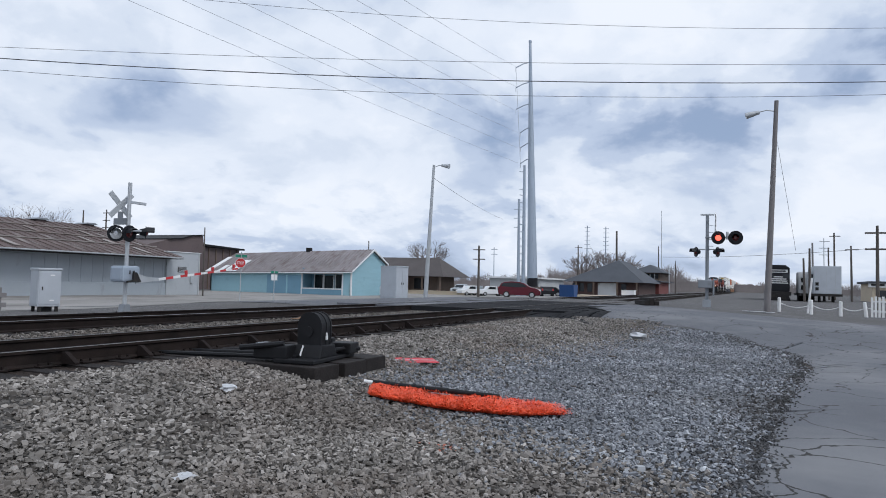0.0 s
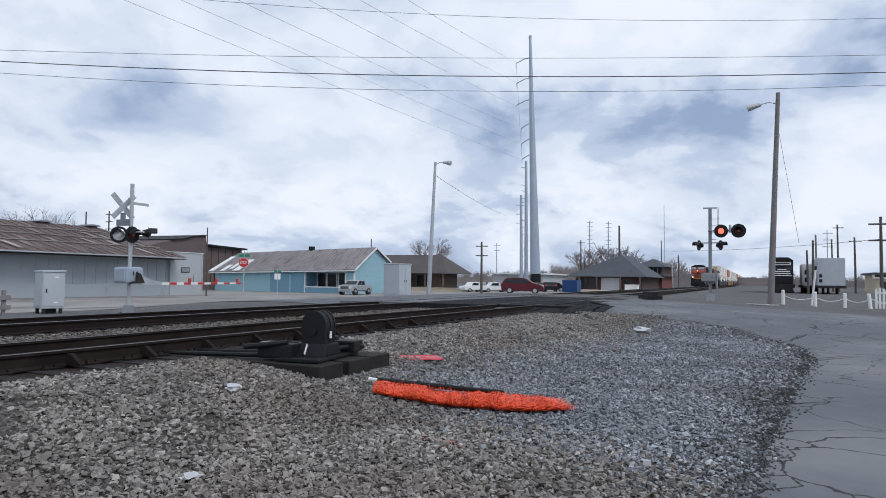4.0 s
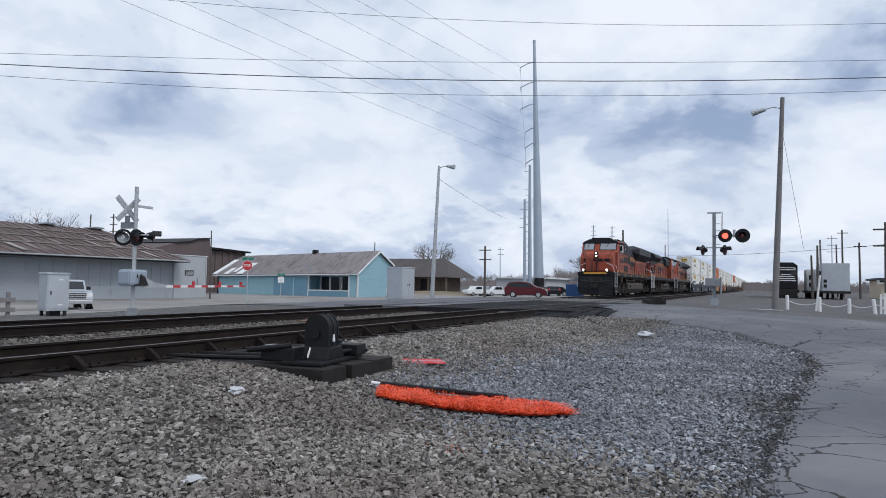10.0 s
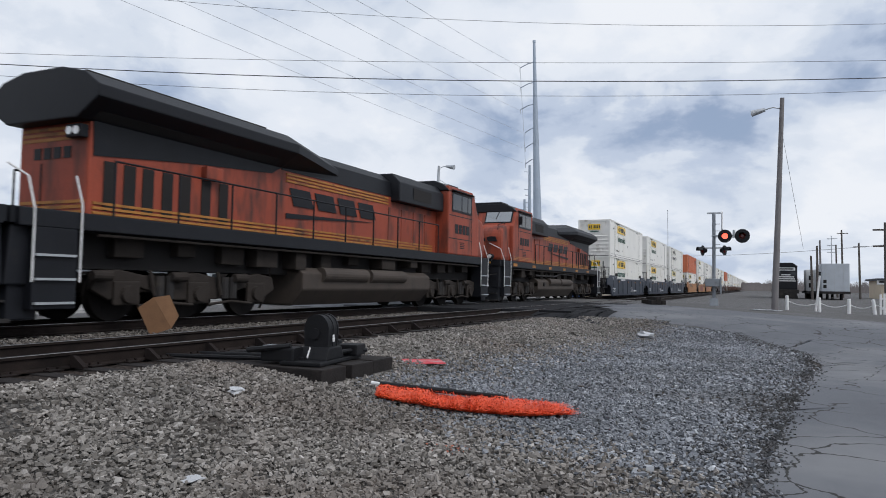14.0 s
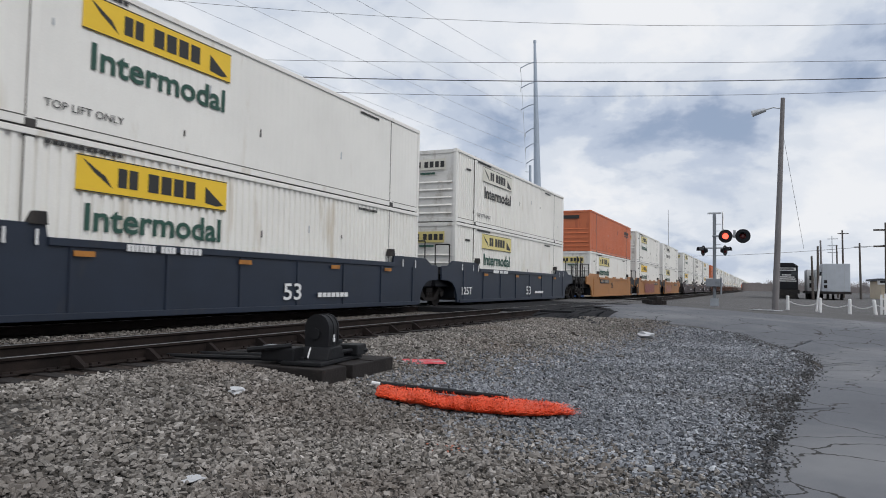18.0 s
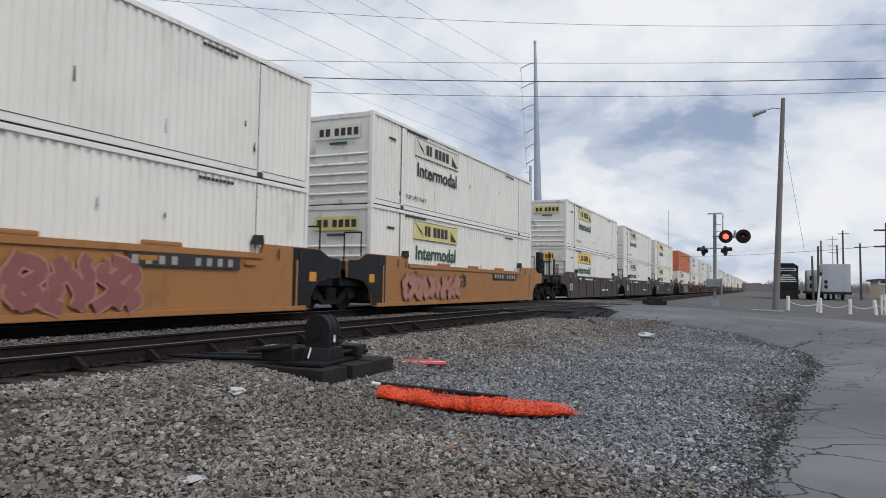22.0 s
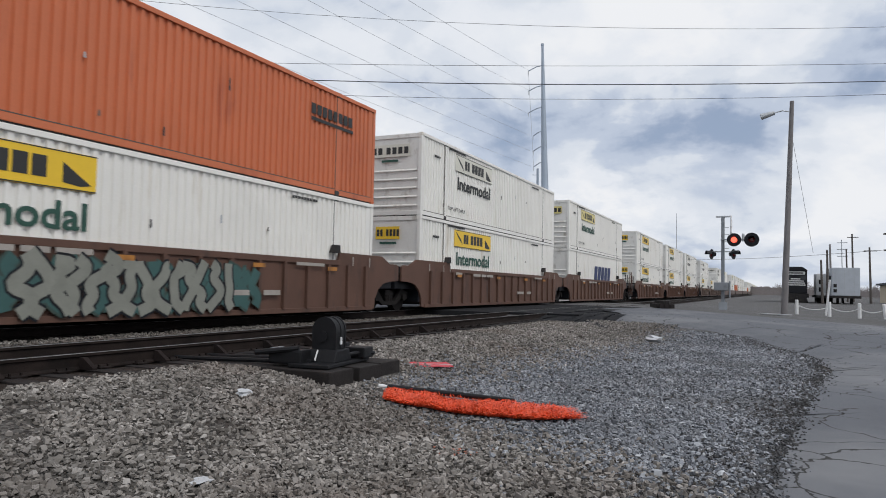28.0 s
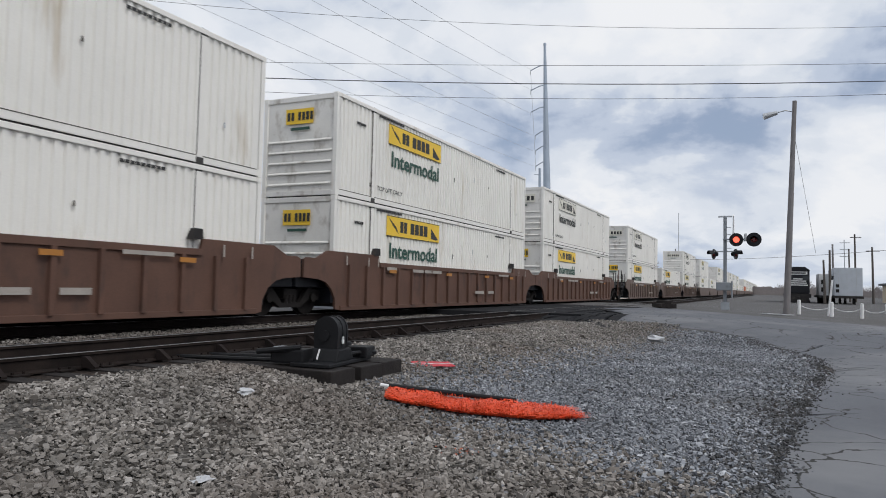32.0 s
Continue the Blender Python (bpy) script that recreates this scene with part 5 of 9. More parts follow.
def warehouse():
    ob = thing("warehouse", "long grey metal warehouse with a rusted tin roof", "warehouse")
    farther(ob, 1.5)
    x0, x1, y0 = -6.0, 38.4, 40.0
    part("wall", box(x0, x1, y0, y0 + 16, -1.0, 2.3), "grey_wall", ob)
    part("plinth", box(x0, x1, y0 - 0.12, y0, -1.0, 0.25, 0.02), "grey_wall", ob)
    rf = corrugated_roof("roof", x0 - 0.5, x1 + 0.3, y0 - 1.5, 2.12, y0 + 8, 4.55, "rust_roof", ob, 0.7, "rusted tin roof with paler streaks")
    corrugated_roof("rear_roof", x0 - 0.5, x1 + 0.3, y0 + 17.5, 2.12, y0 + 8, 4.55, "rust_roof", ob, 1.4)
    # overlapping sheet edges along the roof
    for k in (0.3, 0.52, 0.76):
        y, z = y0 - 1.5 + 9.5 * k, 2.12 + 2.43 * k + 0.13
        part("sheet_lap", box(x0 - 0.5, x1 + 0.3 - 1.2 * (k > 0.6), y - 0.09, y + 0.09, z - 0.03, z + 0.035), "lap", rf, "pale edge of a row of roof sheets")
    rng = random.Random(12)
    for i in range(34):
        # single lighter sheets
        x, k = rng.uniform(6, x1 - 1), rng.choice((0.04, 0.31, 0.53, 0.77))
        ln = rng.uniform(0.1, 0.2)
        pts = []
        for kk in (k, k + ln):
            pts += [(y0 - 1.5 + 9.5 * kk, 2.12 + 2.43 * kk + 0.135)]
        part("loose_sheet", prism([pts[0], pts[1], (pts[1][0], pts[1][1] + 0.02), (pts[0][0], pts[0][1] + 0.02)], x, x + rng.uniform(0.15, 0.4), "x"), "lap", rf)
    part("gable", prism([(y0, 2.3), (y0 + 16, 2.3), (y0 + 8, 4.4)], x1 - 0.2, x1, "x"), "grey_wall", ob)
    part("gutter", box(x0 - 0.5, x1 + 0.3, y0 - 1.58, y0 - 1.5, 2.1, 2.18, 0.02), "galv", ob)
    part("soffit", box(x0 - 0.5, x1 + 0.3, y0 - 1.48, y0, 2.04, 2.08), "dark", ob)
    wing = part("end_wing", box(x1, 41.7, y0 - 0.2, y0 + 12, -1.0, 2.6, 0.02), "wing_wall", ob, "grey end wing with a flat parapet")
    part("wing_coping", box(x1 - 0.02, 41.76, y0 - 0.26, y0 + 12, 2.6, 2.65), "trim", wing)
    vent = part("wing_vent", box(39.45, 40.3, y0 - 0.24, y0 - 0.2, 1.1, 1.5, 0.01), "casting", wing)
    for i in range(4):
        part("louvre", box(39.5, 40.25, y0 - 0.26, y0 - 0.24, 1.14 + i * 0.09, 1.18 + i * 0.09), "galv", vent)
    part("downspout", rod((41.6, y0 - 0.25, -0.9), (41.6, y0 - 0.25, 2.55), 0.04, None, 8), "pale_wall", wing)
    for x in (33.8, 37.9):
        v = part("roof_vent", box(x - 0.42, x + 0.42, y0 + 7.6, y0 + 8.4, 4.4, 4.66, 0.02), "mauve_roof", ob)
        part("vent_cap", prism([(x - 0.6, 4.66), (x + 0.6, 4.66), (x + 0.35, 4.78), (x - 0.35, 4.78)], y0 + 7.4, y0 + 8.6, "y"), "mast_grey", v)
    for a, b in ((24.5, 27.6), (12, 15)):
        d = part("door", box(a, b, y0 - 0.06, y0, -0.3, 1.95, 0.01), "grey_wall", ob, "grey sliding door")
        part("door_frame", box(a - 0.1, a, y0 - 0.08, y0, -0.3, 2.02), "grey_wall", d)
    for i in range(52):
        x = x0 + 0.8 + i * 0.85
        part("wall_batten", box(x, x + 0.04, y0 - 0.02, y0, 0.25, 2.02), "grey_wall", ob)
    part("service_box", box(40.7, 41.0, y0 - 0.32, y0 - 0.2, 0.3, 0.9, 0.01), "galv", wing)


def annex_roofs():
    ob = thing("brown_shed", "dark mauve-brown shed roofs behind the warehouse", "building")
    farther(ob, 1.5)
    part("tall_bay", prism([(50, -1), (50, 3.6), (54.1, 4.62), (55.9, 4.78), (57.4, 5.2), (59.0, 5.35), (59.2, 4.2), (59.2, -1)], 56, 66, "y"), "mauve_roof", ob)
    part("low_bay", box(59.2, 65.2, 56.2, 66, -1, 4.1), "mauve_roof", ob)
    part("low_roof", prism([(59.1, 4.2), (65.6, 4.02), (65.6, 4.2), (59.1, 4.42)], 55.7, 66, "y"), "soot", ob, "dark roof edge")
    part("bay_edge", prism([(53.9, 4.6), (55.9, 4.78), (57.4, 5.2), (59.1, 5.35), (59.1, 5.45), (57.3, 5.3), (55.8, 4.88), (53.9, 4.7)], 55.8, 66, "y"), "soot", ob)
    for i in range(5):
        part("wall_post", box(60.1 + i * 1.15, 60.22 + i * 1.15, 56.1, 56.2, -1, 4.0), "brown_wall", ob)


def slope_roof(name, e0, e1, r1, r0, material, parent, seams, label=""):
    """A thin sheet roof over four corners, eave e0 to e1 and ridge r0 to r1, with raised seams."""
    e0, e1, r1, r0 = (Vector(v) for v in (e0, e1, r1, r0))
    up = (e1 - e0).cross(r0 - e0).normalized()
    up = up if up.z > 0 else -up
    bm = bmesh.new()

    def slab(a, b, c, d, lo, hi):
        vs = [bm.verts.new(p + up * h) for h in (lo, hi) for p in (a, b, c, d)]
        for f in ((3, 2, 1, 0), (4, 5, 6, 7), (0, 1, 5, 4), (1, 2, 6, 5), (2, 3, 7, 6), (3, 0, 4, 7)):
            bm.faces.new([vs[i] for i in f])

    slab(e0, e1, r1, r0, 0, 0.08)
    ob = part(name, bm, material, parent, label)
    for i in range(1, seams):
        bm = bmesh.new()
        k0, k1 = i / seams - 0.0016, i / seams + 0.0016
        slab(e0.lerp(e1, k0), e0.lerp(e1, k1), r0.lerp(r1, k1), r0.lerp(r1, k0), 0.08, 0.115)
        part("roof_seam", bm, material, ob)
    return ob


def blue_house():
    ob = thing("blue_house", "sky-blue timber house with a patched tin roof and a porch", "house")
    farther(ob, 1.52)
    x0, x1, y0, y1, xm = 54.7, 61.0, 33.92, 50.7, 58.3
    # front wall in three stretches round the recessed porch
    part("front_wall", prism([(39.45, -1), (y1, -1), (y1, 1.36), (39.45, 1.5)], x0, x0 + 0.15, "x"), "blue_wall", ob)
    part("front_panel", box(x0, x0 + 0.15, y0, 34.85, -1, 1.66), "blue_wall", ob)
    part("rear_wall", box(x1 - 0.15, x1, y0, y1, -1, 2.4), "blue_wall", ob)
    part("far_end_wall", prism([(x0, -1), (x1, -1), (x1, 2.2), (xm, 3.2), (x0, 1.36)], y1 - 0.15, y1, "y"), "blue_wall", ob)
    part("gable", prism([(x0, -1), (x1, -1), (x1, 2.5), (xm, 3.78), (x0, 1.72)], y0 + 0.01, y0 + 0.16, "y"), "blue_wall", ob, "sky-blue gable end")
    slope_roof("front_roof", (x0 - 0.3, y0 - 0.25, 1.58), (x0 - 0.3, y1 + 0.4, 1.22), (xm, y1 - 0.1, 3.31), (xm, y0 - 0.25, 3.8), "patch_roof", ob, 44, "patched grey and rust tin roof")
    slope_roof("rear_roof", (x1 + 0.2, y0 - 0.25, 2.46), (x1 + 0.2, y1 + 0.3, 2.1), (xm, y1 - 0.1, 3.31), (xm, y0 - 0.25, 3.8), "patch_roof", ob, 10)
    # newer pale sheets towards the far end
    for a, w, lo, hi in ((0.985, 0.03, 0.0, 0.75), (0.90, 0.028, 0.0, 0.3), (0.80, 0.04, 0.0, 0.55), (0.855, 0.02, 0.1, 0.5)):
        def at(k, s):
            e = Vector((x0 - 0.3, y0 - 0.25, 1.58)).lerp(Vector((x0 - 0.3, y1 + 0.4, 1.22)), k)
            return e.lerp(Vector((xm, y0 - 0.25, 3.8)).lerp(Vector((xm, y1 - 0.1, 3.31)), k), s) + Vector((-0.05, 0, 0.1))
        slope_roof("new_sheet", at(a - w / 2, lo), at(a + w / 2, lo), at(a + w / 2, hi), at(a - w / 2, hi), "trim", ob, 1, "bright new roof sheet")
    # porch
    part("porch_back", box(x0 + 1.6, x0 + 1.75, 34.8, 39.5, -1, 2.2), "blue_dark", ob)
    part("porch_end", box(x0 + 0.15, x0 + 1.6, 39.35, 39.5, -1, 1.9), "blue_dark", ob)
    part("porch_floor", box(x0 + 0.15, x0 + 1.6, 34.8, 39.4, -0.9, -0.6), "blue_dark", ob)
    part("porch_knee_wall", box(x0, x0 + 0.1, 34.85, 39.45, -1, -0.08), "blue_dark", ob)
    part("porch_rail", box(x0 - 0.03, x0 + 0.13, 34.85, 39.45, -0.08, 0.02), "trim", ob)
    part("porch_beam", box(x0 - 0.05, x0 + 0.1, 34.8, 39.5, 1.36, 1.5), "trim", ob)
    for y in (34.8, 39.4):
        part("porch_post", box(x0 - 0.02, x0 + 0.12, y, y + 0.14, -0.95, 1.4), "trim", ob)
    for y, w, h0, h1 in ((38.1, 0.9, -0.3, 1.25), (36.9, 1.0, -0.75, 1.2), (35.3, 1.3, 0.05, 1.3)):
        win = part("window", box(x0 + 1.56, x0 + 1.6, y, y + w, h0, h1), "glass", ob)
        for yy in (y - 0.1, y + w):
            part("window_frame", box(x0 + 1.53, x0 + 1.59, yy, yy + 0.1, h0 - 0.08, h1 + 0.08), "trim", win)
    # fascia, corner boards, base boards
    part("fascia", prism([(y0 - 0.25, 1.5), (y1 + 0.4, 1.15), (y1 + 0.4, 1.25), (y0 - 0.25, 1.6)], x0 - 0.34, x0 - 0.3, "x"), "trim", ob)
    part("barge_board", prism([(x0 - 0.35, 1.5), (xm, 3.72), (xm, 3.9), (x0 - 0.35, 1.66)], y0 - 0.31, y0 - 0.26, "y"), "trim", ob)
    part("barge_board", prism([(x1 + 0.2, 2.4), (xm, 3.72), (xm, 3.9), (x1 + 0.2, 2.56)], y0 - 0.31, y0 - 0.26, "y"), "trim", ob)
    part("corner_board", box(x0 - 0.03, x0 + 0.1, y0 - 0.03, y0 + 0.1, -0.95, 1.66), "trim", ob)
    part("base_board", box(x0 + 0.1, x1, y0 - 0.03, y0, -0.95, -0.78), "trim", ob)
    for a, b, z0, z1 in ((43.3, 46.2, -0.92, -0.72), (41.0, 43.4, -0.9, -0.66)):
        part("base_patch", box(x0 - 0.04, x0, a, b, z0, z1), "trim", ob)
    panel = part("shed_panel", box(x0 - 0.06, x0, 39.5, 43.5, -0.85, 1.2), "blue_dark", ob, "mid-blue board panel")
    part("panel_edge", box(x0 - 0.09, x0 - 0.06, 41.05, 41.2, -0.85, 1.2), "blue_wall", panel)
    part("chimney", box(xm - 0.2, xm + 0.2, 41.0, 41.5, 3.4, 4.0, 0.02), "soot", ob)
    part("vent_pipe", rod((xm, 34.3, 3.7), (xm, 34.3, 4.7), 0.05, None, 8), "dark_pole", ob)
    for z in np.arange(-0.8, 3.2, 0.2):
        a = x0 + 0.1 if z < 1.6 else x0 + (z - 1.6) / 2.08 * 3.6 + 0.25
        b = x1 if z < 2.4 else x1 - (z - 2.4) / 1.3 * 2.7 - 0.2
        if b - a > 0.4:
            part("clapboard", box(a, b, y0 - 0.014, y0 + 0.01, float(z), float(z) + 0.185, 0.004), "blue_wall", ob)
    part("meter_box", box(60.0, 60.3, y0 - 0.2, y0 - 0.02, -0.5, 0.3, 0.02), "trim", ob)
    s = thing("white_debris", "small heap of white debris at the foot of the blue house", "debris")
    farther(s, 1.52)
    part("heap", prism([(59.9, -0.82), (61.2, -0.82), (61.0, -0.6), (60.5, -0.5), (60.1, -0.66)], y0 - 1.2, y0 - 0.7, "y", bev=0.05), "trim", s)


def brown_building():
    ob = thing("brown_building", "low brown timber building with a long shingle roof", "building")
    farther(ob, 1.75)
    x0, x1, y0, y1 = 77, 82.5, 35.6, 54
    part("wall", box(x0, x1, y0, y1, -1, 1.7), "brown_wall", ob)
    part("roof", prism([(x0 - 1.6, 1.55), ((x0 + x1) / 2, 3.95), (x1 + 1.6, 1.55)], y0 + 0.9, y1, "y"), "brown_roof", ob)
    bm = bmesh.new()
    vs = [bm.verts.new(v) for v in ((x0 - 1.6, y0 + 0.9, 1.55), (x1 + 1.6, y0 + 0.9, 1.55), ((x0 + x1) / 2, y0 + 0.9, 3.95), (x0 - 1.6, y0 - 1.6, 1.55), (x1 + 1.6, y0 - 1.6, 1.55))]
    for f in ((3, 0, 2), (1, 4, 2), (4, 3, 2), (0, 3, 4, 1)):
        bm.faces.new([vs[i] for i in f])
    bmesh.ops.recalc_face_normals(bm, faces=bm.faces[:])
    part("hip_end", bm, "brown_roof", ob)
    for y in np.arange(y0 - 1.2, y1, 2.4):
        part("post", box(x0 - 1.4, x0 - 1.2, y, y + 0.2, -0.9, 1.6), "brown_wall", ob)
    for y in (37, 39.5, 42):
        part("window", box(x0 - 0.04, x0, y, y + 1.6, 0.0, 1.3), "glass", ob)
    part("tan_end", box(x0 - 1.5, x0 - 1.3, 38.8, 40.4, -0.95, 1.4), "tan_wall", ob, "tan painted wall end")
    wall = thing("low_wall", "low tan painted block wall", "wall")
    farther(wall, 1.9)
    part("wall_run", box(60.0, 60.3, 24.9, 30.7, -0.7, 0.0, 0.02), "tan_wall", wall)
    part("wall_coping", box(59.95, 60.35, 24.85, 30.75, 0.0, 0.05, 0.01), "tan_wall", wall)
    pale = thing("pale_shed", "long white metal shed beyond the car park", "shed")
    part("wall", box(140, 160, 41, 52, -1.3, 2.1), "pale_wall", pale)
    part("roof", box(139.4, 160.4, 40.4, 52.6, 2.1, 2.45), "trim", pale)
    part("door", box(139.95, 140, 46, 48, -1.2, 1.3), "casting", pale)


def depot():
    ob = thing("railway_depot", "old railway depot with a dark hipped roof and brick walls", "depot")
    x0, x1, y0, y1 = 100, 118, 14.9, 24.2
    part("wall", box(x0, x1, y0, y1, -1.2, 1.7), "brick", ob)
    bm = bmesh.new()
    e = 1.3
    vs = [bm.verts.new(v) for v in ((x0 - e, y0 - 0.9, 1.55), (x1 + e, y0 - 0.9, 1.55), (x1 + e, y1 + e, 1.55), (x0 - e, y1 + e, 1.55), (x0 + 5, 18.6, 4.9), (x1 - 5, 18.6, 4.9))]
    for f in ((0, 1, 5, 4), (1, 2, 5), (2, 3, 4, 5), (3, 0, 4), (0, 3, 2, 1)):
        bm.faces.new([vs[i] for i in f])
    bmesh.ops.recalc_face_normals(bm, faces=bm.faces[:])
    part("roof", bm, "slate_roof", ob)
    up = part("upper_storey", box(124, 136, 15.0, 19.0, 1.2, 3.6), "brown_wall", ob, "upper storey with a band of windows")
    bm = bmesh.new()
    vs = [bm.verts.new(v) for v in ((122.6, 14.1, 3.5), (137.4, 14.1, 3.5), (137.4, 20.0, 3.5), (122.6, 20.0, 3.5), (127, 17.0, 5.0), (133, 17.0, 5.0))]
    for f in ((0, 1, 5, 4), (1, 2, 5), (2, 3, 4, 5), (3, 0, 4), (0, 3, 2, 1)):
        bm.faces.new([vs[i] for i in f])
    bmesh.ops.recalc_face_normals(bm, faces=bm.faces[:])
    part("upper_roof", bm, "slate_roof", up)
    for i in range(5):
        w = part("upper_window", box(123.93, 124, 15.2 + i * 0.76, 15.75 + i * 0.76, 2.5, 3.3), "glass", up)
        part("window_frame", box(123.9, 123.95, 15.75 + i * 0.76, 15.85 + i * 0.76, 2.45, 3.35), "trim", w)
    part("skirt_roof", prism([(14.0, 1.85), (19.5, 2.6), (19.5, 2.75), (14.0, 2.02)], 117.5, 138, "x"), "slate_roof", ob)
    part("loading_door", box(x0 - 0.06, x0, 18.0, 20.6, -0.5, 1.4), "trim", ob)
    for y in (16.6, 21.4, 22.6, 23.6):
        part("window", box(x0 - 0.05, x0, y, y + 0.7, 0.1, 1.3), "glass", ob)
    for y in (14.9, 17.6, 20.9, 23.4):
        part("bracket", box(x0 - 1.3, x0 - 1.1, y, y + 0.18, -0.6, 1.55), "brown_wall", ob)
    part("platform_wall", box(90, 96, 14.6, 22.0, -0.9, -0.3, 0.02), "tan_wall", ob)
    part("brick_annex", box(120, 134, 14.6, 18.6, -1.2, 1.95), "red_brick", ob, "red brick end of the depot")
    part("annex_door", box(119.94, 120, 15.6, 16.8, -1.1, 1.2), "brown_wall", ob)
    wb = thing("white_crate", "white boxed load on the depot platform", "box", at=pose(95, 15.45, -0.3))
    part("shell", box(-0.8, 0.8, -0.82, 0.82, 0.0, 0.72, 0.03), "white_paint", wb)
    part("lid", box(-0.84, 0.84, -0.86, 0.86, 0.72, 0.79, 0.02), "trim", wb)
    b = thing("blue_bin", "blue metal refuse bin", "bin", at=pose(84, 20.9, gz(84, 20.9)))
    part("body", prism([(-0.9, 0.1), (0.9, 0.1), (1.1, 1.5), (-1.1, 1.5)], -0.9, 0.9, "y", bev=0.03), "blue_bin", b)
    part("lid", box(-1.12, 1.12, -0.92, 0.92, 1.5, 1.58, 0.02), "blue_bin", b)


def wheel(parent, x, y, r, w, rim, name="wheel"):
    t = part(name, rod((x, y - w / 2, r), (x, y + w / 2, r), r, None, 22), "tyre", parent)
    part("rim", rod((x, y - w / 2 - 0.012, r), (x, y + w / 2 + 0.012, r), r * 0.62, r * 0.62, 18), rim, t)
    return t


def road_car(name, label, category, paint, at, length, width, outline, glass, wheels, r, group="", lamps=True):
    """A road vehicle: body outline in (x, z), nose at +x."""
    ob = thing(name, label, category, group, at=at)
    part("body", prism(outline, -width / 2, width / 2, "y", bev=0.05), paint, ob)
    for gname, g, mat_ in glass:
        part(gname, prism(g, -width / 2 - 0.006, width / 2 + 0.006, "y"), mat_, ob)
    for x in wheels:
        for sy in (-1, 1):
            wheel(ob, x, sy * (width / 2 - 0.1), r, 0.22, "alloy")
    if lamps:
        for sy in (-1, 1):
            part("headlamp", box(length / 2 - 0.28, length / 2 - 0.02, sy * (width / 2 - 0.28) - 0.18, sy * (width / 2 - 0.28) + 0.18, 0.72, 0.92, 0.02), "lens", ob)
            part("tail_lamp", box(-length / 2 - 0.004, -length / 2 + 0.1, sy * (width / 2 - 0.15) - 0.1, sy * (width / 2 - 0.15) + 0.1, 0.8, 1.1, 0.02), "red_paint", ob)
    return ob


def vehicles():
    suv = [(-2.15, 0.28), (-2.26, 0.6), (-2.24, 0.95), (-2.1, 1.2), (-1.9, 1.52), (-1.6, 1.66), (-0.8, 1.73), (0.0, 1.69), (0.45, 1.58), (1.2, 1.14), (1.75, 1.04), (2.1, 0.9), (2.26, 0.68), (2.24, 0.4), (2.1, 0.28)]
    gl = [("side_glass", [(-1.95, 1.2), (-1.72, 1.52), (-0.8, 1.6), (0.0, 1.57), (0.4, 1.47), (0.92, 1.14), (-0.6, 1.1)], "glass")]
    road_car("suv", "maroon compact SUV waiting at the roadside", "car", "maroon_car", pose(71.4, 23.1, gz(71.4, 23.1) + 0.06, 0, 0, -76), 4.5, 1.8, suv, gl, (-1.35, 1.35), 0.34)
    sedan = [(-2.3, 0.3), (-2.3, 0.85), (-1.6, 1.0), (-1.1, 1.38), (0.3, 1.4), (0.95, 1.0), (2.1, 0.85), (2.3, 0.6), (2.3, 0.3)]
    pick = [(-2.6, 0.4), (-2.6, 1.1), (-0.7, 1.1), (-0.65, 1.75), (0.8, 1.78), (1.35, 1.15), (2.5, 1.05), (2.65, 0.8), (2.65, 0.4)]
    g2 = [("side_glass", [(-0.9, 1.02), (-0.75, 1.3), (0.25, 1.3), (0.6, 1.02)], "glass")]
    g3 = [("side_glass", [(-0.5, 1.2), (-0.45, 1.65), (0.7, 1.65), (1.05, 1.2)], "glass")]
    for x, y, a, p, o, g, lab in ((116, 46.8, 150, "white_car", pick, g3, "white pickup parked in the far car park"), (117.5, 43.3, 130, "white_car", pick, g3, "white pickup parked in the far car park"),
                                  (121, 47.5, 60, "silver_car", pick, g3, "pale pickup parked in the far car park"), (98, 27.6, 20, "black", sedan, g2, "dark car parked by the depot"), (101, 30.0, 10, "tank", sedan, g2, "olive car parked by the depot"), (104, 29.0, 100, "black", sedan, g2, "dark car parked by the depot")):
        road_car("parked_car", lab, "car", p, pose(x, y, gz(x, y), 0, 0, a), 4.6, 1.8, o, g, (-1.5, 1.5), 0.36, "parked cars")


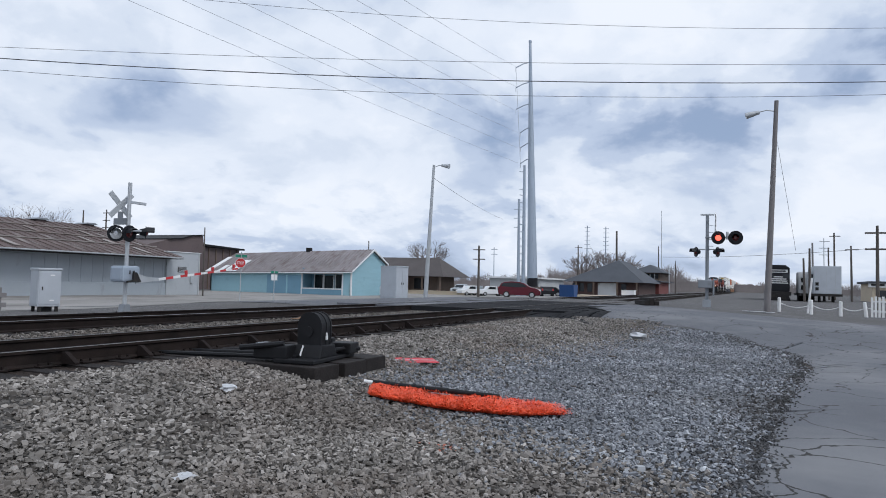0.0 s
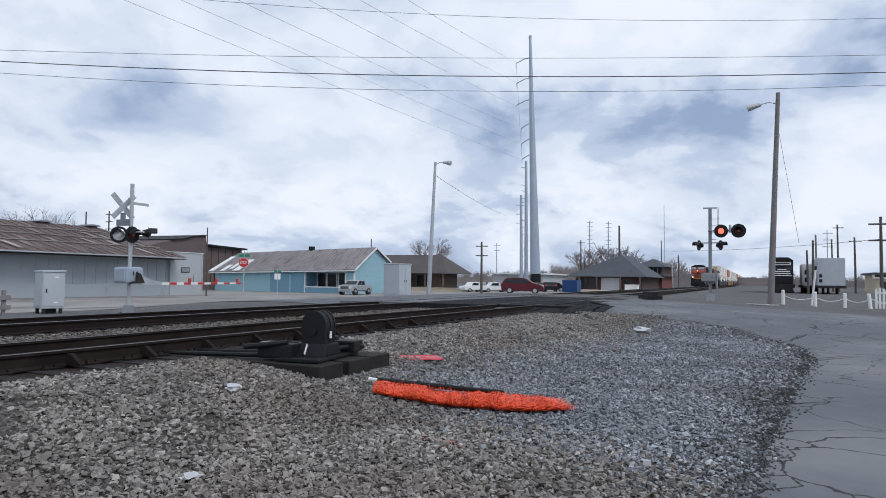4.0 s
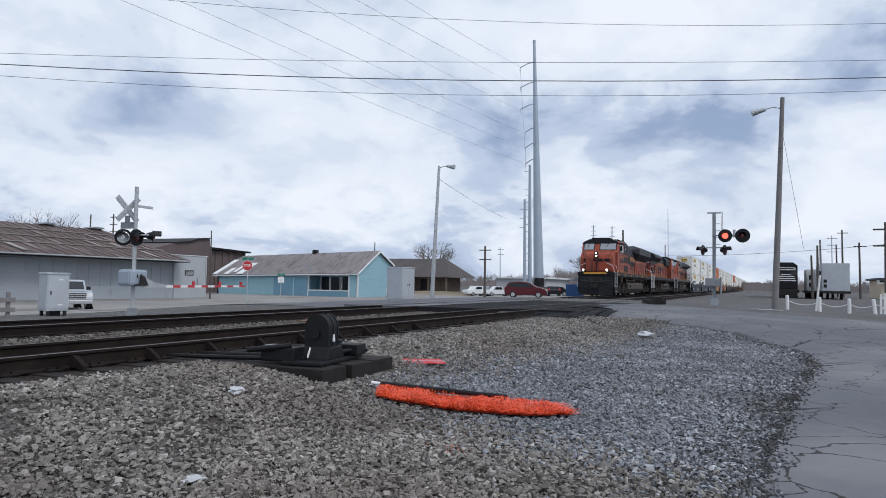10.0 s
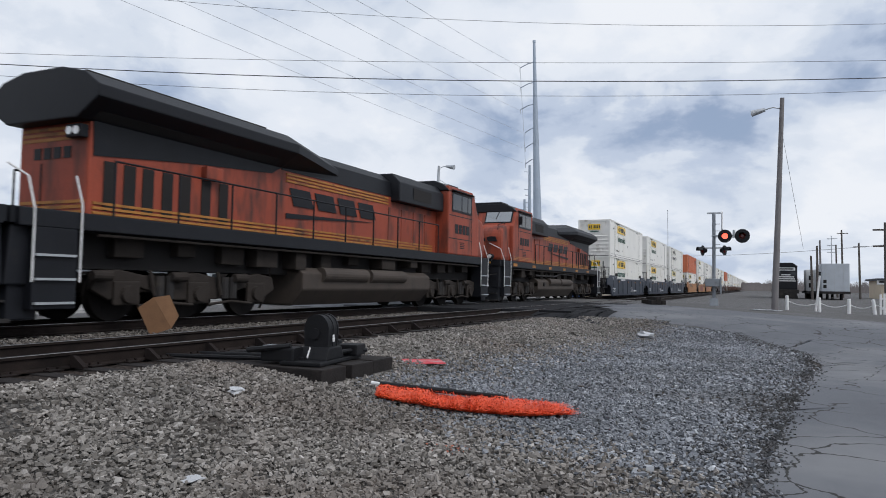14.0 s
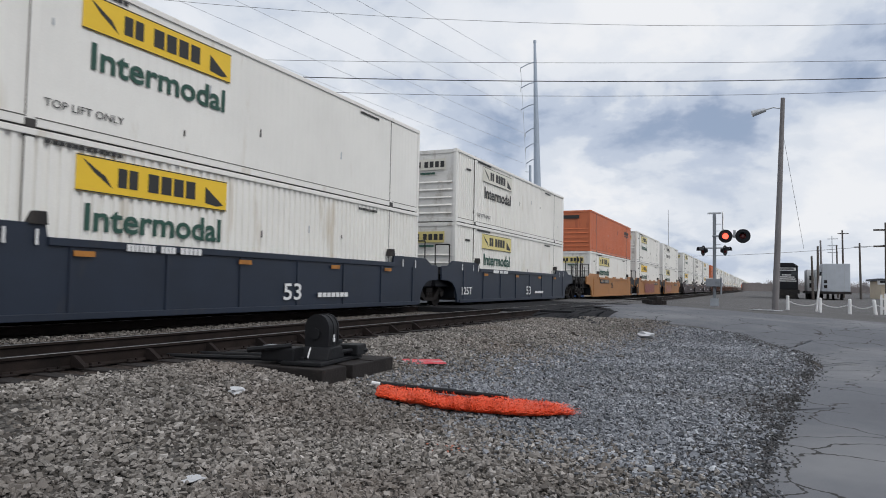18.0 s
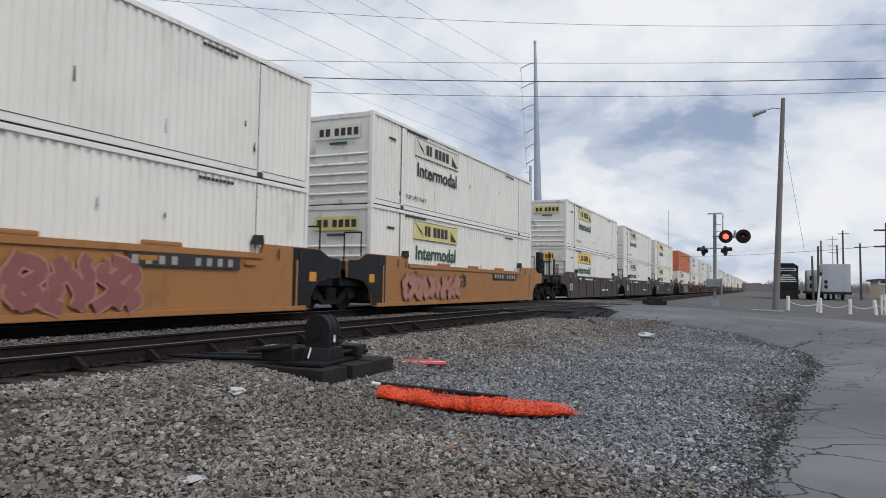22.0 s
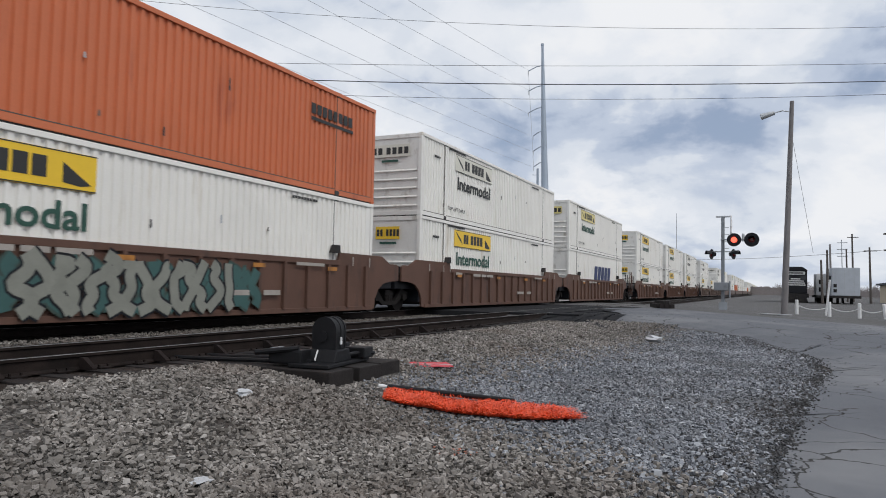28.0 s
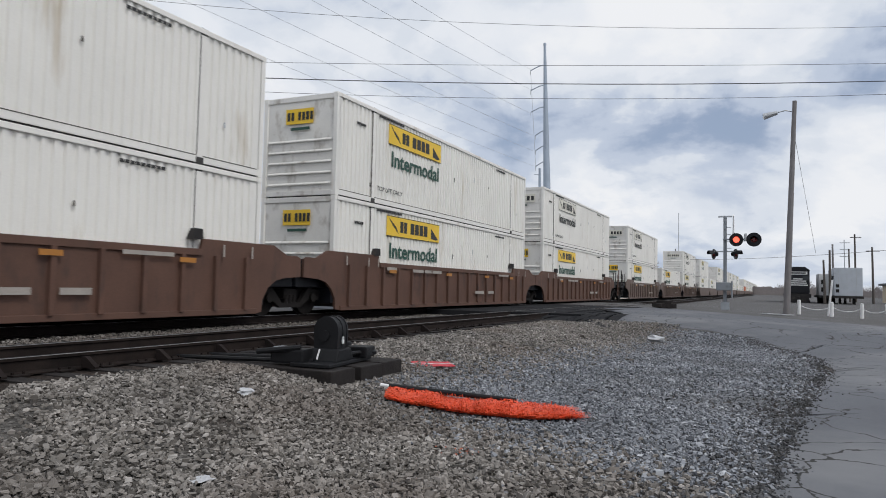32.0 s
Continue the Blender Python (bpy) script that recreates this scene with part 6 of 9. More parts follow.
def pickup():
    """The silver four-door pickup that drives across the lot; it faces +x in its own space."""
    ob = thing("pickup_truck", "silver four-door pickup truck driving across the lot", "pickup truck")
    lower = [(-2.95, 0.6), (-2.97, 1.22), (-1.15, 1.24), (1.1, 1.26), (2.3, 1.27), (2.7, 1.2), (2.88, 1.05), (2.92, 0.66), (2.8, 0.5), (-2.6, 0.5)]
    part("body", prism(lower, -0.98, 0.98, "y", bev=0.06), "silver_car", ob)
    part("bonnet", prism([(1.05, 1.24), (1.2, 1.33), (2.2, 1.32), (2.66, 1.24)], -0.72, 0.72, "y", bev=0.03), "silver_car", ob)
    cab = [(-1.2, 1.22), (-1.05, 1.87), (-0.75, 1.95), (0.45, 1.94), (0.7, 1.88), (1.35, 1.26)]
    part("cab", prism(cab, -0.88, 0.88, "y", bev=0.05), "silver_car", ob)
    for a, b, c, d in ((-0.98, -0.86, -0.2, -0.2), (-0.1, -0.1, 0.56, 1.04)):
        part("side_window", prism([(a, 1.3), (b, 1.82), (c, 1.82), (d, 1.3)], -0.892, 0.892, "y"), "glass", ob)
    part("windscreen", prism([(0.76, 1.82), (1.3, 1.3), (1.34, 1.32), (0.8, 1.84)], -0.76, 0.76, "y"), "glass", ob)
    part("rear_window", prism([(-1.2, 1.35), (-1.09, 1.8), (-1.06, 1.8), (-1.17, 1.35)], -0.7, 0.7, "y"), "glass", ob)
    part("bed_floor", box(-2.85, -1.25, -0.85, 0.85, 1.0, 1.246), "dark", ob)
    part("door_seam", box(-0.17, -0.15, -0.984, 0.984, 0.6, 1.26), "dark", ob)
    part("door_seam", box(0.98, 1.0, -0.984, 0.984, 0.6, 1.24), "dark", ob)
    part("door_seam", box(-1.14, -1.12, -0.984, 0.984, 0.6, 1.26), "dark", ob)
    part("sill_trim", box(-1.3, 1.35, -0.986, 0.986, 0.5, 0.6, 0.01), "black", ob)
    for x in (-0.45, 0.65):
        part("door_handle", box(x, x + 0.2, -1.0, 1.0, 1.08, 1.12, 0.01), "alloy", ob)
    gr = part("grille", box(2.84, 2.95, -0.58, 0.58, 0.72, 1.14, 0.03), "dark", ob, "dark grille with bright bars")
    for z in (0.72, 0.85, 0.98, 1.1):
        part("grille_bar", box(2.93, 2.98, -0.6, 0.6, z, z + 0.05, 0.01), "alloy", gr)
    part("front_bumper", box(2.8, 3.02, -0.96, 0.96, 0.42, 0.66, 0.04), "alloy", ob)
    part("rear_bumper", box(-3.08, -2.9, -0.94, 0.94, 0.45, 0.64, 0.04), "alloy", ob)
    for sy in (-1, 1):
        part("headlamp", box(2.72, 2.93, sy * 0.78 - 0.17, sy * 0.78 + 0.17, 0.82, 1.14, 0.03), "lens", ob)
        part("tail_lamp", box(-2.97, -2.88, sy * 0.86 - 0.1, sy * 0.86 + 0.1, 0.75, 1.1, 0.02), "red_paint", ob)
        part("mirror", box(0.95, 1.1, sy * 1.06 - 0.12, sy * 1.06 + 0.12, 1.3, 1.52, 0.03), "dark", ob)
        part("running_board", box(-1.0, 1.1, sy * 0.95 - 0.06, sy * 0.95 + 0.06, 0.36, 0.44, 0.02), "alloy", ob)
        for x in (-1.85, 1.85):
            part("wheel_arch", rod((x, sy * 0.93, 0.45), (x, sy * 0.995, 0.48), 0.54, None, 24), "dark", ob)
            wheel(ob, x, sy * 0.9, 0.44, 0.28, "alloy")
    return ob


def stop_sign():
    ob = thing("stop_sign", "red stop sign under green street name blades", "sign", at=pose(41.0, 35.1, gz(41, 35.1)))
    part("post", rod((0, 0, 0), (0, 0, 3.75), 0.035, None, 8), "galv", ob)
    a = math.radians(-40)
    s = part("sign_plate", rod((0.0, 0, 0), (0.02, 0, 0), 0.36, None, 8), "red_paint", ob, "red octagonal plate")
    s.matrix_basis = pose(-0.06, 0, 2.98, 22.5, 0, 40)
    r = part("sign_border", rod((0.021, 0, 0), (0.024, 0, 0), 0.385, None, 8), "white_paint", ob)
    r.matrix_basis = pose(-0.06, 0, 2.98, 22.5, 0, 40)
    w = word("sign_word", "STOP", -0.25, -0.02, -0.11, 0.5, 0.22, "white_ink", ob, 0)
    w.matrix_basis = pose(-0.075, 0.0, 2.98, 0, 0, -50) @ Matrix.Translation((-0.25, 0.0, -0.11))
    for z, t in ((3.5, 40), (3.72, 130)):
        b = part("street_blade", box(-0.42, 0.42, -0.012, 0.012, -0.1, 0.1), "green_paint", ob, "green blade with a plain pale bar")
        b.matrix_basis = pose(0, 0, z, 0, 0, t - 90)
    sm = thing("small_sign", "small white sign under a green blade on a thin post", "sign", at=pose(47.3, 36.9, gz(47.3, 36.9)))
    part("post", rod((0, 0, 0), (0, 0, 2.6), 0.03, None, 8), "galv", sm)
    p = part("plate", box(-0.25, 0.25, -0.01, 0.01, 1.8, 2.3, 0.02), "white_paint", sm)
    p.matrix_basis = pose(0, 0, 0, 0, 0, -50)
    p = part("blade", box(-0.3, 0.3, -0.01, 0.01, 2.42, 2.58), "green_paint", sm)
    p.matrix_basis = pose(0, 0, 0, 0, 0, -50)


def chain_posts():
    ys = (-1.15, -2.62, -3.93, -5.04, -6.6)
    for y, lean in zip(ys, (0, 0, 0, 6, 0)):
        ob = thing("bollard", "short white-painted wooden post with a sagging rope", "bollard", "white posts", at=pose(40.0, y, gz(40, y), -lean))
        part("post", rod((0, 0, -0.05), (0, 0, 0.72), 0.085, 0.08, 12), "white_paint", ob)
        part("post_cap", rod((0, 0, 0.72), (0, 0, 0.75), 0.085, 0.05, 12), "white_paint", ob)
    for a, b in zip(ys, ys[1:]):
        cable("post_rope", ((40, a, gz(40, a) + 0.5), (40, b, gz(40, b) + 0.5)), 0.018, "white_paint", "sagging white rope between posts", 0.2, "post ropes")
    ob = thing("leaning_stake", "white stake with a dark top leaning behind the posts", "stake", at=pose(41.5, -2.55, gz(41.5, -2.55), 6))
    part("stake", rod((0, 0, 0), (0, 0, 1.9), 0.05, None, 8), "white_paint", ob)
    part("stake_top", rod((0, 0, 1.9), (0, 0, 2.1), 0.052, None, 8), "black", ob)
    f = thing("picket_fence", "short run of worn white picket fence", "fence", at=pose(40.5, -5.3, gz(40.5, -5.3)))
    for i in range(14):
        part("picket", box(-0.02, 0.02, -0.1 - i * 0.16, -i * 0.16, 0, 1.0 + 0.05 * (i % 2), 0.005), "white_paint", f)
    for z in (0.25, 0.75):
        part("rail", box(0.02, 0.06, -2.3, 0.0, z, z + 0.08), "white_paint", f)


def yard():
    """What stands in the yard beyond the posts: a black locomotive seen end-on, a boxed load on a flat wagon, low buildings."""
    ob = thing("yard_locomotive", "black diesel locomotive standing in the yard, end-on", "locomotive", at=pose(100, -2.75, -0.45))
    part("body", box(0, 16, -1.35, 1.35, 1.3, 4.4, 0.12), "black", ob)
    part("cab_roof", prism([(-1.4, 4.3), (1.4, 4.3), (0.8, 4.75), (-0.8, 4.75)], -0.2, 3.5, "x"), "black", ob)
    part("frame", box(-0.8, 16.5, -1.5, 1.5, 0.8, 1.3, 0.05), "under", ob)
    for i in range(4):
        part("white_stripe", box(-0.02, 0, -1.15 + 0.1 * i, 1.15 - 0.1 * (i % 2), 2.35 + 0.26 * i, 2.47 + 0.26 * i), "white_paint", ob)
    part("number_board", box(-0.04, 0, -1.1, 1.1, 3.75, 4.15, 0.01), "white_paint", ob)
    part("board_bar", box(-0.06, -0.04, -0.9, 0.9, 3.87, 4.03), "ink", ob)
    for sy in (-0.9, 0.9):
        part("window", box(-0.03, 0, sy - 0.35, sy + 0.35, 3.1, 3.6), "glass", ob)
    part("coupler", box(-1.5, -0.7, -0.2, 0.2, 0.6, 1.0, 0.05), "under", ob)
    part("plough", prism([(-1.4, 0.15), (1.4, 0.15), (1.2, 0.9), (-1.2, 0.9)], -0.9, -0.7, "x"), "under", ob)
    for x in (1.5, 3.8, 12, 14):
        for sy in (-0.75, 0.75):
            part("wheel", rod((x, sy - 0.06, 0.5), (x, sy + 0.06, 0.5), 0.5, None, 16), "under", ob)
    w = thing("flat_wagon", "dark flat wagon in the yard", "wagon", at=pose(96, -8.05, -0.45))
    part("deck", box(0, 16, -1.6, 2.9, 0.85, 1.15, 0.03), "under", w)
    for x in (1.2, 3.0, 13, 14.8):
        for sy in (-0.75, 0.75):
            part("wheel", rod((x, sy - 0.06, 0.45), (x, sy + 0.06, 0.45), 0.45, None, 16), "under", w)
    b = thing("crate_load", "pale grey boxed load on the flat wagon", "box", at=pose(96.2, -8.05, 0.7))
    part("shell", box(0, 10, -1.5, 1.5, 0.005, 3.4, 0.05), "alu", b)
    for y in (-0.9, 0.1, 1.0):
        part("panel_seam", box(-0.02, 0, y, y + 0.05, 0.1, 3.2), "galv", b)
    for z in (0.4, 1.0):
        part("vent", box(-0.03, 0, 0.95, 1.3, z, z + 0.4), "dark", b)
    c = thing("container_crate", "white boxed load with dark windows in the yard", "box", at=pose(104, -6.3, -0.45))
    part("shell", box(0, 6, -1.0, 1.0, 0.9, 4.0, 0.05), "white_paint", c)
    for z in (1.6, 2.6):
        part("window", box(-0.03, 0, 0.2, 0.7, z, z + 0.6), "dark", c)
    part("skid", box(0, 6, -0.9, 0.9, 0, 0.9), "under", c)
    t = thing("tan_building", "low tan building with dark openings beyond the yard", "building", at=pose(118, -22, -0.5))
    part("wall", box(0, 12, -14, 6.4, 0, 2.9), "tan_wall", t)
    part("roof", box(-0.5, 12.5, -14.5, 6.9, 2.9, 3.2), "slate_roof", t)
    for y in (4.2, 1.4, -1.4):
        part("window", box(-0.04, 0, y, y + 1.5, 0.7, 1.9), "glass", t)
    part("sign_board", box(-0.3, -0.1, 4.6, 6.9, 2.3, 3.1, 0.02), "white_paint", t)
    part("sign_bar", box(-0.32, -0.3, 4.9, 6.6, 2.55, 2.85), "ink", t)
    # a dark stack of crossing timbers by the road
    s = thing("timber_stack", "stack of dark crossing timbers beside the track", "timber", at=pose(36.2, 5.0, gz(36.2, 5.0) + 0.03, 0, 0, 20))
    for i in range(3):
        part("timber", box(-1.2, 1.2, -0.35 + i * 0.24, -0.13 + i * 0.24, 0, 0.2 + 0.16 * (i % 2), 0.012), "tie", s)


def branch(bm, p, d, length, r, depth, rng):
    q = p + d * length
    rod(p, q, r, r * 0.65, 5, bm, False)
    if depth == 0:
        return
    for _ in range(3 if depth > 1 else 4):
        nd = (d + Vector((rng.uniform(-0.9, 0.9), rng.uniform(-0.9, 0.9), rng.uniform(-0.25, 0.55)))).normalized()
        branch(bm, p.lerp(q, rng.uniform(0.55, 1.0)), nd, length * rng.uniform(0.55, 0.8), r * 0.55, depth - 1, rng)


def bare_trees():
    for i, (x, y, h, r) in enumerate(((176, 84.5, 15.5, 0.5), (170, 36, 9, 0.3), (176, 39, 8, 0.3), (160, 29, 8, 0.28), (166, 26, 9, 0.3), (63, 90, 12.6, 0.22), (67.5, 90, 11.6, 0.2), (166, 33, 12, 0.4), (172, 30, 11.5, 0.4), (158, 36.5, 11, 0.36), (182, 33, 9, 0.3), (190, 42, 9, 0.3))):
        rng = random.Random(20 + i)
        ob = thing("bare_tree", "leafless tree with many fine twigs", "tree", "bare trees", at=pose(x, y, gz(x, y), 0, 0, rng.uniform(0, 360)))
        part("trunk", rod((0, 0, 0), (0, 0, h * 0.36), r, r * 0.75, 10), "bark", ob)
        bm = bmesh.new()
        for k in range(6):
            d = Vector((math.cos(k * 1.05) * 0.75, math.sin(k * 1.05) * 0.75, rng.uniform(0.6, 1.2))).normalized()
            branch(bm, Vector((0, 0, h * rng.uniform(0.28, 0.36))), d, h * 0.26, r * 0.5, 4, rng)
        part("crown", bm, "far_bark" if x > 150 else "bark", ob)


def far_woods():
    """Low hazy line of bare winter woods on the horizon, in small clumps of twigs."""
    rng = np.random.RandomState(8)
    V, Fc = [], []
    for i in range(620):
        a = rng.uniform(-0.22, 1.3)
        d = rng.uniform(230, 420)
        tall = d / 400 * (7.0 + 2.2 * math.sin(a * 7.0 + 1) + 1.6 * math.sin(a * 23) + (5.0 if 0.10 < a < 0.27 else 0) + rng.uniform(-2, 2))
        x, y = d * math.cos(a), d * math.sin(a)
        if abs(y - 12) < 14 or tall < 2:
            continue
        cx, cy, wide = -math.sin(a), math.cos(a), tall * rng.uniform(0.28, 0.5)
        for k in range(70):
            # twigs fan out from the middle of the crown
            t = rng.uniform(-1.35, 1.35)
            r0, r1 = rng.uniform(0.05, 0.7), rng.uniform(0.75, 1.05)
            p0 = (math.sin(t) * wide * r0, tall * (0.3 + 0.66 * r0 * math.cos(t * 0.8)))
            p1 = (math.sin(t + rng.uniform(-0.25, 0.25)) * wide * r1, tall * (0.3 + 0.7 * r1 * math.cos(t * 0.8)))
            w, n = rng.uniform(0.03, 0.09) * tall / 9, len(V)
            V += [(x + cx * (p0[0] - w), y + cy * (p0[0] - w), p0[1] - 1), (x + cx * (p0[0] + w), y + cy * (p0[0] + w), p0[1] - 1), (x + cx * p1[0], y + cy * p1[0], p1[1] - 1)]
            Fc += [(n, n + 1, n + 2)]
        w, n = 0.02 * tall, len(V)
        V += [(x - cx * w, y - cy * w, -1), (x + cx * w, y + cy * w, -1), (x, y, tall * 0.8 - 1)]
        Fc += [(n, n + 1, n + 2)]
    # the dense lower growth
    for i in range(2600):
        a = rng.uniform(-0.22, 1.3)
        d = rng.uniform(425, 440)
        x, y, w, h = d * math.cos(a), d * math.sin(a), rng.uniform(2, 4), (3.0 + 1.4 * math.sin(a * 7 + 1) + 0.8 * math.sin(a * 23)) * rng.uniform(0.6, 1.1)
        k, cx, cy = len(V), -math.sin(a), math.cos(a)
        V += [(x + cx * w * u, y + cy * w * u, z) for u, z in ((-1, -1), (1, -1), (0.9, h * 0.6), (0.45, h * 0.95), (-0.1, h * 0.85), (-0.6, h), (-0.95, h * 0.5))]
        Fc += [tuple(range(k, k + 7))]
    me = bpy.data.meshes.new("far_woods")
    me.from_pydata(V, [], Fc)
    tagged(part("far_woods", me, "far_wood"), "hazy line of bare winter woods on the horizon", "woods", kind="stuff")


def road_litter():
    """Flattened paper at the far edge of the road."""
    for i, (x, y, w, a) in enumerate(((35.2, -0.05, 0.4, 100), (35.4, -0.5, 0.3, 70), (35.0, 0.3, 0.2, 60))):
        p = tagged(part("paper_litter", box(-w, w, -0.16, 0.16, 0, 0.03, 0.01), "litter"), "flattened white paper at the road edge", "litter", "road litter")
        p.matrix_basis = pose(x, y, gz(x, y) + 0.035, 0, 0, a)


switch_stand()
safety_net()
red_flag()
small_litter()
GATE_ARM = gate_signal()
far_signal()
relay_cabinet()
relay_house()
street_lamp_near()
street_lamp_far()
tower()
overhead_wires()
utility_poles()
warehouse()
annex_roofs()
blue_house()
brown_building()
depot()
vehicles()
PICKUP = pickup()
stop_sign()
chain_posts()
yard()
bare_trees()
far_woods()
road_litter()


# ---- the train: in its vehicles' own space x runs back along the train, y = 0 is the track's middle, z = 0 the rail ----
TRACK_Y, BOX_L, BOX_W, BOX_H = 12.24, 16.154, 1.295, 2.896


def corrugated_side(y, out, press=0.045):
    """A container's side wall with upright trapezoid corrugations."""
    xs, ds = [0.16], [0.0]
    x = 0.16
    while x + 0.22 < BOX_L - 0.16:
        xs += [x + 0.09, x + 0.115, x + 0.195, x + 0.22]
        ds += [0.0, press, press, 0.0]
        x += 0.22
    xs.append(BOX_L - 0.16)
    ds.append(0.0)
    z0, z1 = 0.15, BOX_H - 0.1
    V, Fc = [], []
    for px_, d in zip(xs, ds):
        V += [(px_, y - out * (0.012 + d), z0), (px_, y - out * (0.012 + d), z1)]
    for i in range(len(xs) - 1):
        q = (2 * i, 2 * i + 2, 2 * i + 3, 2 * i + 1)
        Fc.append(q if out < 0 else q[::-1])
    me = bpy.data.meshes.new("side_wall")
    me.from_pydata(V, [], Fc)
    me.update()
    return me


def plain_letters(parent, x, y, z, w, h, n, material, slant=0.0, name="logo_block", turn=0.0):
    """Plain blocks in place of a company's name."""
    if name != "logo_block":
        bm = bmesh.new()
        for i in range(n):
            a, b = x + w * i / n, x + w * (i + 0.8) / n
            prism([(a, z), (b, z), (b + slant, z + h), (a + slant, z + h)], y - 0.006, y, "y", bm)
        return tagged(part(name, bm, material, parent), kind="stuff")
    for i in range(n):
        a, b = x + w * i / n, x + w * (i + 0.8) / n
        part(name, prism([(a, z), (b, z), (b + slant, z + h), (a + slant, z + h)], y - 0.006, y, "y"), material, parent)


def end_ribs(parent, x, face, material, n=5):
    """Thin pressed lips across a container's end wall."""
    for i in range(n):
        z = 0.32 + i * 0.31
        bm = prism([(0, 0), (0.045 * face, 0.0), (0.045 * face, 0.025), (0, 0.07)], -1.1, 1.1, "y")
        ob = part("end_rib", bm, material, parent)
        ob.matrix_basis = pose(x, 0, z)


def container(paint, end_paint, style, label, simple=False, press=0.045):
    ob = thing("container", label, "container", "containers on the train")
    near, far = corrugated_side(-BOX_W, -1, press), corrugated_side(BOX_W, 1, press)
    part("side_wall", near, paint, ob)
    if not simple:
        part("side_wall", far, paint, ob)
    else:
        part("side_wall", box(0.1, BOX_L - 0.1, BOX_W - 0.05, BOX_W - 0.02, 0.1, BOX_H - 0.1), paint, ob)
    part("roof", box(0.03, BOX_L - 0.03, -BOX_W + 0.04, BOX_W - 0.04, BOX_H - 0.08, BOX_H - 0.02), paint, ob)
    part("floor", box(0.03, BOX_L - 0.03, -BOX_W + 0.05, BOX_W - 0.05, 0.05, 0.14), "seam", ob)
    end = part("front_wall", box(0.04, 0.08, -BOX_W + 0.08, BOX_W - 0.08, 0.1, BOX_H - 0.08), end_paint, ob)
    end_ribs(end, 0.04, -1, end_paint, 3 if simple else 5)
    back = part("rear_doors", box(BOX_L - 0.08, BOX_L - 0.04, -BOX_W + 0.08, BOX_W - 0.08, 0.1, BOX_H - 0.08), end_paint, ob)
    if not simple:
        for y in (-0.9, -0.35, 0.35, 0.9):
            part("lock_rod", rod((BOX_L - 0.02, y, 0.15), (BOX_L - 0.02, y, BOX_H - 0.15), 0.02, None, 6), "galv", back)
    for x in (0, BOX_L - 0.14):
        for y in (-BOX_W, BOX_W - 0.14):
            part("corner_post", box(x, x + 0.14, y, y + 0.14, 0.02, BOX_H - 0.02, 0.02), paint, ob)
    for sy in (-1, 1):
        y = sy * BOX_W
        part("top_rail", box(0.1, BOX_L - 0.1, y - 0.02 if sy < 0 else y - 0.06, y + 0.06 if sy < 0 else y + 0.0, BOX_H - 0.11, BOX_H - 0.0, 0.012), paint, ob)
        part("bottom_rail", box(0.1, BOX_L - 0.1, y + 0.004 if sy < 0 else y - 0.06, y + 0.06 if sy < 0 else y - 0.004, 0.028, 0.17, 0.012), paint, ob)
    # dark strip that paints edge shading along the upper edge of the bottom rail
    part("rail_grime", box(0.2, BOX_L - 0.2, -BOX_W + 0.0005, -BOX_W + 0.02, 0.17, 0.188), "seam", ob)
    # narrow near-black filler that paints the shadow gap under the rail
    part("rail_gap", box(0.2, BOX_L - 0.2, -BOX_W + 0.02, BOX_W - 0.02, 0.0, 0.03), "dark", ob)
    part("end_sill", box(0.012, 0.1, -BOX_W + 0.12, BOX_W - 0.12, 0.015, 0.16, 0.01), end_paint, ob)
    part("end_header", box(0.012, 0.1, -BOX_W + 0.12, BOX_W - 0.12, BOX_H - 0.16, BOX_H - 0.01, 0.01), end_paint, ob)
    if not simple:
        for x in (1.9, BOX_L - 2.06):
            part("lift_post", box(x, x + 0.16, -BOX_W - 0.004, -BOX_W + 0.05, 0.12, BOX_H - 0.08, 0.008), paint, ob)
            part("post_seam", box(x - 0.016, x, -BOX_W - 0.002, -BOX_W + 0.02, 0.2, BOX_H - 0.12), "seam", ob)
            for z in (-0.002, BOX_H - 0.14):
                part("corner_casting", box(x - 0.02, x + 0.18, -BOX_W - 0.012, -BOX_W + 0.12, z, z + 0.15, 0.012), "casting", ob)
        rng = random.Random(len(label) + len(style))
        for i in range(5):
            sx, sz, sl = rng.uniform(1.0, BOX_L - 1.0), rng.uniform(0.4, 1.9), rng.uniform(0.1, 0.32)
            part("scuff", prism([(sx, sz), (sx + 0.05, sz + 0.01), (sx + 0.04, sz + sl), (sx + 0.01, sz + sl * 0.9)], -BOX_W - 0.003, -BOX_W + 0.01, "y"), rng.choice(("seam", "casting", "galv")), ob)
        for x in (-0.004, BOX_L - 0.15):
            for y in (-BOX_W - 0.004, BOX_W - 0.15):
                for z in (-0.004, BOX_H - 0.125):
                    part("corner_casting", box(x, x + 0.155, y, y + 0.155, z, z + 0.13, 0.01), paint, ob)
    y = -BOX_W - 0.004
    if style in ("yellow", "pale", "grey"):
        film = {"yellow": "banner", "pale": "banner_pale", "grey": "banner_grey"}[style]
        ban = part("banner", box(2.84, 6.6, y - 0.004, y, 1.98, 2.64), film, ob, "yellow banner with dark blocks" if style == "yellow" else "faded banner with dark blocks")
        for za in (1.985, 2.615):
            part("banner_edge", box(2.84, 6.6, y - 0.008, y - 0.004, za, za + 0.02), "ink", ban)
        plain_letters(ban, 3.72, y - 0.004, 2.14, 0.5, 0.36, 2, "ink")
        plain_letters(ban, 4.42, y - 0.004, 2.14, 1.3, 0.36, 4, "ink")
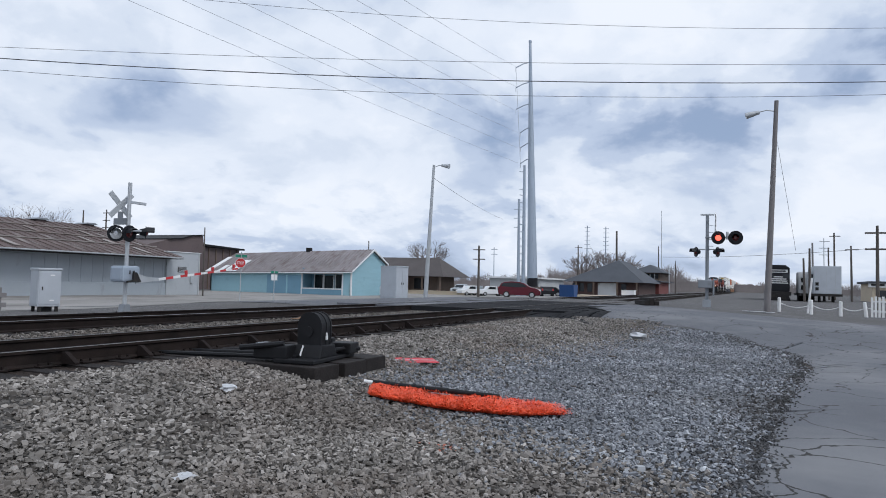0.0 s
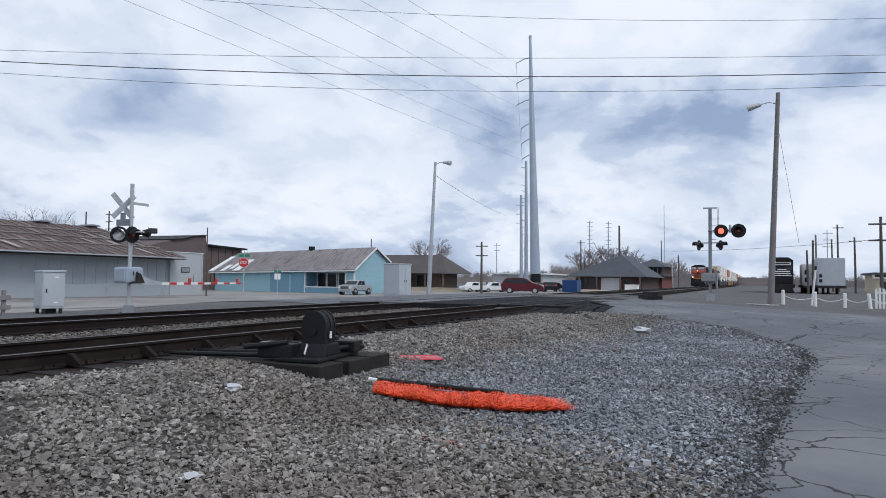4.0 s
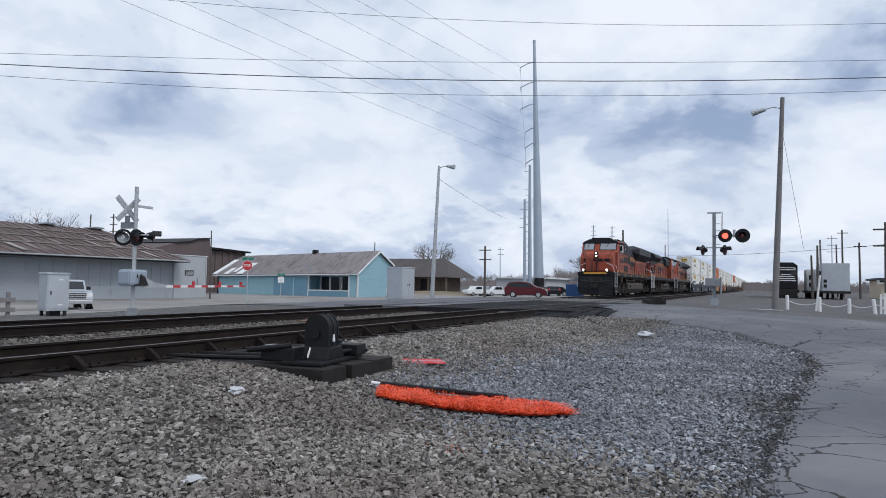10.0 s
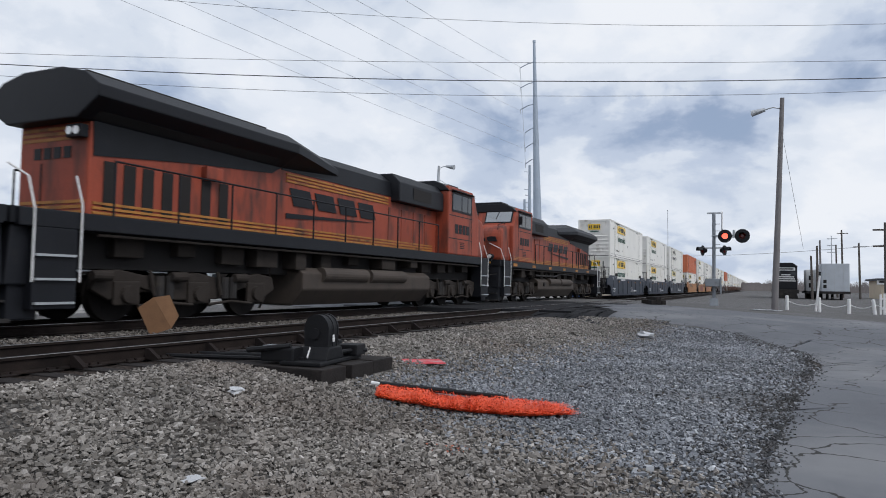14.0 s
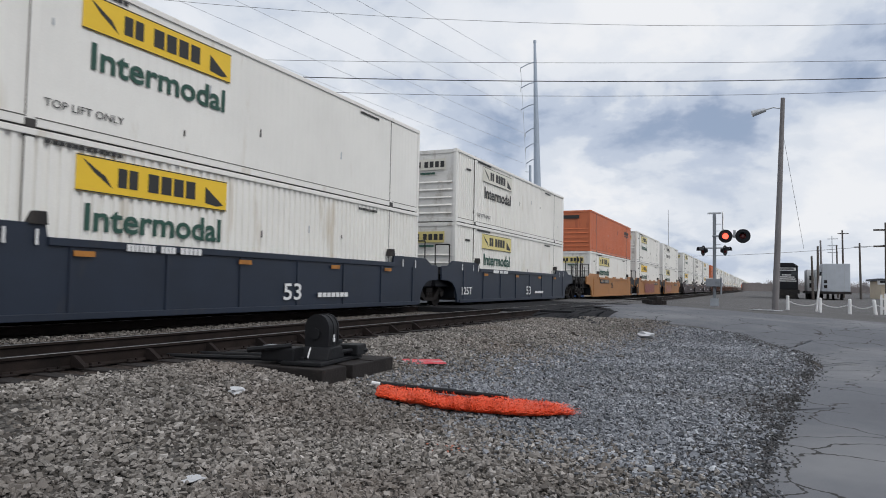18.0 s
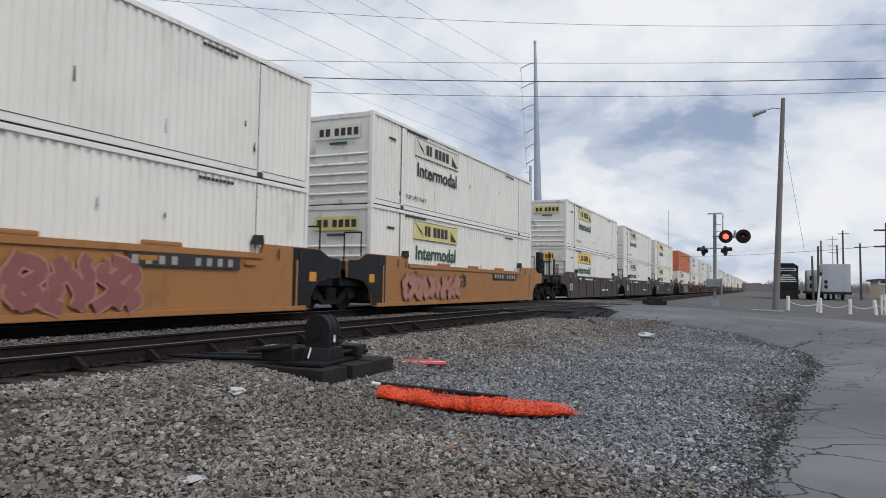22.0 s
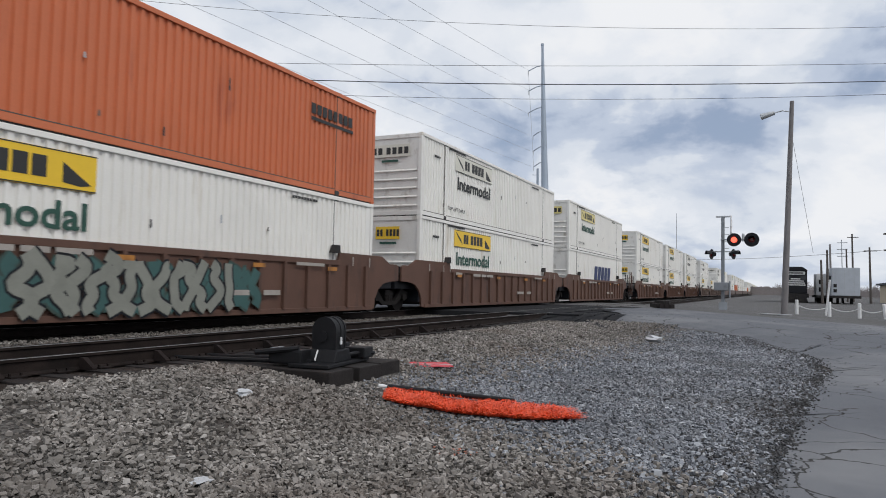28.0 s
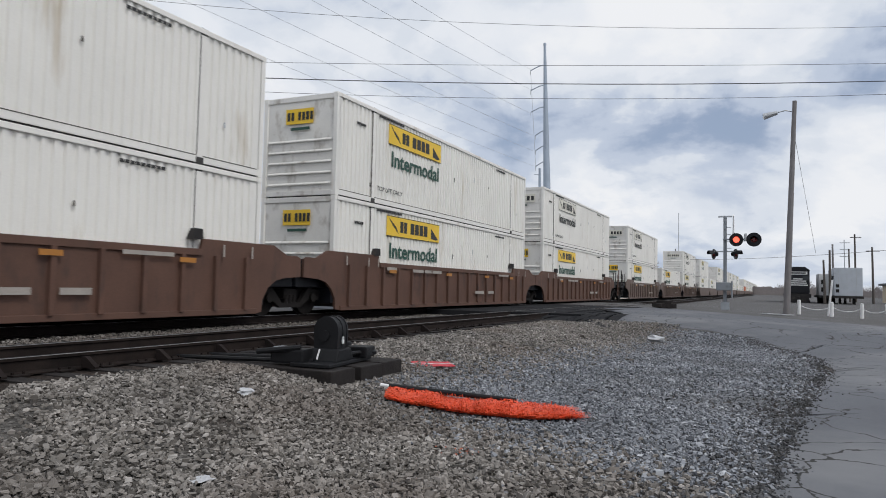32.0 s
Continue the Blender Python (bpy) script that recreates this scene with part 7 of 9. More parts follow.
        part("banner_swoosh", prism([(2.95, 2.58), (3.45, 2.3), (3.6, 2.1), (3.2, 2.35)], y - 0.009, y - 0.004, "y"), "ink", ban)
        part("banner_swoosh", prism([(5.95, 2.45), (6.5, 2.1), (6.3, 2.06), (5.95, 2.1)], y - 0.009, y - 0.004, "y"), "ink", ban)
        word("word", "Intermodal", 3.05, y - 0.006, 1.28, 3.4, 0.5, "green_ink" if style != "grey" else "ink", ob, 0, 0.02)
        if not simple:
            word("word", "TOP LIFT ONLY", 2.2, y - 0.004, 0.42, 1.6, 0.14, "ink", ob, 0, 0.0)
            half = 0.48 if style == "yellow" else 0.82
            pb = part("end_banner", box(-0.012, -0.006, -half, half, 2.08, 2.52), film, ob)
            for i in range(6):
                yy = half * (0.78 - 0.29 * i) - (0.05 if i > 1 else -0.05)
                part("logo_block", box(-0.02, -0.013, yy - half * 0.2, yy, 2.18, 2.42), "ink", ob)
            part("end_bar", box(-0.02, -0.006, -0.36, 0.3, 1.9, 1.98), "green_ink", ob)
            plain_letters(ob, 1.0, y, 2.2, 0.5, 0.08, 5, "ink", name="small_mark")
            plain_letters(ob, 2.25, y, 2.7, 1.56, 0.07, 12, "ink", name="small_mark")
            plain_letters(ob, 12.2, y, 2.62, 1.1, 0.07, 9, "ink", name="small_mark")
    elif style == "blocks":
        plain_letters(ob, 6.5, y, 1.1, 5.2, 0.95, 5, "navy_ink", 0.25)
    elif style == "dark_small":
        plain_letters(ob, 12.9, y, 2.05, 2.0, 0.28, 8, "ink")
        part("logo_bar", box(12.9, 14.9, y - 0.006, y, 1.88, 1.97), "ink", ob)
        pb = part("end_mark", box(-0.02, -0.012, -0.5, 0.85, 2.3, 2.55), "ink", ob)
    return ob


def bogie(parent, x, wheel_r=0.457, wheels_out=None):
    fr = part("bogie", prism([(-1.25, 0.62), (-0.75, 0.72), (-0.35, 0.32), (0.35, 0.32), (0.75, 0.72), (1.25, 0.62), (1.2, 0.38), (0.8, 0.42), (0.4, 0.2), (-0.4, 0.2), (-0.8, 0.42), (-1.2, 0.38)], -1.02, -0.9, "y"), "truck", parent, "dark cast side frame")
    fr.matrix_basis = pose(x, 0, 0)
    b2 = part("side_frame", prism([(-1.25, 0.62), (-0.75, 0.72), (0.75, 0.72), (1.25, 0.62), (1.2, 0.38), (0.4, 0.2), (-0.4, 0.2), (-1.2, 0.38)], 0.9, 1.02, "y"), "truck", fr)
    part("bolster", box(-0.25, 0.25, -1.0, 1.0, 0.42, 0.68, 0.03), "truck", fr)
    for sx in (-0.16, 0.0, 0.16):
        part("spring", rod((sx, -0.98, 0.3), (sx, -0.98, 0.52), 0.06, None, 8), "truck", fr)
    for sx in (-0.89, 0.89):
        part("axle_box", rod((sx, -1.09, 0.457), (sx, -1.0, 0.457), 0.12, None, 14), "truck", fr)
        wheelset(parent, x + sx, wheel_r)


WHEELS = []


def wheelset(parent, x, r, key={}):
    if r not in key:
        bm = rod((0, -0.82, 0), (0, 0.82, 0), 0.08, None, 8)
        for sy in (-1, 1):
            rod((0, sy * 0.70, 0), (0, sy * 0.83, 0), r, None, 28, bm)
            rod((0, sy * 0.66, 0), (0, sy * 0.70, 0), r + 0.028, None, 28, bm)
            rod((0, sy * 0.825, 0), (0, sy * 0.85, 0), r * 0.35, None, 14, bm)
            for k in range(5):
                a = k * 1.2566
                rod((r * 0.6 * math.cos(a), sy * 0.825, r * 0.6 * math.sin(a)), (r * 0.6 * math.cos(a), sy * 0.835, r * 0.6 * math.sin(a)), 0.05, None, 8, bm)
        me = bpy.data.meshes.new("wheelset")
        bm.to_mesh(me)
        bm.free()
        me.materials.append(M["truck"])
        key[r] = me
    ob = part("wheelset", key[r], None, parent)
    ob.matrix_basis = pose(x, 0, r)
    WHEELS.append((ob, x, r))
    return ob


YELLOW_53 = 6.5


def well_car(paint, ribs, first, last, label, marks):
    """One unit of a three-unit well car; its containers stand from x = 0 to 16.15."""
    ob = thing("well_car", label, "well wagon", "well wagons")
    xa, xb = (-3.3 if first else -1.45), (BOX_L + (3.3 if last else 1.45))
    yo = 1.41
    # the painted side stops short of the bogies at the outer ends
    reach = {"car_blue": 1.75, "car_yellow": 1.6, "car_maroon": 1.75}.get(paint, 1.3)
    sa, sb = (-reach if first else xa), (BOX_L + reach if last else xb)
    low_end = [(0.0, 0.14), (0.03, 0.42), (0.22, 0.7), (0.5, 0.88), (0.85, 0.95)]
    prof = [(-x, z) for x, z in reversed(low_end)] + [(0.25, 0.1), (BOX_L - 0.25, 0.1)] + [(BOX_L + x, z) for x, z in low_end]
    prof += [(sb, 0.98), (sb, 1.44), (sb - 0.12, 1.5), (BOX_L + 0.9, 1.5), (BOX_L + 0.4, 1.72), (BOX_L - 1.9, 1.72), (BOX_L - 1.95, 1.5),
             (2.3, 1.5), (2.25, 1.72), (-0.4, 1.72), (-0.9, 1.5), (sa + 0.12, 1.5), (sa, 1.44), (sa, 0.98)]
    for sy in (-1, 1):
        y0, y1 = (-yo, -yo + 0.07) if sy < 0 else (yo - 0.07, yo)
        s = part("side_sill", prism(prof, y0, y1, "y"), paint, ob)
        part("top_chord", box(2.3, BOX_L - 1.95, y0 - 0.045 if sy < 0 else y0 + 0.0, y1 + 0.0 if sy < 0 else y1 + 0.045, 1.36, 1.5, 0.012), paint, s)
        part("bottom_chord", box(0.2, BOX_L - 0.2, y0 - 0.04 if sy < 0 else y0, y1 if sy < 0 else y1 + 0.04, 0.1, 0.22, 0.012), paint, s)
        if sy < 0:
            n = 17 if ribs else 2 if paint == "car_yellow" else 8
            for i in range(n):
                x = 0.6 + (BOX_L - 1.2) * i / (n - 1)
                d = 0.085 if ribs else 0.03
                w = 0.05 if ribs else 0.035
                part("side_rib", box(x - w, x + w, y0 - d, y0 + 0.01, 0.2, 1.38, 0.01), paint, s)
            for x in (2.1, BOX_L - 2.1):
                part("guide_lug", prism([(x - 0.16, 1.7), (x + 0.16, 1.7), (x + 0.13, 1.92), (x - 0.05, 1.92)], y0 - 0.05, y0 + 0.12, "y"), "under", s)
            for x in (5.2, 8.1, 11.2):
                if paint == "car_yellow":
                    part("guide_lug", box(x - 0.5, x + 0.5, y0 - 0.02, y0 + 0.06, 1.5, 1.6, 0.03), paint, s)
    part("well_floor", box(0.1, BOX_L - 0.1, -yo + 0.07, yo - 0.07, 0.2, 0.36), "under", ob)
    for x, sg in ((-0.08, -1), (BOX_L + 0.08, 1)):
        part("end_bulkhead", box(x - 0.06, x + 0.06, -yo + 0.07, yo - 0.07, 0.3, 1.5), "black", ob)
    for a, b in ((xa, -0.14), (BOX_L + 0.14, xb)):
        part("end_deck", box(a, b, -yo + 0.07, yo - 0.07, 1.2, 1.34, 0.01), "under", ob)
    for q, c, tip in ((-1, 0.0, sa), (1, BOX_L, sb)):
        # black box that fills in the shade over the bogie, set back from the sides
        part("end_frame", box(*sorted((c + q * 0.1, tip)), -1.16, 1.16, 0.72, 1.2, 0.03), "black", ob, "black box filling in the shade over the bogie")
    # ladders, platform, coupler and hitch frame on the outer ends
    for on, q, c in ((first, -1, 0.0), (last, 1, BOX_L)):
        if not on:
            continue

        def bx(u0, u1, y0, y1, z0, z1, bev=0.0):
            """u runs outward from the container's end."""
            return box(*sorted((c + q * u0, c + q * u1)), y0, y1, z0, z1, bev)

        part("draft_sill", bx(0.4, 3.35, -0.42, 0.42, 0.68, 1.12, 0.03), "black", ob)
        part("coupler", bx(3.2, 4.0, -0.18, 0.18, 0.62, 0.95, 0.04), "under", ob)
        part("outer_deck", bx(reach - 0.05, 3.3, -1.3, 1.3, 1.26, 1.36, 0.015), "under", ob)
        part("deck_beam", bx(2.95, 3.28, -1.36, 1.36, 1.0, 1.4, 0.03), "under", ob)
        part("side_box", bx(reach + 0.05, 2.5, -1.28, -1.02, 0.98, 1.38, 0.03), "black", ob)
        part("brake_cylinder", rod((c + q * 1.9, 0.62, 1.5), (c + q * 2.5, 0.62, 1.5), 0.16, None, 14), "under", ob)
        for side in (-1, 1):
            y = side * 1.38
            post = 2.72 if paint in ("car_blue", "car_yellow") else 2.35
            lad = part("end_ladder", pipe([(c + q * 3.2, y, 0.38), (c + q * 3.2, y, post), (c + q * 3.05, y, post), (c + q * 3.05, y, 1.4)], 0.024), paint if side < 0 and paint == "car_rust" else "under", ob)
            part("ladder_rail", pipe([(c + q * 2.68, y, 0.38), (c + q * 2.68, y, post - 0.35)], 0.022), paint if side < 0 and paint == "car_rust" else "under", lad)
            for k in range(3):
                part("rung", pipe([(c + q * 3.2, y, 0.42 + 0.34 * k), (c + q * 2.68, y, 0.42 + 0.34 * k)], 0.018), "casting", lad)
        stand = part("brake_stand", bx(2.86, 2.94, 0.5, 1.0, 1.36, 2.2, 0.02), "under", ob)
        part("brake_wheel", rod((c + q * 2.94, 0.75, 2.0), (c + q * 2.98, 0.75, 1.98), 0.2, None, 20), "casting", stand)
        for u in (reach + 0.15, 2.3):
            part("grab_post", pipe([(c + q * u, -1.3, 1.36), (c + q * u, -1.3, 2.1), (c + q * (u + 0.12), -1.3, 2.1), (c + q * (u + 0.12), -1.3, 1.36)], 0.018), "under", ob)
    hitches = {"car_blue": [(first, -2.38, 0.88), (last, BOX_L + 1.5, 0.8)], "car_maroon": [(True, -1.75, 0.8), (last, BOX_L + 1.2, 0.7)]}.get(paint, [])
    for on, xs, w in hitches:
        if on:
            hs = part("hitch_stand", box(xs, xs + w, -0.12, 0.12, 2.5, 2.84, 0.02), "black", ob, "dark perforated hitch stand")
            for ua in (0.0, 0.28, w - 0.34, w - 0.07):
                part("hitch_leg", box(xs + ua, xs + ua + 0.07, -0.12, 0.12, 1.3, 2.52, 0.01), "black", hs)
            for zz in (1.4, 1.74, 2.08, 2.4):
                for ua in (0.0, w - 0.34):
                    part("hitch_bar", box(xs + ua, xs + ua + 0.34, -0.11, 0.11, zz, zz + 0.12, 0.01), "black", hs)
            part("hitch_gusset", prism([(xs + w, 1.3), (xs + w + 0.25, 1.3), (xs + w, 1.9)], -0.12, 0.12, "y"), "black", hs)
    for x in (-0.55, BOX_L + 0.55) if not ribs else ():
        g = part("walkway_rail", pipe([(x, -1.3, 1.5), (x, -1.3, 2.35), (x, -0.7, 2.35), (x, -0.7, 1.4)], 0.025), "under", ob)
    if first:
        bogie(ob, -2.0)
    bogie(ob, BOX_L + (2.0 if last else 1.59))
    y = -yo - (0.095 if ribs else 0.05)
    ink = {"car_yellow": "ink", "car_rust": "dull_ink", "car_grey": "dull_ink"}.get(paint, "white_ink")
    if marks:
        if paint in ("car_blue", "car_maroon", "car_yellow"):
            word("mark", "53", {"car_blue": 8.55, "car_maroon": 0.17 if first else 0.68, "car_yellow": YELLOW_53}[paint], y, {"car_blue": 0.36, "car_maroon": 0.58}.get(paint, 0.74), 0.72, 0.42, ink, ob, 0, 0.01)
        if paint == "car_yellow":
            pa, pb = (2.6, 5.7) if first else (10.3, 13.4)
            plate = part("number_plate", box(pa, pb, y - 0.006, y + 0.02, 1.08, 1.35, 0.004), "ink", ob, "black plate with plain pale bars")
            for i in range(9):
                if i != 4:
                    a = pa + 0.12 + i * (pb - pa - 0.2) / 9
                    part("plain_bar", box(a, a + 0.15, y - 0.01, y - 0.006, 1.13, 1.3), "dull_ink", plate)
        if paint == "car_blue":
            word("mark", "125T", 0.35, y, 0.42, 1.05, 0.3, ink, ob, 0, 0.01)
        if paint == "car_blue":
            for x, w, n in ((3.85, 0.68, 7), (4.66, 0.38, 4), (5.16, 0.6, 5)):
                plain_letters(ob, x, y, 1.34, w, 0.13, n, ink, name="company_bars")
            plain_letters(ob, 10.0, y, 0.42, 1.5, 0.12, 7, ink, name="number_bars")
        for i, (x, w, z, h) in enumerate(() if paint in ("car_blue", "car_yellow") else ((2.6, 0.6, 1.28, 0.1), (4.3, 0.75, 1.26, 0.1), (5.15, 0.5, 1.26, 0.1), (5.75, 0.7, 1.26, 0.1), (9.6, 0.9, 0.55, 0.12), (11.0, 0.6, 0.55, 0.12), (12.2, 1.2, 1.3, 0.08))):
            part("plain_bar", box(x, x + w, y - 0.004, y, z, z + h), ink, ob)
        for x in (0.35, 1.5, 2.05, BOX_L - 1.4, BOX_L - 0.5):
            part("scale_bar", box(x, x + 0.05, y - 0.004, y, 1.36, 1.62), ink, ob)
    for x in (2.75, 6.9, 10.6, BOX_L - 2.6):
        part("reflector", box(x, x + 0.42, y - 0.012, y - 0.0, 1.2, 1.3), "loco_yellow", ob)
    if paint in ("car_yellow", "car_maroon"):
        # black panels where two units meet: paint on yellow, painted-in shade on maroon
        for on, c, q in ((not last, BOX_L, 1), (not first and paint == "car_yellow", 0.0, -1)):
            if on:
                part("end_panel", prism([(c + q * a, z) for a, z in ((-0.75, 0.15), (0.0, 0.15), (0.04, 0.44), (0.22, 0.71), (0.5, 0.89), (0.85, 0.96), (1.42, 0.985), (1.42, 1.43), (1.32, 1.495), (0.9, 1.495), (0.4, 1.7), (-0.75, 1.7))], -yo - 0.012, -yo - 0.002, "y"), "black", ob, "black end panel, paint on yellow units, painted-in shade on maroon")
                part("amber_square", box(c + q * 0.1 - 0.15, c + q * 0.1 + 0.15, -yo - 0.016, -yo - 0.012, 0.85, 1.1), "buffer_yellow", ob)
    return ob


def graffiti(parent, x, z, w, h, fill, edge, seed, out=None):
    """Spray-painted tag on the wagon's side: rounded plain strokes, no letters."""
    rng = random.Random(seed)
    y = -1.41 - (out or (0.1 if edge == "black" else 0.055))
    n = int(w / 0.34)
    for i in range(n):
        a = x + w * i / n
        pts = []
        for k in range(7):
            t = k / 6
            pts.append(Vector((a + rng.uniform(-0.05, 0.42), 0, z + h * (t if i % 2 else 1 - t) * rng.uniform(0.8, 1.0))))
        # smooth the stroke, then give it a width
        for _ in range(2):
            pts = [pts[0]] + [q for a_, b_ in zip(pts, pts[1:]) for q in (a_.lerp(b_, 0.25), a_.lerp(b_, 0.75))] + [pts[-1]]
        for r, m, dy in ((0.155, edge, 0.0), (0.11, fill, -0.004)):
            bm = bmesh.new()
            pairs = []
            for k, p in enumerate(pts):
                d = pts[min(k + 1, len(pts) - 1)] - pts[max(k - 1, 0)]
                d = d.normalized() if d.length > 1e-4 else Vector((1, 0, 0))
                s = Vector((-d.z, 0, d.x)) * r
                yy = y + dy - 0.0001 * k - 0.0007 * (i % 3)
                pairs.append([bm.verts.new((c.x, yy, c.z)) for c in (p - s, p + s)])
            for (a0, a1), (b0, b1) in zip(pairs, pairs[1:]):
                bm.faces.new((a0, b0, b1, a1))
            part("painted_stroke", bm, m, parent)


def hood_doors(parent, x0, x1, n, z0, z1, y, material):
    for i in range(n):
        a, b = x0 + (x1 - x0) * i / n + 0.04, x0 + (x1 - x0) * (i + 1) / n - 0.04
        part("hood_door", box(a, b, y - 0.025, y + 0.01, z0, z1, 0.01), material, parent)


def loco_bogie(ob, xc, r=0.53, span=1.85):
    fr = part("bogie", box(-2.2, 2.2, -0.6, 0.6, 0.55, 0.85, 0.03), "loco_truck", ob)
    fr.matrix_basis = pose(xc, 0, 0)
    for sy in (-1, 1):
        y0, y1 = sorted((sy * 1.04, sy * 1.18))
        part("side_frame", prism([(-2.6, 0.62), (-2.5, 0.92), (-2.0, 1.0), (-1.4, 0.9), (-0.5, 0.9), (0, 0.98), (0.5, 0.9), (1.4, 0.9), (2.0, 1.0), (2.5, 0.92), (2.6, 0.62), (2.2, 0.42), (1.5, 0.66), (0.6, 0.4), (-0.6, 0.4), (-1.5, 0.66), (-2.2, 0.42)], y0, y1, "y", bev=0.03), "loco_truck", fr)
        for k in (-1, 0, 1):
            part("axle_box", rod((k * span, sy * 1.15, 0.53), (k * span, sy * 1.32, 0.53), 0.19, 0.16, 16), "loco_truck", fr)
            part("box_guide", box(k * span - 0.3, k * span + 0.3, *sorted((sy * 1.16, sy * 1.24)), 0.32, 0.78, 0.03), "loco_truck", fr)
            part("brake_cylinder", rod((k * span + 0.45, sy * 1.3, 0.88), (k * span + 0.85, sy * 1.3, 0.88), 0.11, 0.09, 12), "loco_truck", fr)
        for k in (-0.93, 0.93):
            for dx in (-0.13, 0.13):
                part("spring", rod((k + dx, sy * 1.2, 0.42), (k + dx, sy * 1.2, 0.9), 0.1, None, 10), "under", fr)
            part("damper", rod((k + 0.3, sy * 1.26, 0.5), (k + 0.42, sy * 1.26, 1.0), 0.04, None, 8), "loco_truck", fr)
            part("brake_rod", pipe([(k - 0.7, sy * 1.28, 0.3), (k, sy * 1.28, 0.36), (k + 0.7, sy * 1.28, 0.3)], 0.03), "loco_truck", fr)
        part("sand_pipe", pipe([(-2.5, sy * 1.1, 1.3), (-2.62, sy * 1.0, 0.7), (-2.5, sy * 0.8, 0.15)], 0.03), "loco_truck", fr)
    for k in (-1, 0, 1):
        wheelset(ob, xc + k * span, r)


def loco_common(ob, length, tank, bogies, rail_from, rail_to, front_lit):
    part("frame", box(0.5, length - 0.1, -1.5, 1.5, 1.66, 1.96, 0.02), "black", ob)
    for i in range(6):
        x = 1.9 + i * (length - 3.4) / 6
        part("reflector", box(x, x + 0.55, -1.512, -1.495, 1.72, 1.86), "loco_yellow", ob)
    part("underframe", box(1.5, length - 1.5, -0.9, 0.9, 1.0, 1.66), "dark", ob)
    rng = random.Random(int(tank[0] * 10))
    for sy in (-1, 1):
        # boxes, blowers and pipes hung below the frame
        x = 2.2
        while x < length - 2.6:
            w = rng.uniform(0.35, 0.9)
            part("under_box", box(x, x + w, *sorted((sy * 0.9, sy * rng.uniform(1.1, 1.4))), rng.uniform(1.12, 1.35), 1.66, 0.03), "loco_truck", ob)
            x += w + rng.uniform(0.3, 1.1)
        part("brake_pipe", pipe([(1.6, sy * 1.42, 1.58), (length - 1.6, sy * 1.42, 1.6)], 0.03), "loco_truck", ob)
    a, b = tank
    t = part("fuel_tank", prism([(-1.2, 1.2), (-1.42, 1.05), (-1.42, 0.62), (-1.05, 0.2), (1.05, 0.2), (1.42, 0.62), (1.42, 1.05), (1.2, 1.2)], a, b, "x", bev=0.05), "tank", ob, "dusty brown fuel tank")
    part("tank_cap", rod((a + 1.0, -1.5, 0.9), (a + 1.0, -1.4, 0.9), 0.1, None, 12), "under", t)
    part("air_pipe", pipe([(a - 0.3, -1.35, 1.35), (a + 3.5, -1.35, 1.35), (a + 4.6, -1.35, 1.5), (b, -1.35, 1.5)], 0.05), "under", ob)
    for xc in bogies:
        loco_bogie(ob, xc)
    for x, sg in ((0.3, -1), (length, 1)):
        pl = part("pilot", prism([(x + 0.02 * sg, 0.7), (x - 0.05 * sg, 1.68), (x - 0.75 * sg, 1.68), (x - 0.6 * sg, 0.7)], -1.36, 1.36, "y", bev=0.03), "black", ob, "black pilot plate")
        part("plough", prism([(x - 0.6 * sg, -1.3), (x - 0.08 * sg, -1.3), (x + 0.22 * sg, -0.35), (x + 0.22 * sg, 0.35), (x - 0.08 * sg, 1.3), (x - 0.6 * sg, 1.3)], 0.13, 0.78, "z", bev=0.03), "black", pl, "black snow plough blade")
        part("coupler_pocket", box(*sorted((x + 0.03 * sg, x - 0.1 * sg)), -0.55, 0.55, 1.1, 1.5, 0.03), "under", pl)
        part("coupler", box(min(x, x + 0.75 * sg), max(x, x + 0.75 * sg), -0.2, 0.2, 0.68, 1.0, 0.05), "under", ob)
        part("buffer_stripe", box(*sorted((x - 0.05 * sg, x + 0.03 * sg)), -0.95, 0.95, 1.8, 1.95, 0.008), "buffer_yellow", ob)
        part("end_deck", box(min(x, x - 1.4 * sg), max(x, x - 1.4 * sg), -1.42, 1.42, 1.7, 1.97, 0.01), "black", ob)
        for sy in (-1, 1):
            st = part("step_well", box(min(x - 0.35 * sg, x - 1.15 * sg), max(x - 0.35 * sg, x - 1.15 * sg), sy * 1.05, sy * 1.5, 0.3, 1.66, 0.01), "black", ob)
            for z in (0.38, 0.78, 1.18):
                part("step", box(min(x - 0.38 * sg, x - 1.1 * sg), max(x - 0.38 * sg, x - 1.1 * sg), sy * 1.5, sy * 1.56, z, z + 0.04), "galv", st)
            xx = x - 0.35 * sg
            part("grab_rail", pipe([(xx, sy * 1.5, 0.75), (xx, sy * 1.5, 1.95), (xx + 0.0, sy * 1.3, 2.5), (xx, sy * 0.75, 2.75)], 0.017), "white_paint", ob, "white grab rail")
            xx = x - 1.2 * sg
            part("grab_rail", pipe([(xx, sy * 1.52, 0.75), (xx, sy * 1.52, 2.1), (xx + 0.05 * sg, sy * 1.4, 2.6)], 0.017), "white_paint", ob, "white grab rail")
        for y in (-0.5, -0.3, 0.35, 0.55):
            part("air_hose", pipe([(x + 0.05 * sg, y, 1.1), (x + 0.2 * sg, y, 0.85), (x + 0.18 * sg, y + 0.1, 0.55)], 0.025), "under", ob)
        for y in (-1.0, 1.0):
            part("pilot_step", box(min(x, x + 0.1 * sg), max(x, x + 0.1 * sg), y - 0.3, y + 0.3, 0.42, 0.46), "under", pl)
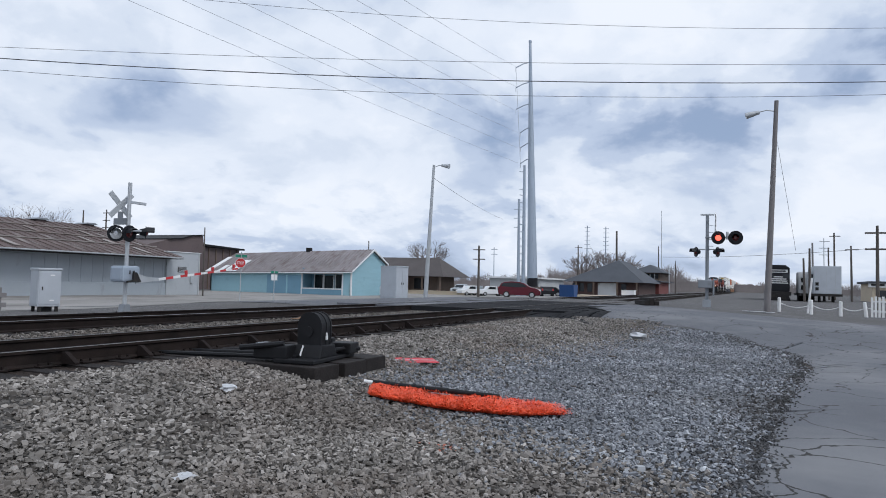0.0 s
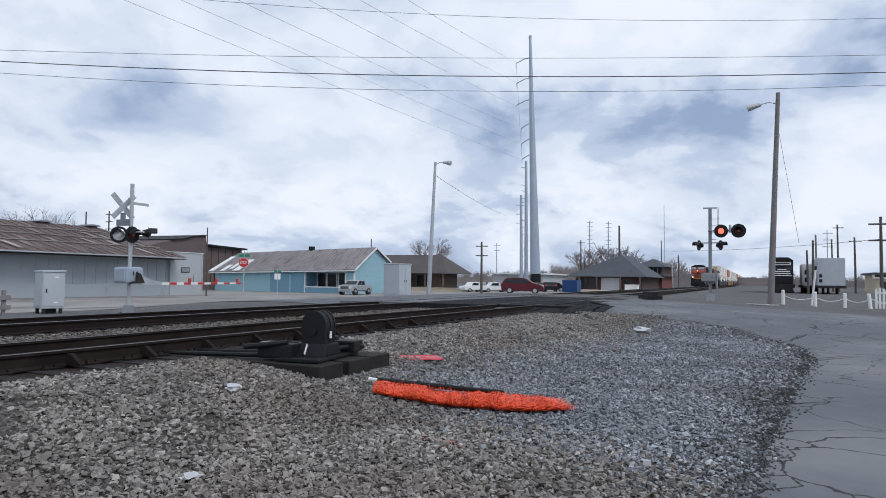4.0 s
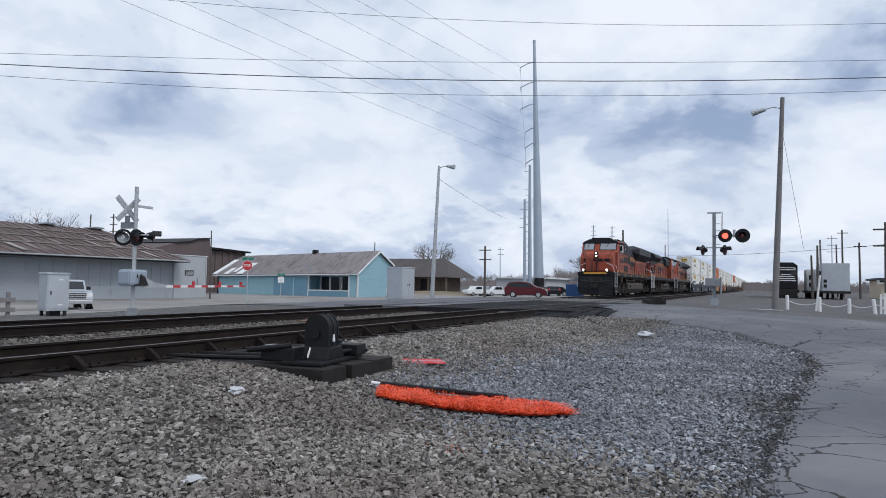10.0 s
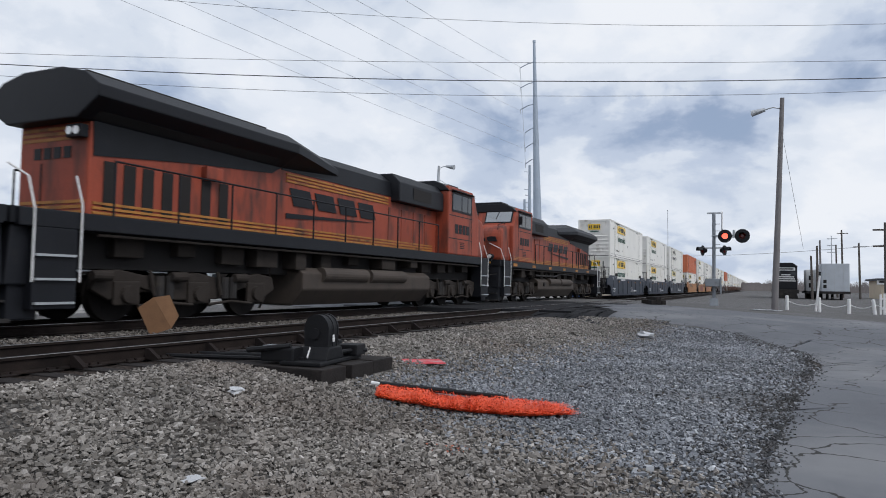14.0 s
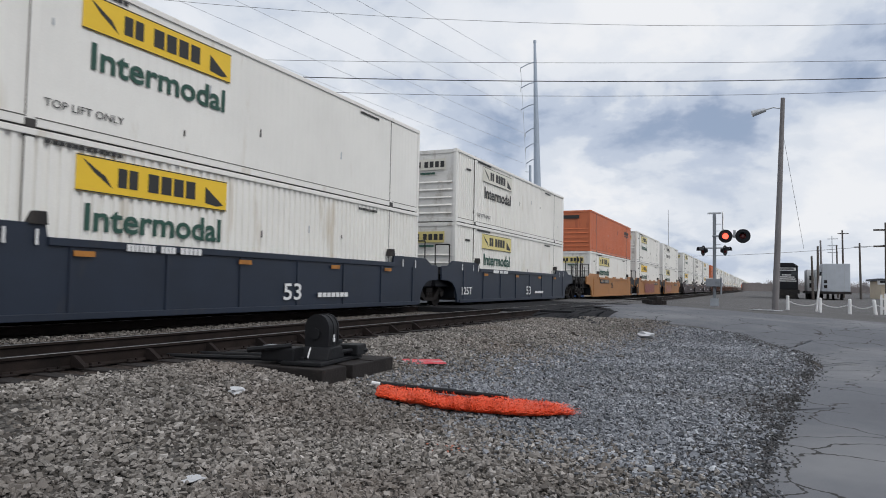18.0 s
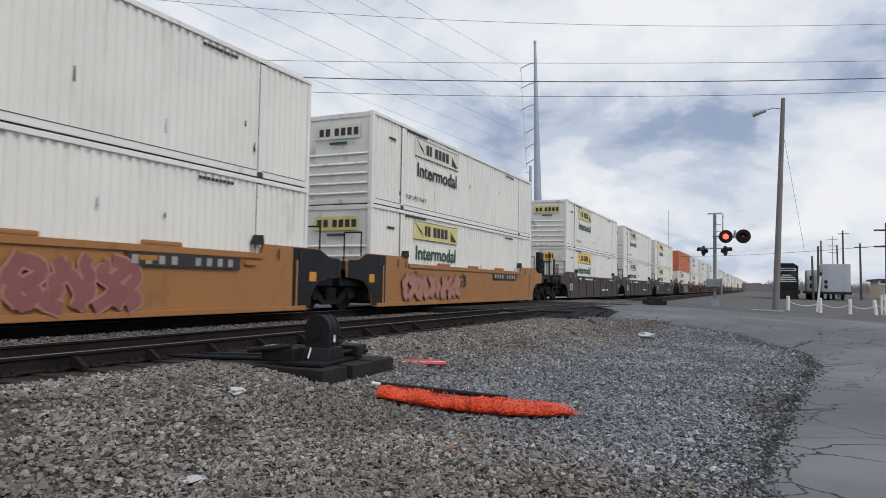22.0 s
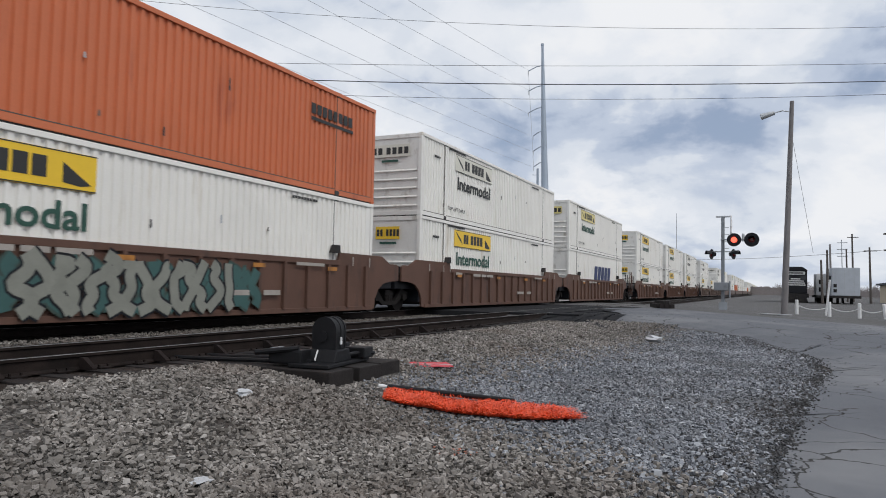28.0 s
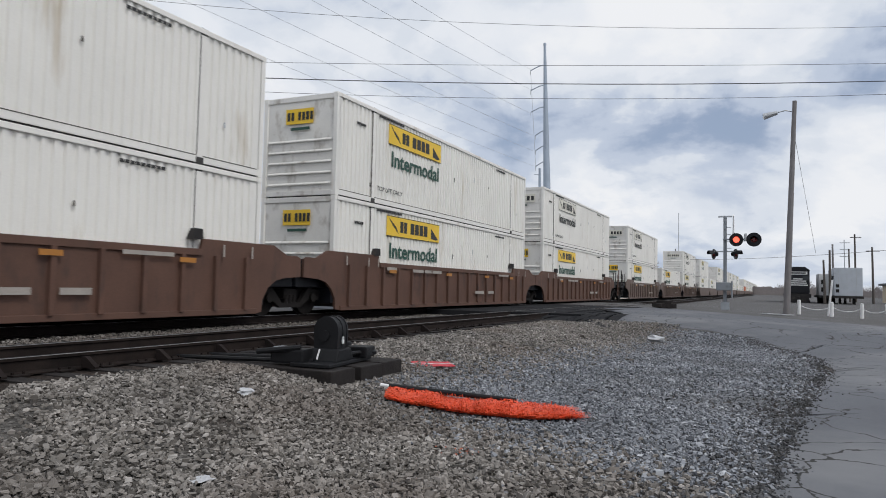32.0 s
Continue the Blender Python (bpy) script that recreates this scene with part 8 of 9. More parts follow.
        part("uncoupling_lever", pipe([(x + 0.1 * sg, -1.3, 1.32), (x + 0.16 * sg, -0.5, 1.2), (x + 0.16 * sg, 0.4, 1.2), (x + 0.1 * sg, 1.3, 1.32)], 0.018), "casting", pl)
        for y0 in (-0.9, 0.35):
            part("jumper_cable", pipe([(x + 0.06 * sg, y0 + 0.1 * k, 1.5 - 0.055 * k * (5 - k)) for k in range(6)], 0.018), "casting", pl)
        part("snow_edge", box(min(x, x + 0.14 * sg), max(x, x + 0.14 * sg), -1.4, 1.4, 0.1, 0.16), "under", ob)
    for sy in (-1, 1):
        rl = part("handrail", pipe([(rail_from, sy * 1.44, 2.98), (rail_to, sy * 1.44, 2.98)], 0.02), "black", ob)
        n = 9
        for i in range(n + 1):
            x = rail_from + (rail_to - rail_from) * i / n
            part("stanchion", pipe([(x, sy * 1.44, 1.95), (x, sy * 1.44, 2.98)], 0.022), "black", rl)


def flared_hood(ob, x0, x1, lead, half, low, top, name="radiator_housing"):
    """The wide black radiator housing at the top of the hood; it tapers out from the hood over a length."""
    prof = [(-half, low + 0.62), (-half * 0.97, top - 0.22), (-half * 0.68, top), (half * 0.68, top), (half * 0.97, top - 0.22), (half, low + 0.62), (0.92, low), (-0.92, low)]
    bm = prism(prof, x0 + lead, x1, "x")
    r = part(name, bm, "black", ob, "wide black flared radiator housing")
    bm = bmesh.new()
    a = [bm.verts.new((x0, -0.8, top - 0.5)), bm.verts.new((x0, 0.8, top - 0.5)), bm.verts.new((x0, 0.92, low)), bm.verts.new((x0, -0.92, low))]
    b = [bm.verts.new((x0 + lead, p[0], p[1])) for p in prof]
    for f in ((a[0], a[1], b[3], b[2]), (a[0], b[2], b[1], b[0]), (a[1], b[5], b[4], b[3]), (a[0], b[0], b[7], a[3]), (a[1], a[2], b[6], b[5]), (a[3], b[7], b[6], a[2]), (a[0], a[3], a[2], a[1])):
        bm.faces.new(f)
    bmesh.ops.recalc_face_normals(bm, faces=bm.faces[:])
    part("housing_nose", bm, "black", r)
    part("roof_grille", box(x0 + lead + 0.3, x1 - 0.3, -half * 0.6, half * 0.6, top, top + 0.05), "under", r)


def cab_front(ob, lit, nose_w=1.34, back=4.85):
    """Nose, cab, windscreens, lamps; the cab looks towards -x."""
    part("nose", prism([(0.7, 1.96), (0.66, 3.05), (0.74, 3.36), (1.0, 3.56), (1.9, 3.74), (1.9, 1.96)], -nose_w, nose_w, "y", bev=0.16), "orange", ob, "orange low nose")
    part("nose_door", box(0.595, 0.63, 0.25, 0.85, 2.02, 3.1, 0.01), "orange", ob)
    for i in range(4):
        y = -1.12 + i * 0.56
        part("nose_mark", prism([(y, 2.84), (y + 0.44, 2.84), (y + 0.52, 3.02), (y + 0.36, 3.06), (y + 0.08, 3.06)], 0.63, 0.66, "x"), "black", ob)
    part("nose_seam", box(0.635, 0.68, -0.02, 0.02, 2.0, 3.0), "black", ob)
    cab = part("cab", prism([(1.8, 1.96), (1.8, 3.62), (1.95, 3.76), (2.28, 4.42), (2.5, 4.56), (back, 4.56), (back, 1.96)], -1.5, 1.5, "y", bev=0.06), "orange", ob, "orange crew cab")
    part("cab_roof", prism([(-1.53, 4.36), (-1.3, 4.58), (-0.9, 4.76), (0.9, 4.76), (1.3, 4.58), (1.53, 4.36)], 2.2, back + 0.05, "x", bev=0.04), "black", cab)
    part("roof_unit", box(2.25, 3.2, -0.75, 0.75, 4.74, 4.86, 0.04), "black", cab)
    for y0, y1 in ((-1.3, -0.02), (0.5, 1.3)):
        w = part("windscreen", prism([(1.958, 3.86), (2.208, 4.36), (2.262, 4.36), (2.012, 3.86)], y0, y1, "y"), "screen_glass", cab)
        part("windscreen_frame", prism([(1.965, 3.8), (2.245, 4.4), (2.285, 4.4), (2.0, 3.8)], y0 - 0.06, y1 + 0.06, "y"), "black", w)
        part("wiper", pipe([(2.2, (y0 + y1) / 2, 4.38), (2.03, (y0 + y1) / 2 + 0.12, 4.0)], 0.014), "black", w)
    for sy in (-1, 1):
        f = part("side_window_frame", box(2.62, back - 0.3, sy * 1.5, sy * 1.512, 3.6, 4.36, 0.0), "black", cab)
        for a, b in ((2.7, 3.0), (3.08, 3.6), (3.68, back - 0.36)):
            part("side_window", box(a, b, sy * 1.512, sy * 1.52, 3.68, 4.28), "glass", f)
        part("sun_visor", box(2.5, 4.6, sy * 1.5, sy * 1.6, 4.4, 4.43), "black", cab)
        part("door_seam", box(2.6, back - 0.05, sy * 1.502, sy * 1.508, 3.44, 3.47), "black", cab)
        part("door_seam", box(2.6, back - 0.05, sy * 1.502, sy * 1.508, 2.56, 2.59), "black", cab)
        part("door_edge", box(2.56, 2.59, sy * 1.502, sy * 1.508, 2.0, 4.4), "black", cab)
        for i in range(4):
            part("louvre", box(3.3, 3.75, sy * 1.5, sy * 1.51, 2.22 + 0.07 * i, 2.25 + 0.07 * i), "black", cab)
        plain_letters(cab, 2.86, sy * 1.506 + (0.0 if sy < 0 else 0.006), 2.78, 1.45, 0.36, 4, "black")
        dl = part("ditch_light", rod((0.16, sy * 0.95, 2.12), (0.4, sy * 0.95, 2.12), 0.13, None, 16), "black", ob)
        part("ditch_lens", rod((0.14, sy * 0.95, 2.12), (0.16, sy * 0.95, 2.12), 0.09, None, 16), "head_lamp" if lit else "lens", dl)
        part("ditch_bracket", box(0.18, 0.5, sy * 0.95 - 0.06, sy * 0.95 + 0.06, 1.9, 2.0), "black", dl)
    hl = part("headlight", box(0.57, 0.75, -0.15, 0.15, 3.14, 3.64, 0.04), "black", ob)
    for z in (3.28, 3.5):
        part("headlight_lens", rod((0.555, 0, z), (0.575, 0, z), 0.065, None, 16), "head_lamp" if lit else "lens", hl)
    part("sand_hatch", rod((1.3, 0.8, 3.4), (1.3, 0.8, 3.56), 0.12, None, 12), "black", ob)
    part("mirror", box(2.5, 2.55, -1.72, -1.55, 3.75, 4.15, 0.01), "black", cab)
    for y in (-1.1, 1.1):
        part("nose_grab", pipe([(0.8, y, 3.38), (0.8, y, 3.6), (1.7, y, 3.8), (1.7, y, 3.6)], 0.018), "black", ob)
    for i in range(3):
        part("lower_stripe", box(1.9, back, -1.506, -1.5, 2.02 + i * 0.07, 2.045 + i * 0.07), "loco_yellow", cab)


def loco_lead():
    """The leading six-axle locomotive with the flared radiators at its rear."""
    ob = thing("locomotive", "leading orange and black diesel locomotive with lit headlamps", "locomotive", "locomotives")
    L = 21.7
    loco_common(ob, L, (7.15, 15.6), (4.3, 18.2), 9.0, 20.6, True)
    cab_front(ob, True, back=4.5)
    part("equipment_body", box(4.5, 8.56, -1.3, 1.3, 1.96, 3.66, 0.04), "orange", ob)
    part("equipment_roof", prism([(-1.36, 3.6), (-1.32, 4.5), (-1.0, 4.86), (1.0, 4.86), (1.32, 4.5), (1.36, 3.6)], 4.58, 7.5, "x", bev=0.02), "black", ob, "black upper hood behind the cab")
    part("blower_roof", prism([(-1.3, 3.6), (-1.26, 4.3), (-0.95, 4.62), (0.95, 4.62), (1.26, 4.3), (1.3, 3.6)], 7.48, 9.3, "x", bev=0.02), "black", ob, "lower black blower housing")
    for x, w in ((4.75, 0.8), (5.7, 0.8), (6.6, 0.75)):
        part("roof_door", box(x, x + w, -1.372, -1.33, 3.78, 4.4, 0.012), "black", ob)
    part("blower_door", box(7.7, 9.1, -1.318, -1.28, 3.75, 4.2, 0.012), "black", ob)
    part("roof_placard", box(5.95, 6.3, -1.378, -1.37, 4.0, 4.16), "mast_grey", ob)
    for z0, z1 in ((2.1, 2.62), (2.84, 3.36)):
        fr = part("grille_frame", box(4.8, 7.27, -1.37, -1.3, z0 - 0.12, z1 + 0.14, 0.02), "orange", ob)
        part("grille", box(4.95, 7.14, -1.376, -1.36, z0, z1), "dark", fr)
        part("grille_lip", box(4.93, 7.16, -1.40, -1.37, z0 - 0.03, z0 + 0.02, 0.008), "orange", fr)
        for i in range(5):
            part("grille_bar", box(4.95, 7.14, -1.384, -1.376, z0 + 0.06 + i * (z1 - z0 - 0.1) / 5, z0 + 0.085 + i * (z1 - z0 - 0.1) / 5), "brick", fr)
    part("inlet_grille", box(7.34, 8.5, -1.335, -1.3, 2.85, 3.55, 0.01), "dark", ob)
    part("inlet_frame", box(7.3, 8.54, -1.315, -1.29, 2.8, 3.6, 0.01), "brick", ob)
    hood = part("hood", prism([(-0.98, 1.96), (-0.98, 3.62), (0.98, 3.62), (0.98, 1.96)], 8.55, 20.7, "x", bev=0.04), "orange", ob, "orange engine hood")
    part("hood_top", prism([(-0.98, 3.6), (-0.94, 4.15), (-0.6, 4.46), (0.6, 4.46), (0.94, 4.15), (0.98, 3.6)], 9.25, 13.2, "x"), "black", ob)
    for i in range(4):
        part("hood_stripe", box(8.58, 13.4, -1.004, -0.98, 3.28 + i * 0.085, 3.33 + i * 0.085), "loco_yellow", hood)
        part("low_stripe", box(8.58, 20.5, -1.004, -0.98, 2.0 + i * 0.06, 2.03 + i * 0.06), "loco_yellow", hood) if i < 2 else None
    hood_doors(hood, 13.6, 19.2, 8, 2.15, 3.3, -0.985, "orange")
    plain_letters(hood, 9.1, -1.0, 2.72, 4.2, 0.46, 4, "black", 0.22)
    part("logo_swoosh", prism([(9.1, 2.42), (9.1, 2.6), (13.6, 2.5)], -1.008, -0.985, "y"), "black", hood)
    for x in (18.3, 19.7):
        part("rear_grille", box(x, x + 0.75, -1.0, -0.98, 2.05, 3.1), "dark", hood)
    horn = part("horn", rod((10.75, -0.3, 4.72), (11.3, -0.34, 4.76), 0.04, 0.11, 12), "black", ob)
    for y, x in ((-0.05, 11.2), (0.2, 11.05)):
        part("horn_bell", rod((10.75, y, 4.7), (x, y, 4.8), 0.04, 0.11, 12), "black", horn)
    part("horn_bell", rod((10.9, -0.15, 4.72), (10.45, -0.15, 4.76), 0.04, 0.1, 12), "black", horn)
    part("horn_mount", box(10.7, 10.95, -0.4, 0.3, 4.44, 4.74, 0.02), "black", horn)
    flared_hood(ob, 11.6, 20.4, 1.5, 1.48, 3.3, 4.72)
    return ob


def wing_hood(ob, x0, x1, lead, top):
    """The wide black radiator wing over the rear of the hood, with undercut sides."""
    prof = [(-1.55, 4.1), (-1.55, 4.3), (-1.15, 4.58), (-0.55, top), (0.55, top), (1.15, 4.58), (1.55, 4.3), (1.55, 4.08), (1.25, 3.9), (0.99, 3.74), (-0.99, 3.74), (-1.25, 3.9)]
    r = part("radiator_wing", prism(prof, x0 + lead, x1, "x", bev=0.03), "black", ob, "wide black winged radiator roof")
    bm = bmesh.new()
    a = [bm.verts.new((x0, y * 0.64, 3.5 + (z - 3.5) * 0.74)) for y, z in prof]
    b = [bm.verts.new((x0 + lead + 0.02, y, z)) for y, z in prof]
    n = len(prof)
    for i in range(n):
        bm.faces.new((a[i], b[i], b[(i + 1) % n], a[(i + 1) % n]))
    bm.faces.new(a)
    bmesh.ops.recalc_face_normals(bm, faces=bm.faces[:])
    part("wing_nose", bm, "black", r)
    part("roof_grille", box(x0 + lead + 0.3, x1 - 0.4, -0.7, 0.7, top, top + 0.04), "under", r)
    for sy in (-1, 1):
        part("wing_grille", prism([(sy * 1.04, 3.765), (sy * 1.24, 3.89), (sy * 1.24, 3.92), (sy * 1.04, 3.8)], x0 + lead + 0.4, x1 - 0.3, "x"), "dark", r)


def loco_second(lit, label):
    """A six-axle locomotive with a wing-shaped radiator roof over its rear."""
    ob = thing("locomotive", label, "locomotive", "locomotives")
    L = 21.5
    loco_common(ob, L, (6.2, 13.75), (3.9, 17.2), 5.6, 19.6, False)
    cab_front(ob, lit)
    hood = part("hood", box(4.85, 19.8, -0.98, 0.98, 1.96, 3.75, 0.05), "orange", ob, "orange engine hood")
    part("hood_top", prism([(-1.0, 3.7), (-0.94, 4.2), (-0.6, 4.46), (0.6, 4.46), (0.94, 4.2), (1.0, 3.7)], 4.85, 14.2, "x"), "black", ob)
    part("blower_box", prism([(-1.32, 3.55), (-1.3, 4.2), (-1.0, 4.5), (1.0, 4.5), (1.3, 4.2), (1.32, 3.55)], 4.9, 8.4, "x", bev=0.04), "black", ob)
    for sy in (-1, 1):
        part("blower_grille", box(6.0, 7.4, sy * 1.325, sy * 1.31, 3.7, 4.1), "dark", ob)
    for ys in ((-1.006, -0.98), (0.98, 1.006)):
        for i in range(3):
            part("hood_stripe", box(8.6, 14.0, ys[0], ys[1], 3.42 + i * 0.09, 3.47 + i * 0.09), "loco_yellow", hood)
            part("low_stripe", box(5.2, 19.7, ys[0], ys[1], 2.02 + i * 0.09, 2.07 + i * 0.09), "loco_yellow", hood)
    for sy in (-1, 1):
        ys = -1.0 if sy < 0 else 1.006
        plain_letters(hood, 9.4, ys, 2.82, 4.5, 0.46, 4, "black", 0.2)
        part("logo_swoosh", prism([(9.4, 2.74), (14.0, 2.6), (14.0, 2.46)], ys - 0.008, ys, "y"), "black", hood)
        for x in (19.2, 18.75, 18.3, 17.8, 17.3, 16.7, 16.15):
            part("louvre_door", box(x, x + 0.28, sy * 0.98, sy * 1.0, 2.1, 3.04), "dark", hood)
        part("hood_box", box(16.5, 17.0, sy * 0.98, sy * 1.16, 3.06, 3.34, 0.03), "orange", hood)
        hood_doors(hood, 5.0, 8.6, 4, 2.15, 3.35, sy * 0.985, "orange")
        # air reservoirs in front of the tank
        for a, b in ((8.2, 10.4), (10.6, 12.9)):
            part("air_reservoir", rod((a, sy * 1.36, 1.02), (b, sy * 1.36, 1.02), 0.2, None, 18), "tank", ob, "dusty brown air reservoir")
    for i in range(3):
        part("end_stripe", box(19.8, 19.815, -0.9, 0.9, 3.42 + 0.1 * i, 3.48 + 0.1 * i), "loco_yellow", hood)
        part("end_stripe", box(19.8, 19.815, -0.9, 0.9, 2.02 + 0.1 * i, 2.08 + 0.1 * i), "loco_yellow", hood)
    for i in range(4):
        part("plain_bar", box(19.8, 19.812, -0.55 + i * 0.28, -0.35 + i * 0.28, 3.08, 3.3), "black", hood)
    part("end_door_seam", box(19.8, 19.812, -0.35, -0.32, 2.1, 3.0), "black", hood)
    wing_hood(ob, 11.6, 20.1, 2.6, 4.72)
    for sy in (-1, 1):
        part("black_panel", prism([(14.2, 3.76), (14.6, 3.55), (17.4, 3.34), (19.72, 3.1), (19.74, 3.76)], *sorted((sy * 0.985, sy * 0.999)), "y"), "black", hood, "black painted panel under the radiator wing")
    bx = part("end_light", box(19.8, 19.98, 0.55, 0.95, 3.42, 3.66, 0.02), "black", hood)
    for y in (0.66, 0.84):
        part("end_lens", rod((19.97, y, 3.54), (20.0, y, 3.54), 0.08, None, 12), "lens", bx)
    return ob


RAKES = [("car_blue", False, (-31.3, -11.85, 7.53)), ("car_yellow", False, (30.92, 50.34, 69.73)), ("car_maroon", False, (93.06, 112.22, 131.5)),
         ("car_rust", True, (154.9, 174.18, 193.56)), ("car_rust", True, (216.6, 235.79, 254.9)), ("car_grey", True, (278.3, 297.6, 316.9))]
LOADS = {0: ("smooth", "yellow"), 1: ("smooth", "yellow"), 2: ("grey", "pale"), 3: ("orange", "pale"), 4: ("pale", "yellow"), 5: ("grey", "pale"), 6: ("pale", "yellow"), 7: ("grey", "grey"), 8: ("yellow", "yellow"),
         9: ("orange", "yellow"), 10: ("grey", "yellow"), 11: ("pale", "blocks"), 12: ("yellow", "yellow"), 13: ("yellow", "yellow"), 14: ("grey", "yellow"), 15: ("grey", "yellow"), 16: (None, "yellow"), 17: ("grey", "pale")}
MOVERS = []


def far_offsets():
    out, x = [], 340.3
    for _ in range(7):
        out += [x, x + 19.33, x + 38.7]
        x += 62.1
    return out


def build_train():
    for make, off, turn in ((lambda: loco_lead(), -101.35, 0), (lambda: loco_second(False, "second orange locomotive running long hood first"), -101.85 + 43.75, 180),
                            (lambda: loco_second(False, "third orange locomotive behind the second"), -101.85 + 44.55, 0)):
        mark = len(WHEELS)
        ob = make()
        MOVERS.append((ob, off, 0.0, turn))
        for i in range(mark, len(WHEELS)):
            WHEELS[i] = (*WHEELS[i][:3], off, -1 if turn else 1)
    proto = {"yellow": container("white_box", "white_end", "yellow", "white corrugated container with a yellow banner"),
             "smooth": container("white_box", "white_end", "yellow", "white smooth-sided container with a yellow banner", False, 0.005),
             "pale": container("white_box", "white_end", "pale", "white corrugated container with a sun-faded banner"),
             "grey": container("white_box", "white_end", "grey", "white corrugated container with a bleached banner"),
             "blocks": container("white_box", "white_end", "blocks", "white corrugated container with large navy blocks"),
             "orange": container("orange_box", "orange_box", "dark_small", "faded orange corrugated container"),
             "plain": container("white_box", "white_end", "pale", "white corrugated container far down the train", True),
             "plain_orange": container("orange_box", "orange_box", "", "orange container far down the train", True)}
    used = set()

    def load(kind, off, z):
        ob = proto[kind] if kind not in used else copy_thing(proto[kind], Matrix())
        used.add(kind)
        MOVERS.append((ob, off, z, 0))

    k = 0
    for r, (paint, ribs, offs) in enumerate(RAKES):
        for j, off in enumerate(offs):
            mark = len(WHEELS)
            label = {"car_blue": "dark blue well wagon with white lettering", "car_yellow": "faded yellow well wagon with black ends", "car_maroon": "dark maroon well wagon with white lettering",
                     "car_rust": "rusty brown ribbed well wagon", "car_grey": "grey-brown ribbed well wagon"}[paint]
            ob = well_car(paint, ribs, j == 0, j == 2, label, True)
            if k == 4:
                graffiti(ob, 4.2, 0.3, 6.5, 0.95, "pink_dark", "pink_paint", 3)
            if k == 5:
                graffiti(ob, 1.9, 0.35, 4.6, 0.8, "pink_paint", "pink_dark", 6)
            if k == 9:
                graffiti(ob, 4.6, 0.3, 6.2, 0.95, "teal_paint", "rust_shade", 8, 0.092)
                graffiti(ob, 5.0, 0.25, 4.9, 1.05, "silver_paint", "black", 5)
            MOVERS.append((ob, off, 0.0, 0))
            for i in range(mark, len(WHEELS)):
                WHEELS[i] = (*WHEELS[i][:3], off, 1)
            low, high = LOADS[k][1], LOADS[k][0]
            load(low, off, 0.387)
            if high:
                load(high, off, 0.387 + BOX_H + 0.012)
            k += 1
    far_car = None
    for i, off in enumerate(far_offsets()):
        if far_car is None:
            far_car = thing("well_car", "dark well wagon far down the train", "well wagon", "well wagons")
            part("side_sill", prism([(0, 0.15), (BOX_L, 0.15), (BOX_L + 1.4, 1.0), (BOX_L + 1.4, 1.5), (-1.4, 1.5), (-1.4, 1.0)], -1.41, 1.41, "y"), "car_grey", far_car)
            part("bogie", box(BOX_L + 0.4, BOX_L + 2.8, -1.1, 1.1, 0.1, 0.9, 0.1), "under", far_car)
            ob = far_car
        else:
            ob = copy_thing(far_car, Matrix())
        MOVERS.append((ob, off, 0.0, 0))
        load("plain" if i % 6 != 3 else "plain_orange", off, 0.387)
        if i not in (1, 7, 8):
            load("plain", off, 0.387 + BOX_H + 0.012)


def run(t):
    """How far the train has come along at t seconds, from where it is at 19 s."""
    u = (t - 19) / 10
    return -172.1 * u + 2.316 * u * u - 0.0564 * u * u * u


# the silver pickup: seconds, x, y, heading in degrees
PICKUP_WAY = [(0.0, 118.0, 49.4, 180), (1.5, 110.5, 49.5, 180), (2.5, 100.0, 49.6, 181), (3.5, 86.0, 49.3, 183), (5.5, 60.5, 47.0, 184), (6.0, 55.2, 46.6, 186), (6.5, 50.6, 46.4, 188), (7.5, 43.7, 46.5, 191), (8.0, 40.6, 46.4, 195), (8.5, 37.8, 46.0, 204),
              (9.0, 34.5, 44.0, 213), (9.5, 33.0, 43.2, 227), (10.0, 31.7, 42.4, 243), (10.5, 31.2, 41.0, 250), (11.0, 31.0, 39.3, 254), (11.5, 29.8, 36.5, 254), (12.0, 27.3, 32.9, 260), (12.4, 26.3, 30.7, 276), (13.0, 26.8, 28.8, 305), (14.0, 30.0, 27.6, 338), (15.0, 36.0, 27.0, 352), (17.0, 44.0, 26.8, 0), (32.0, 44.0, 26.8, 0)]
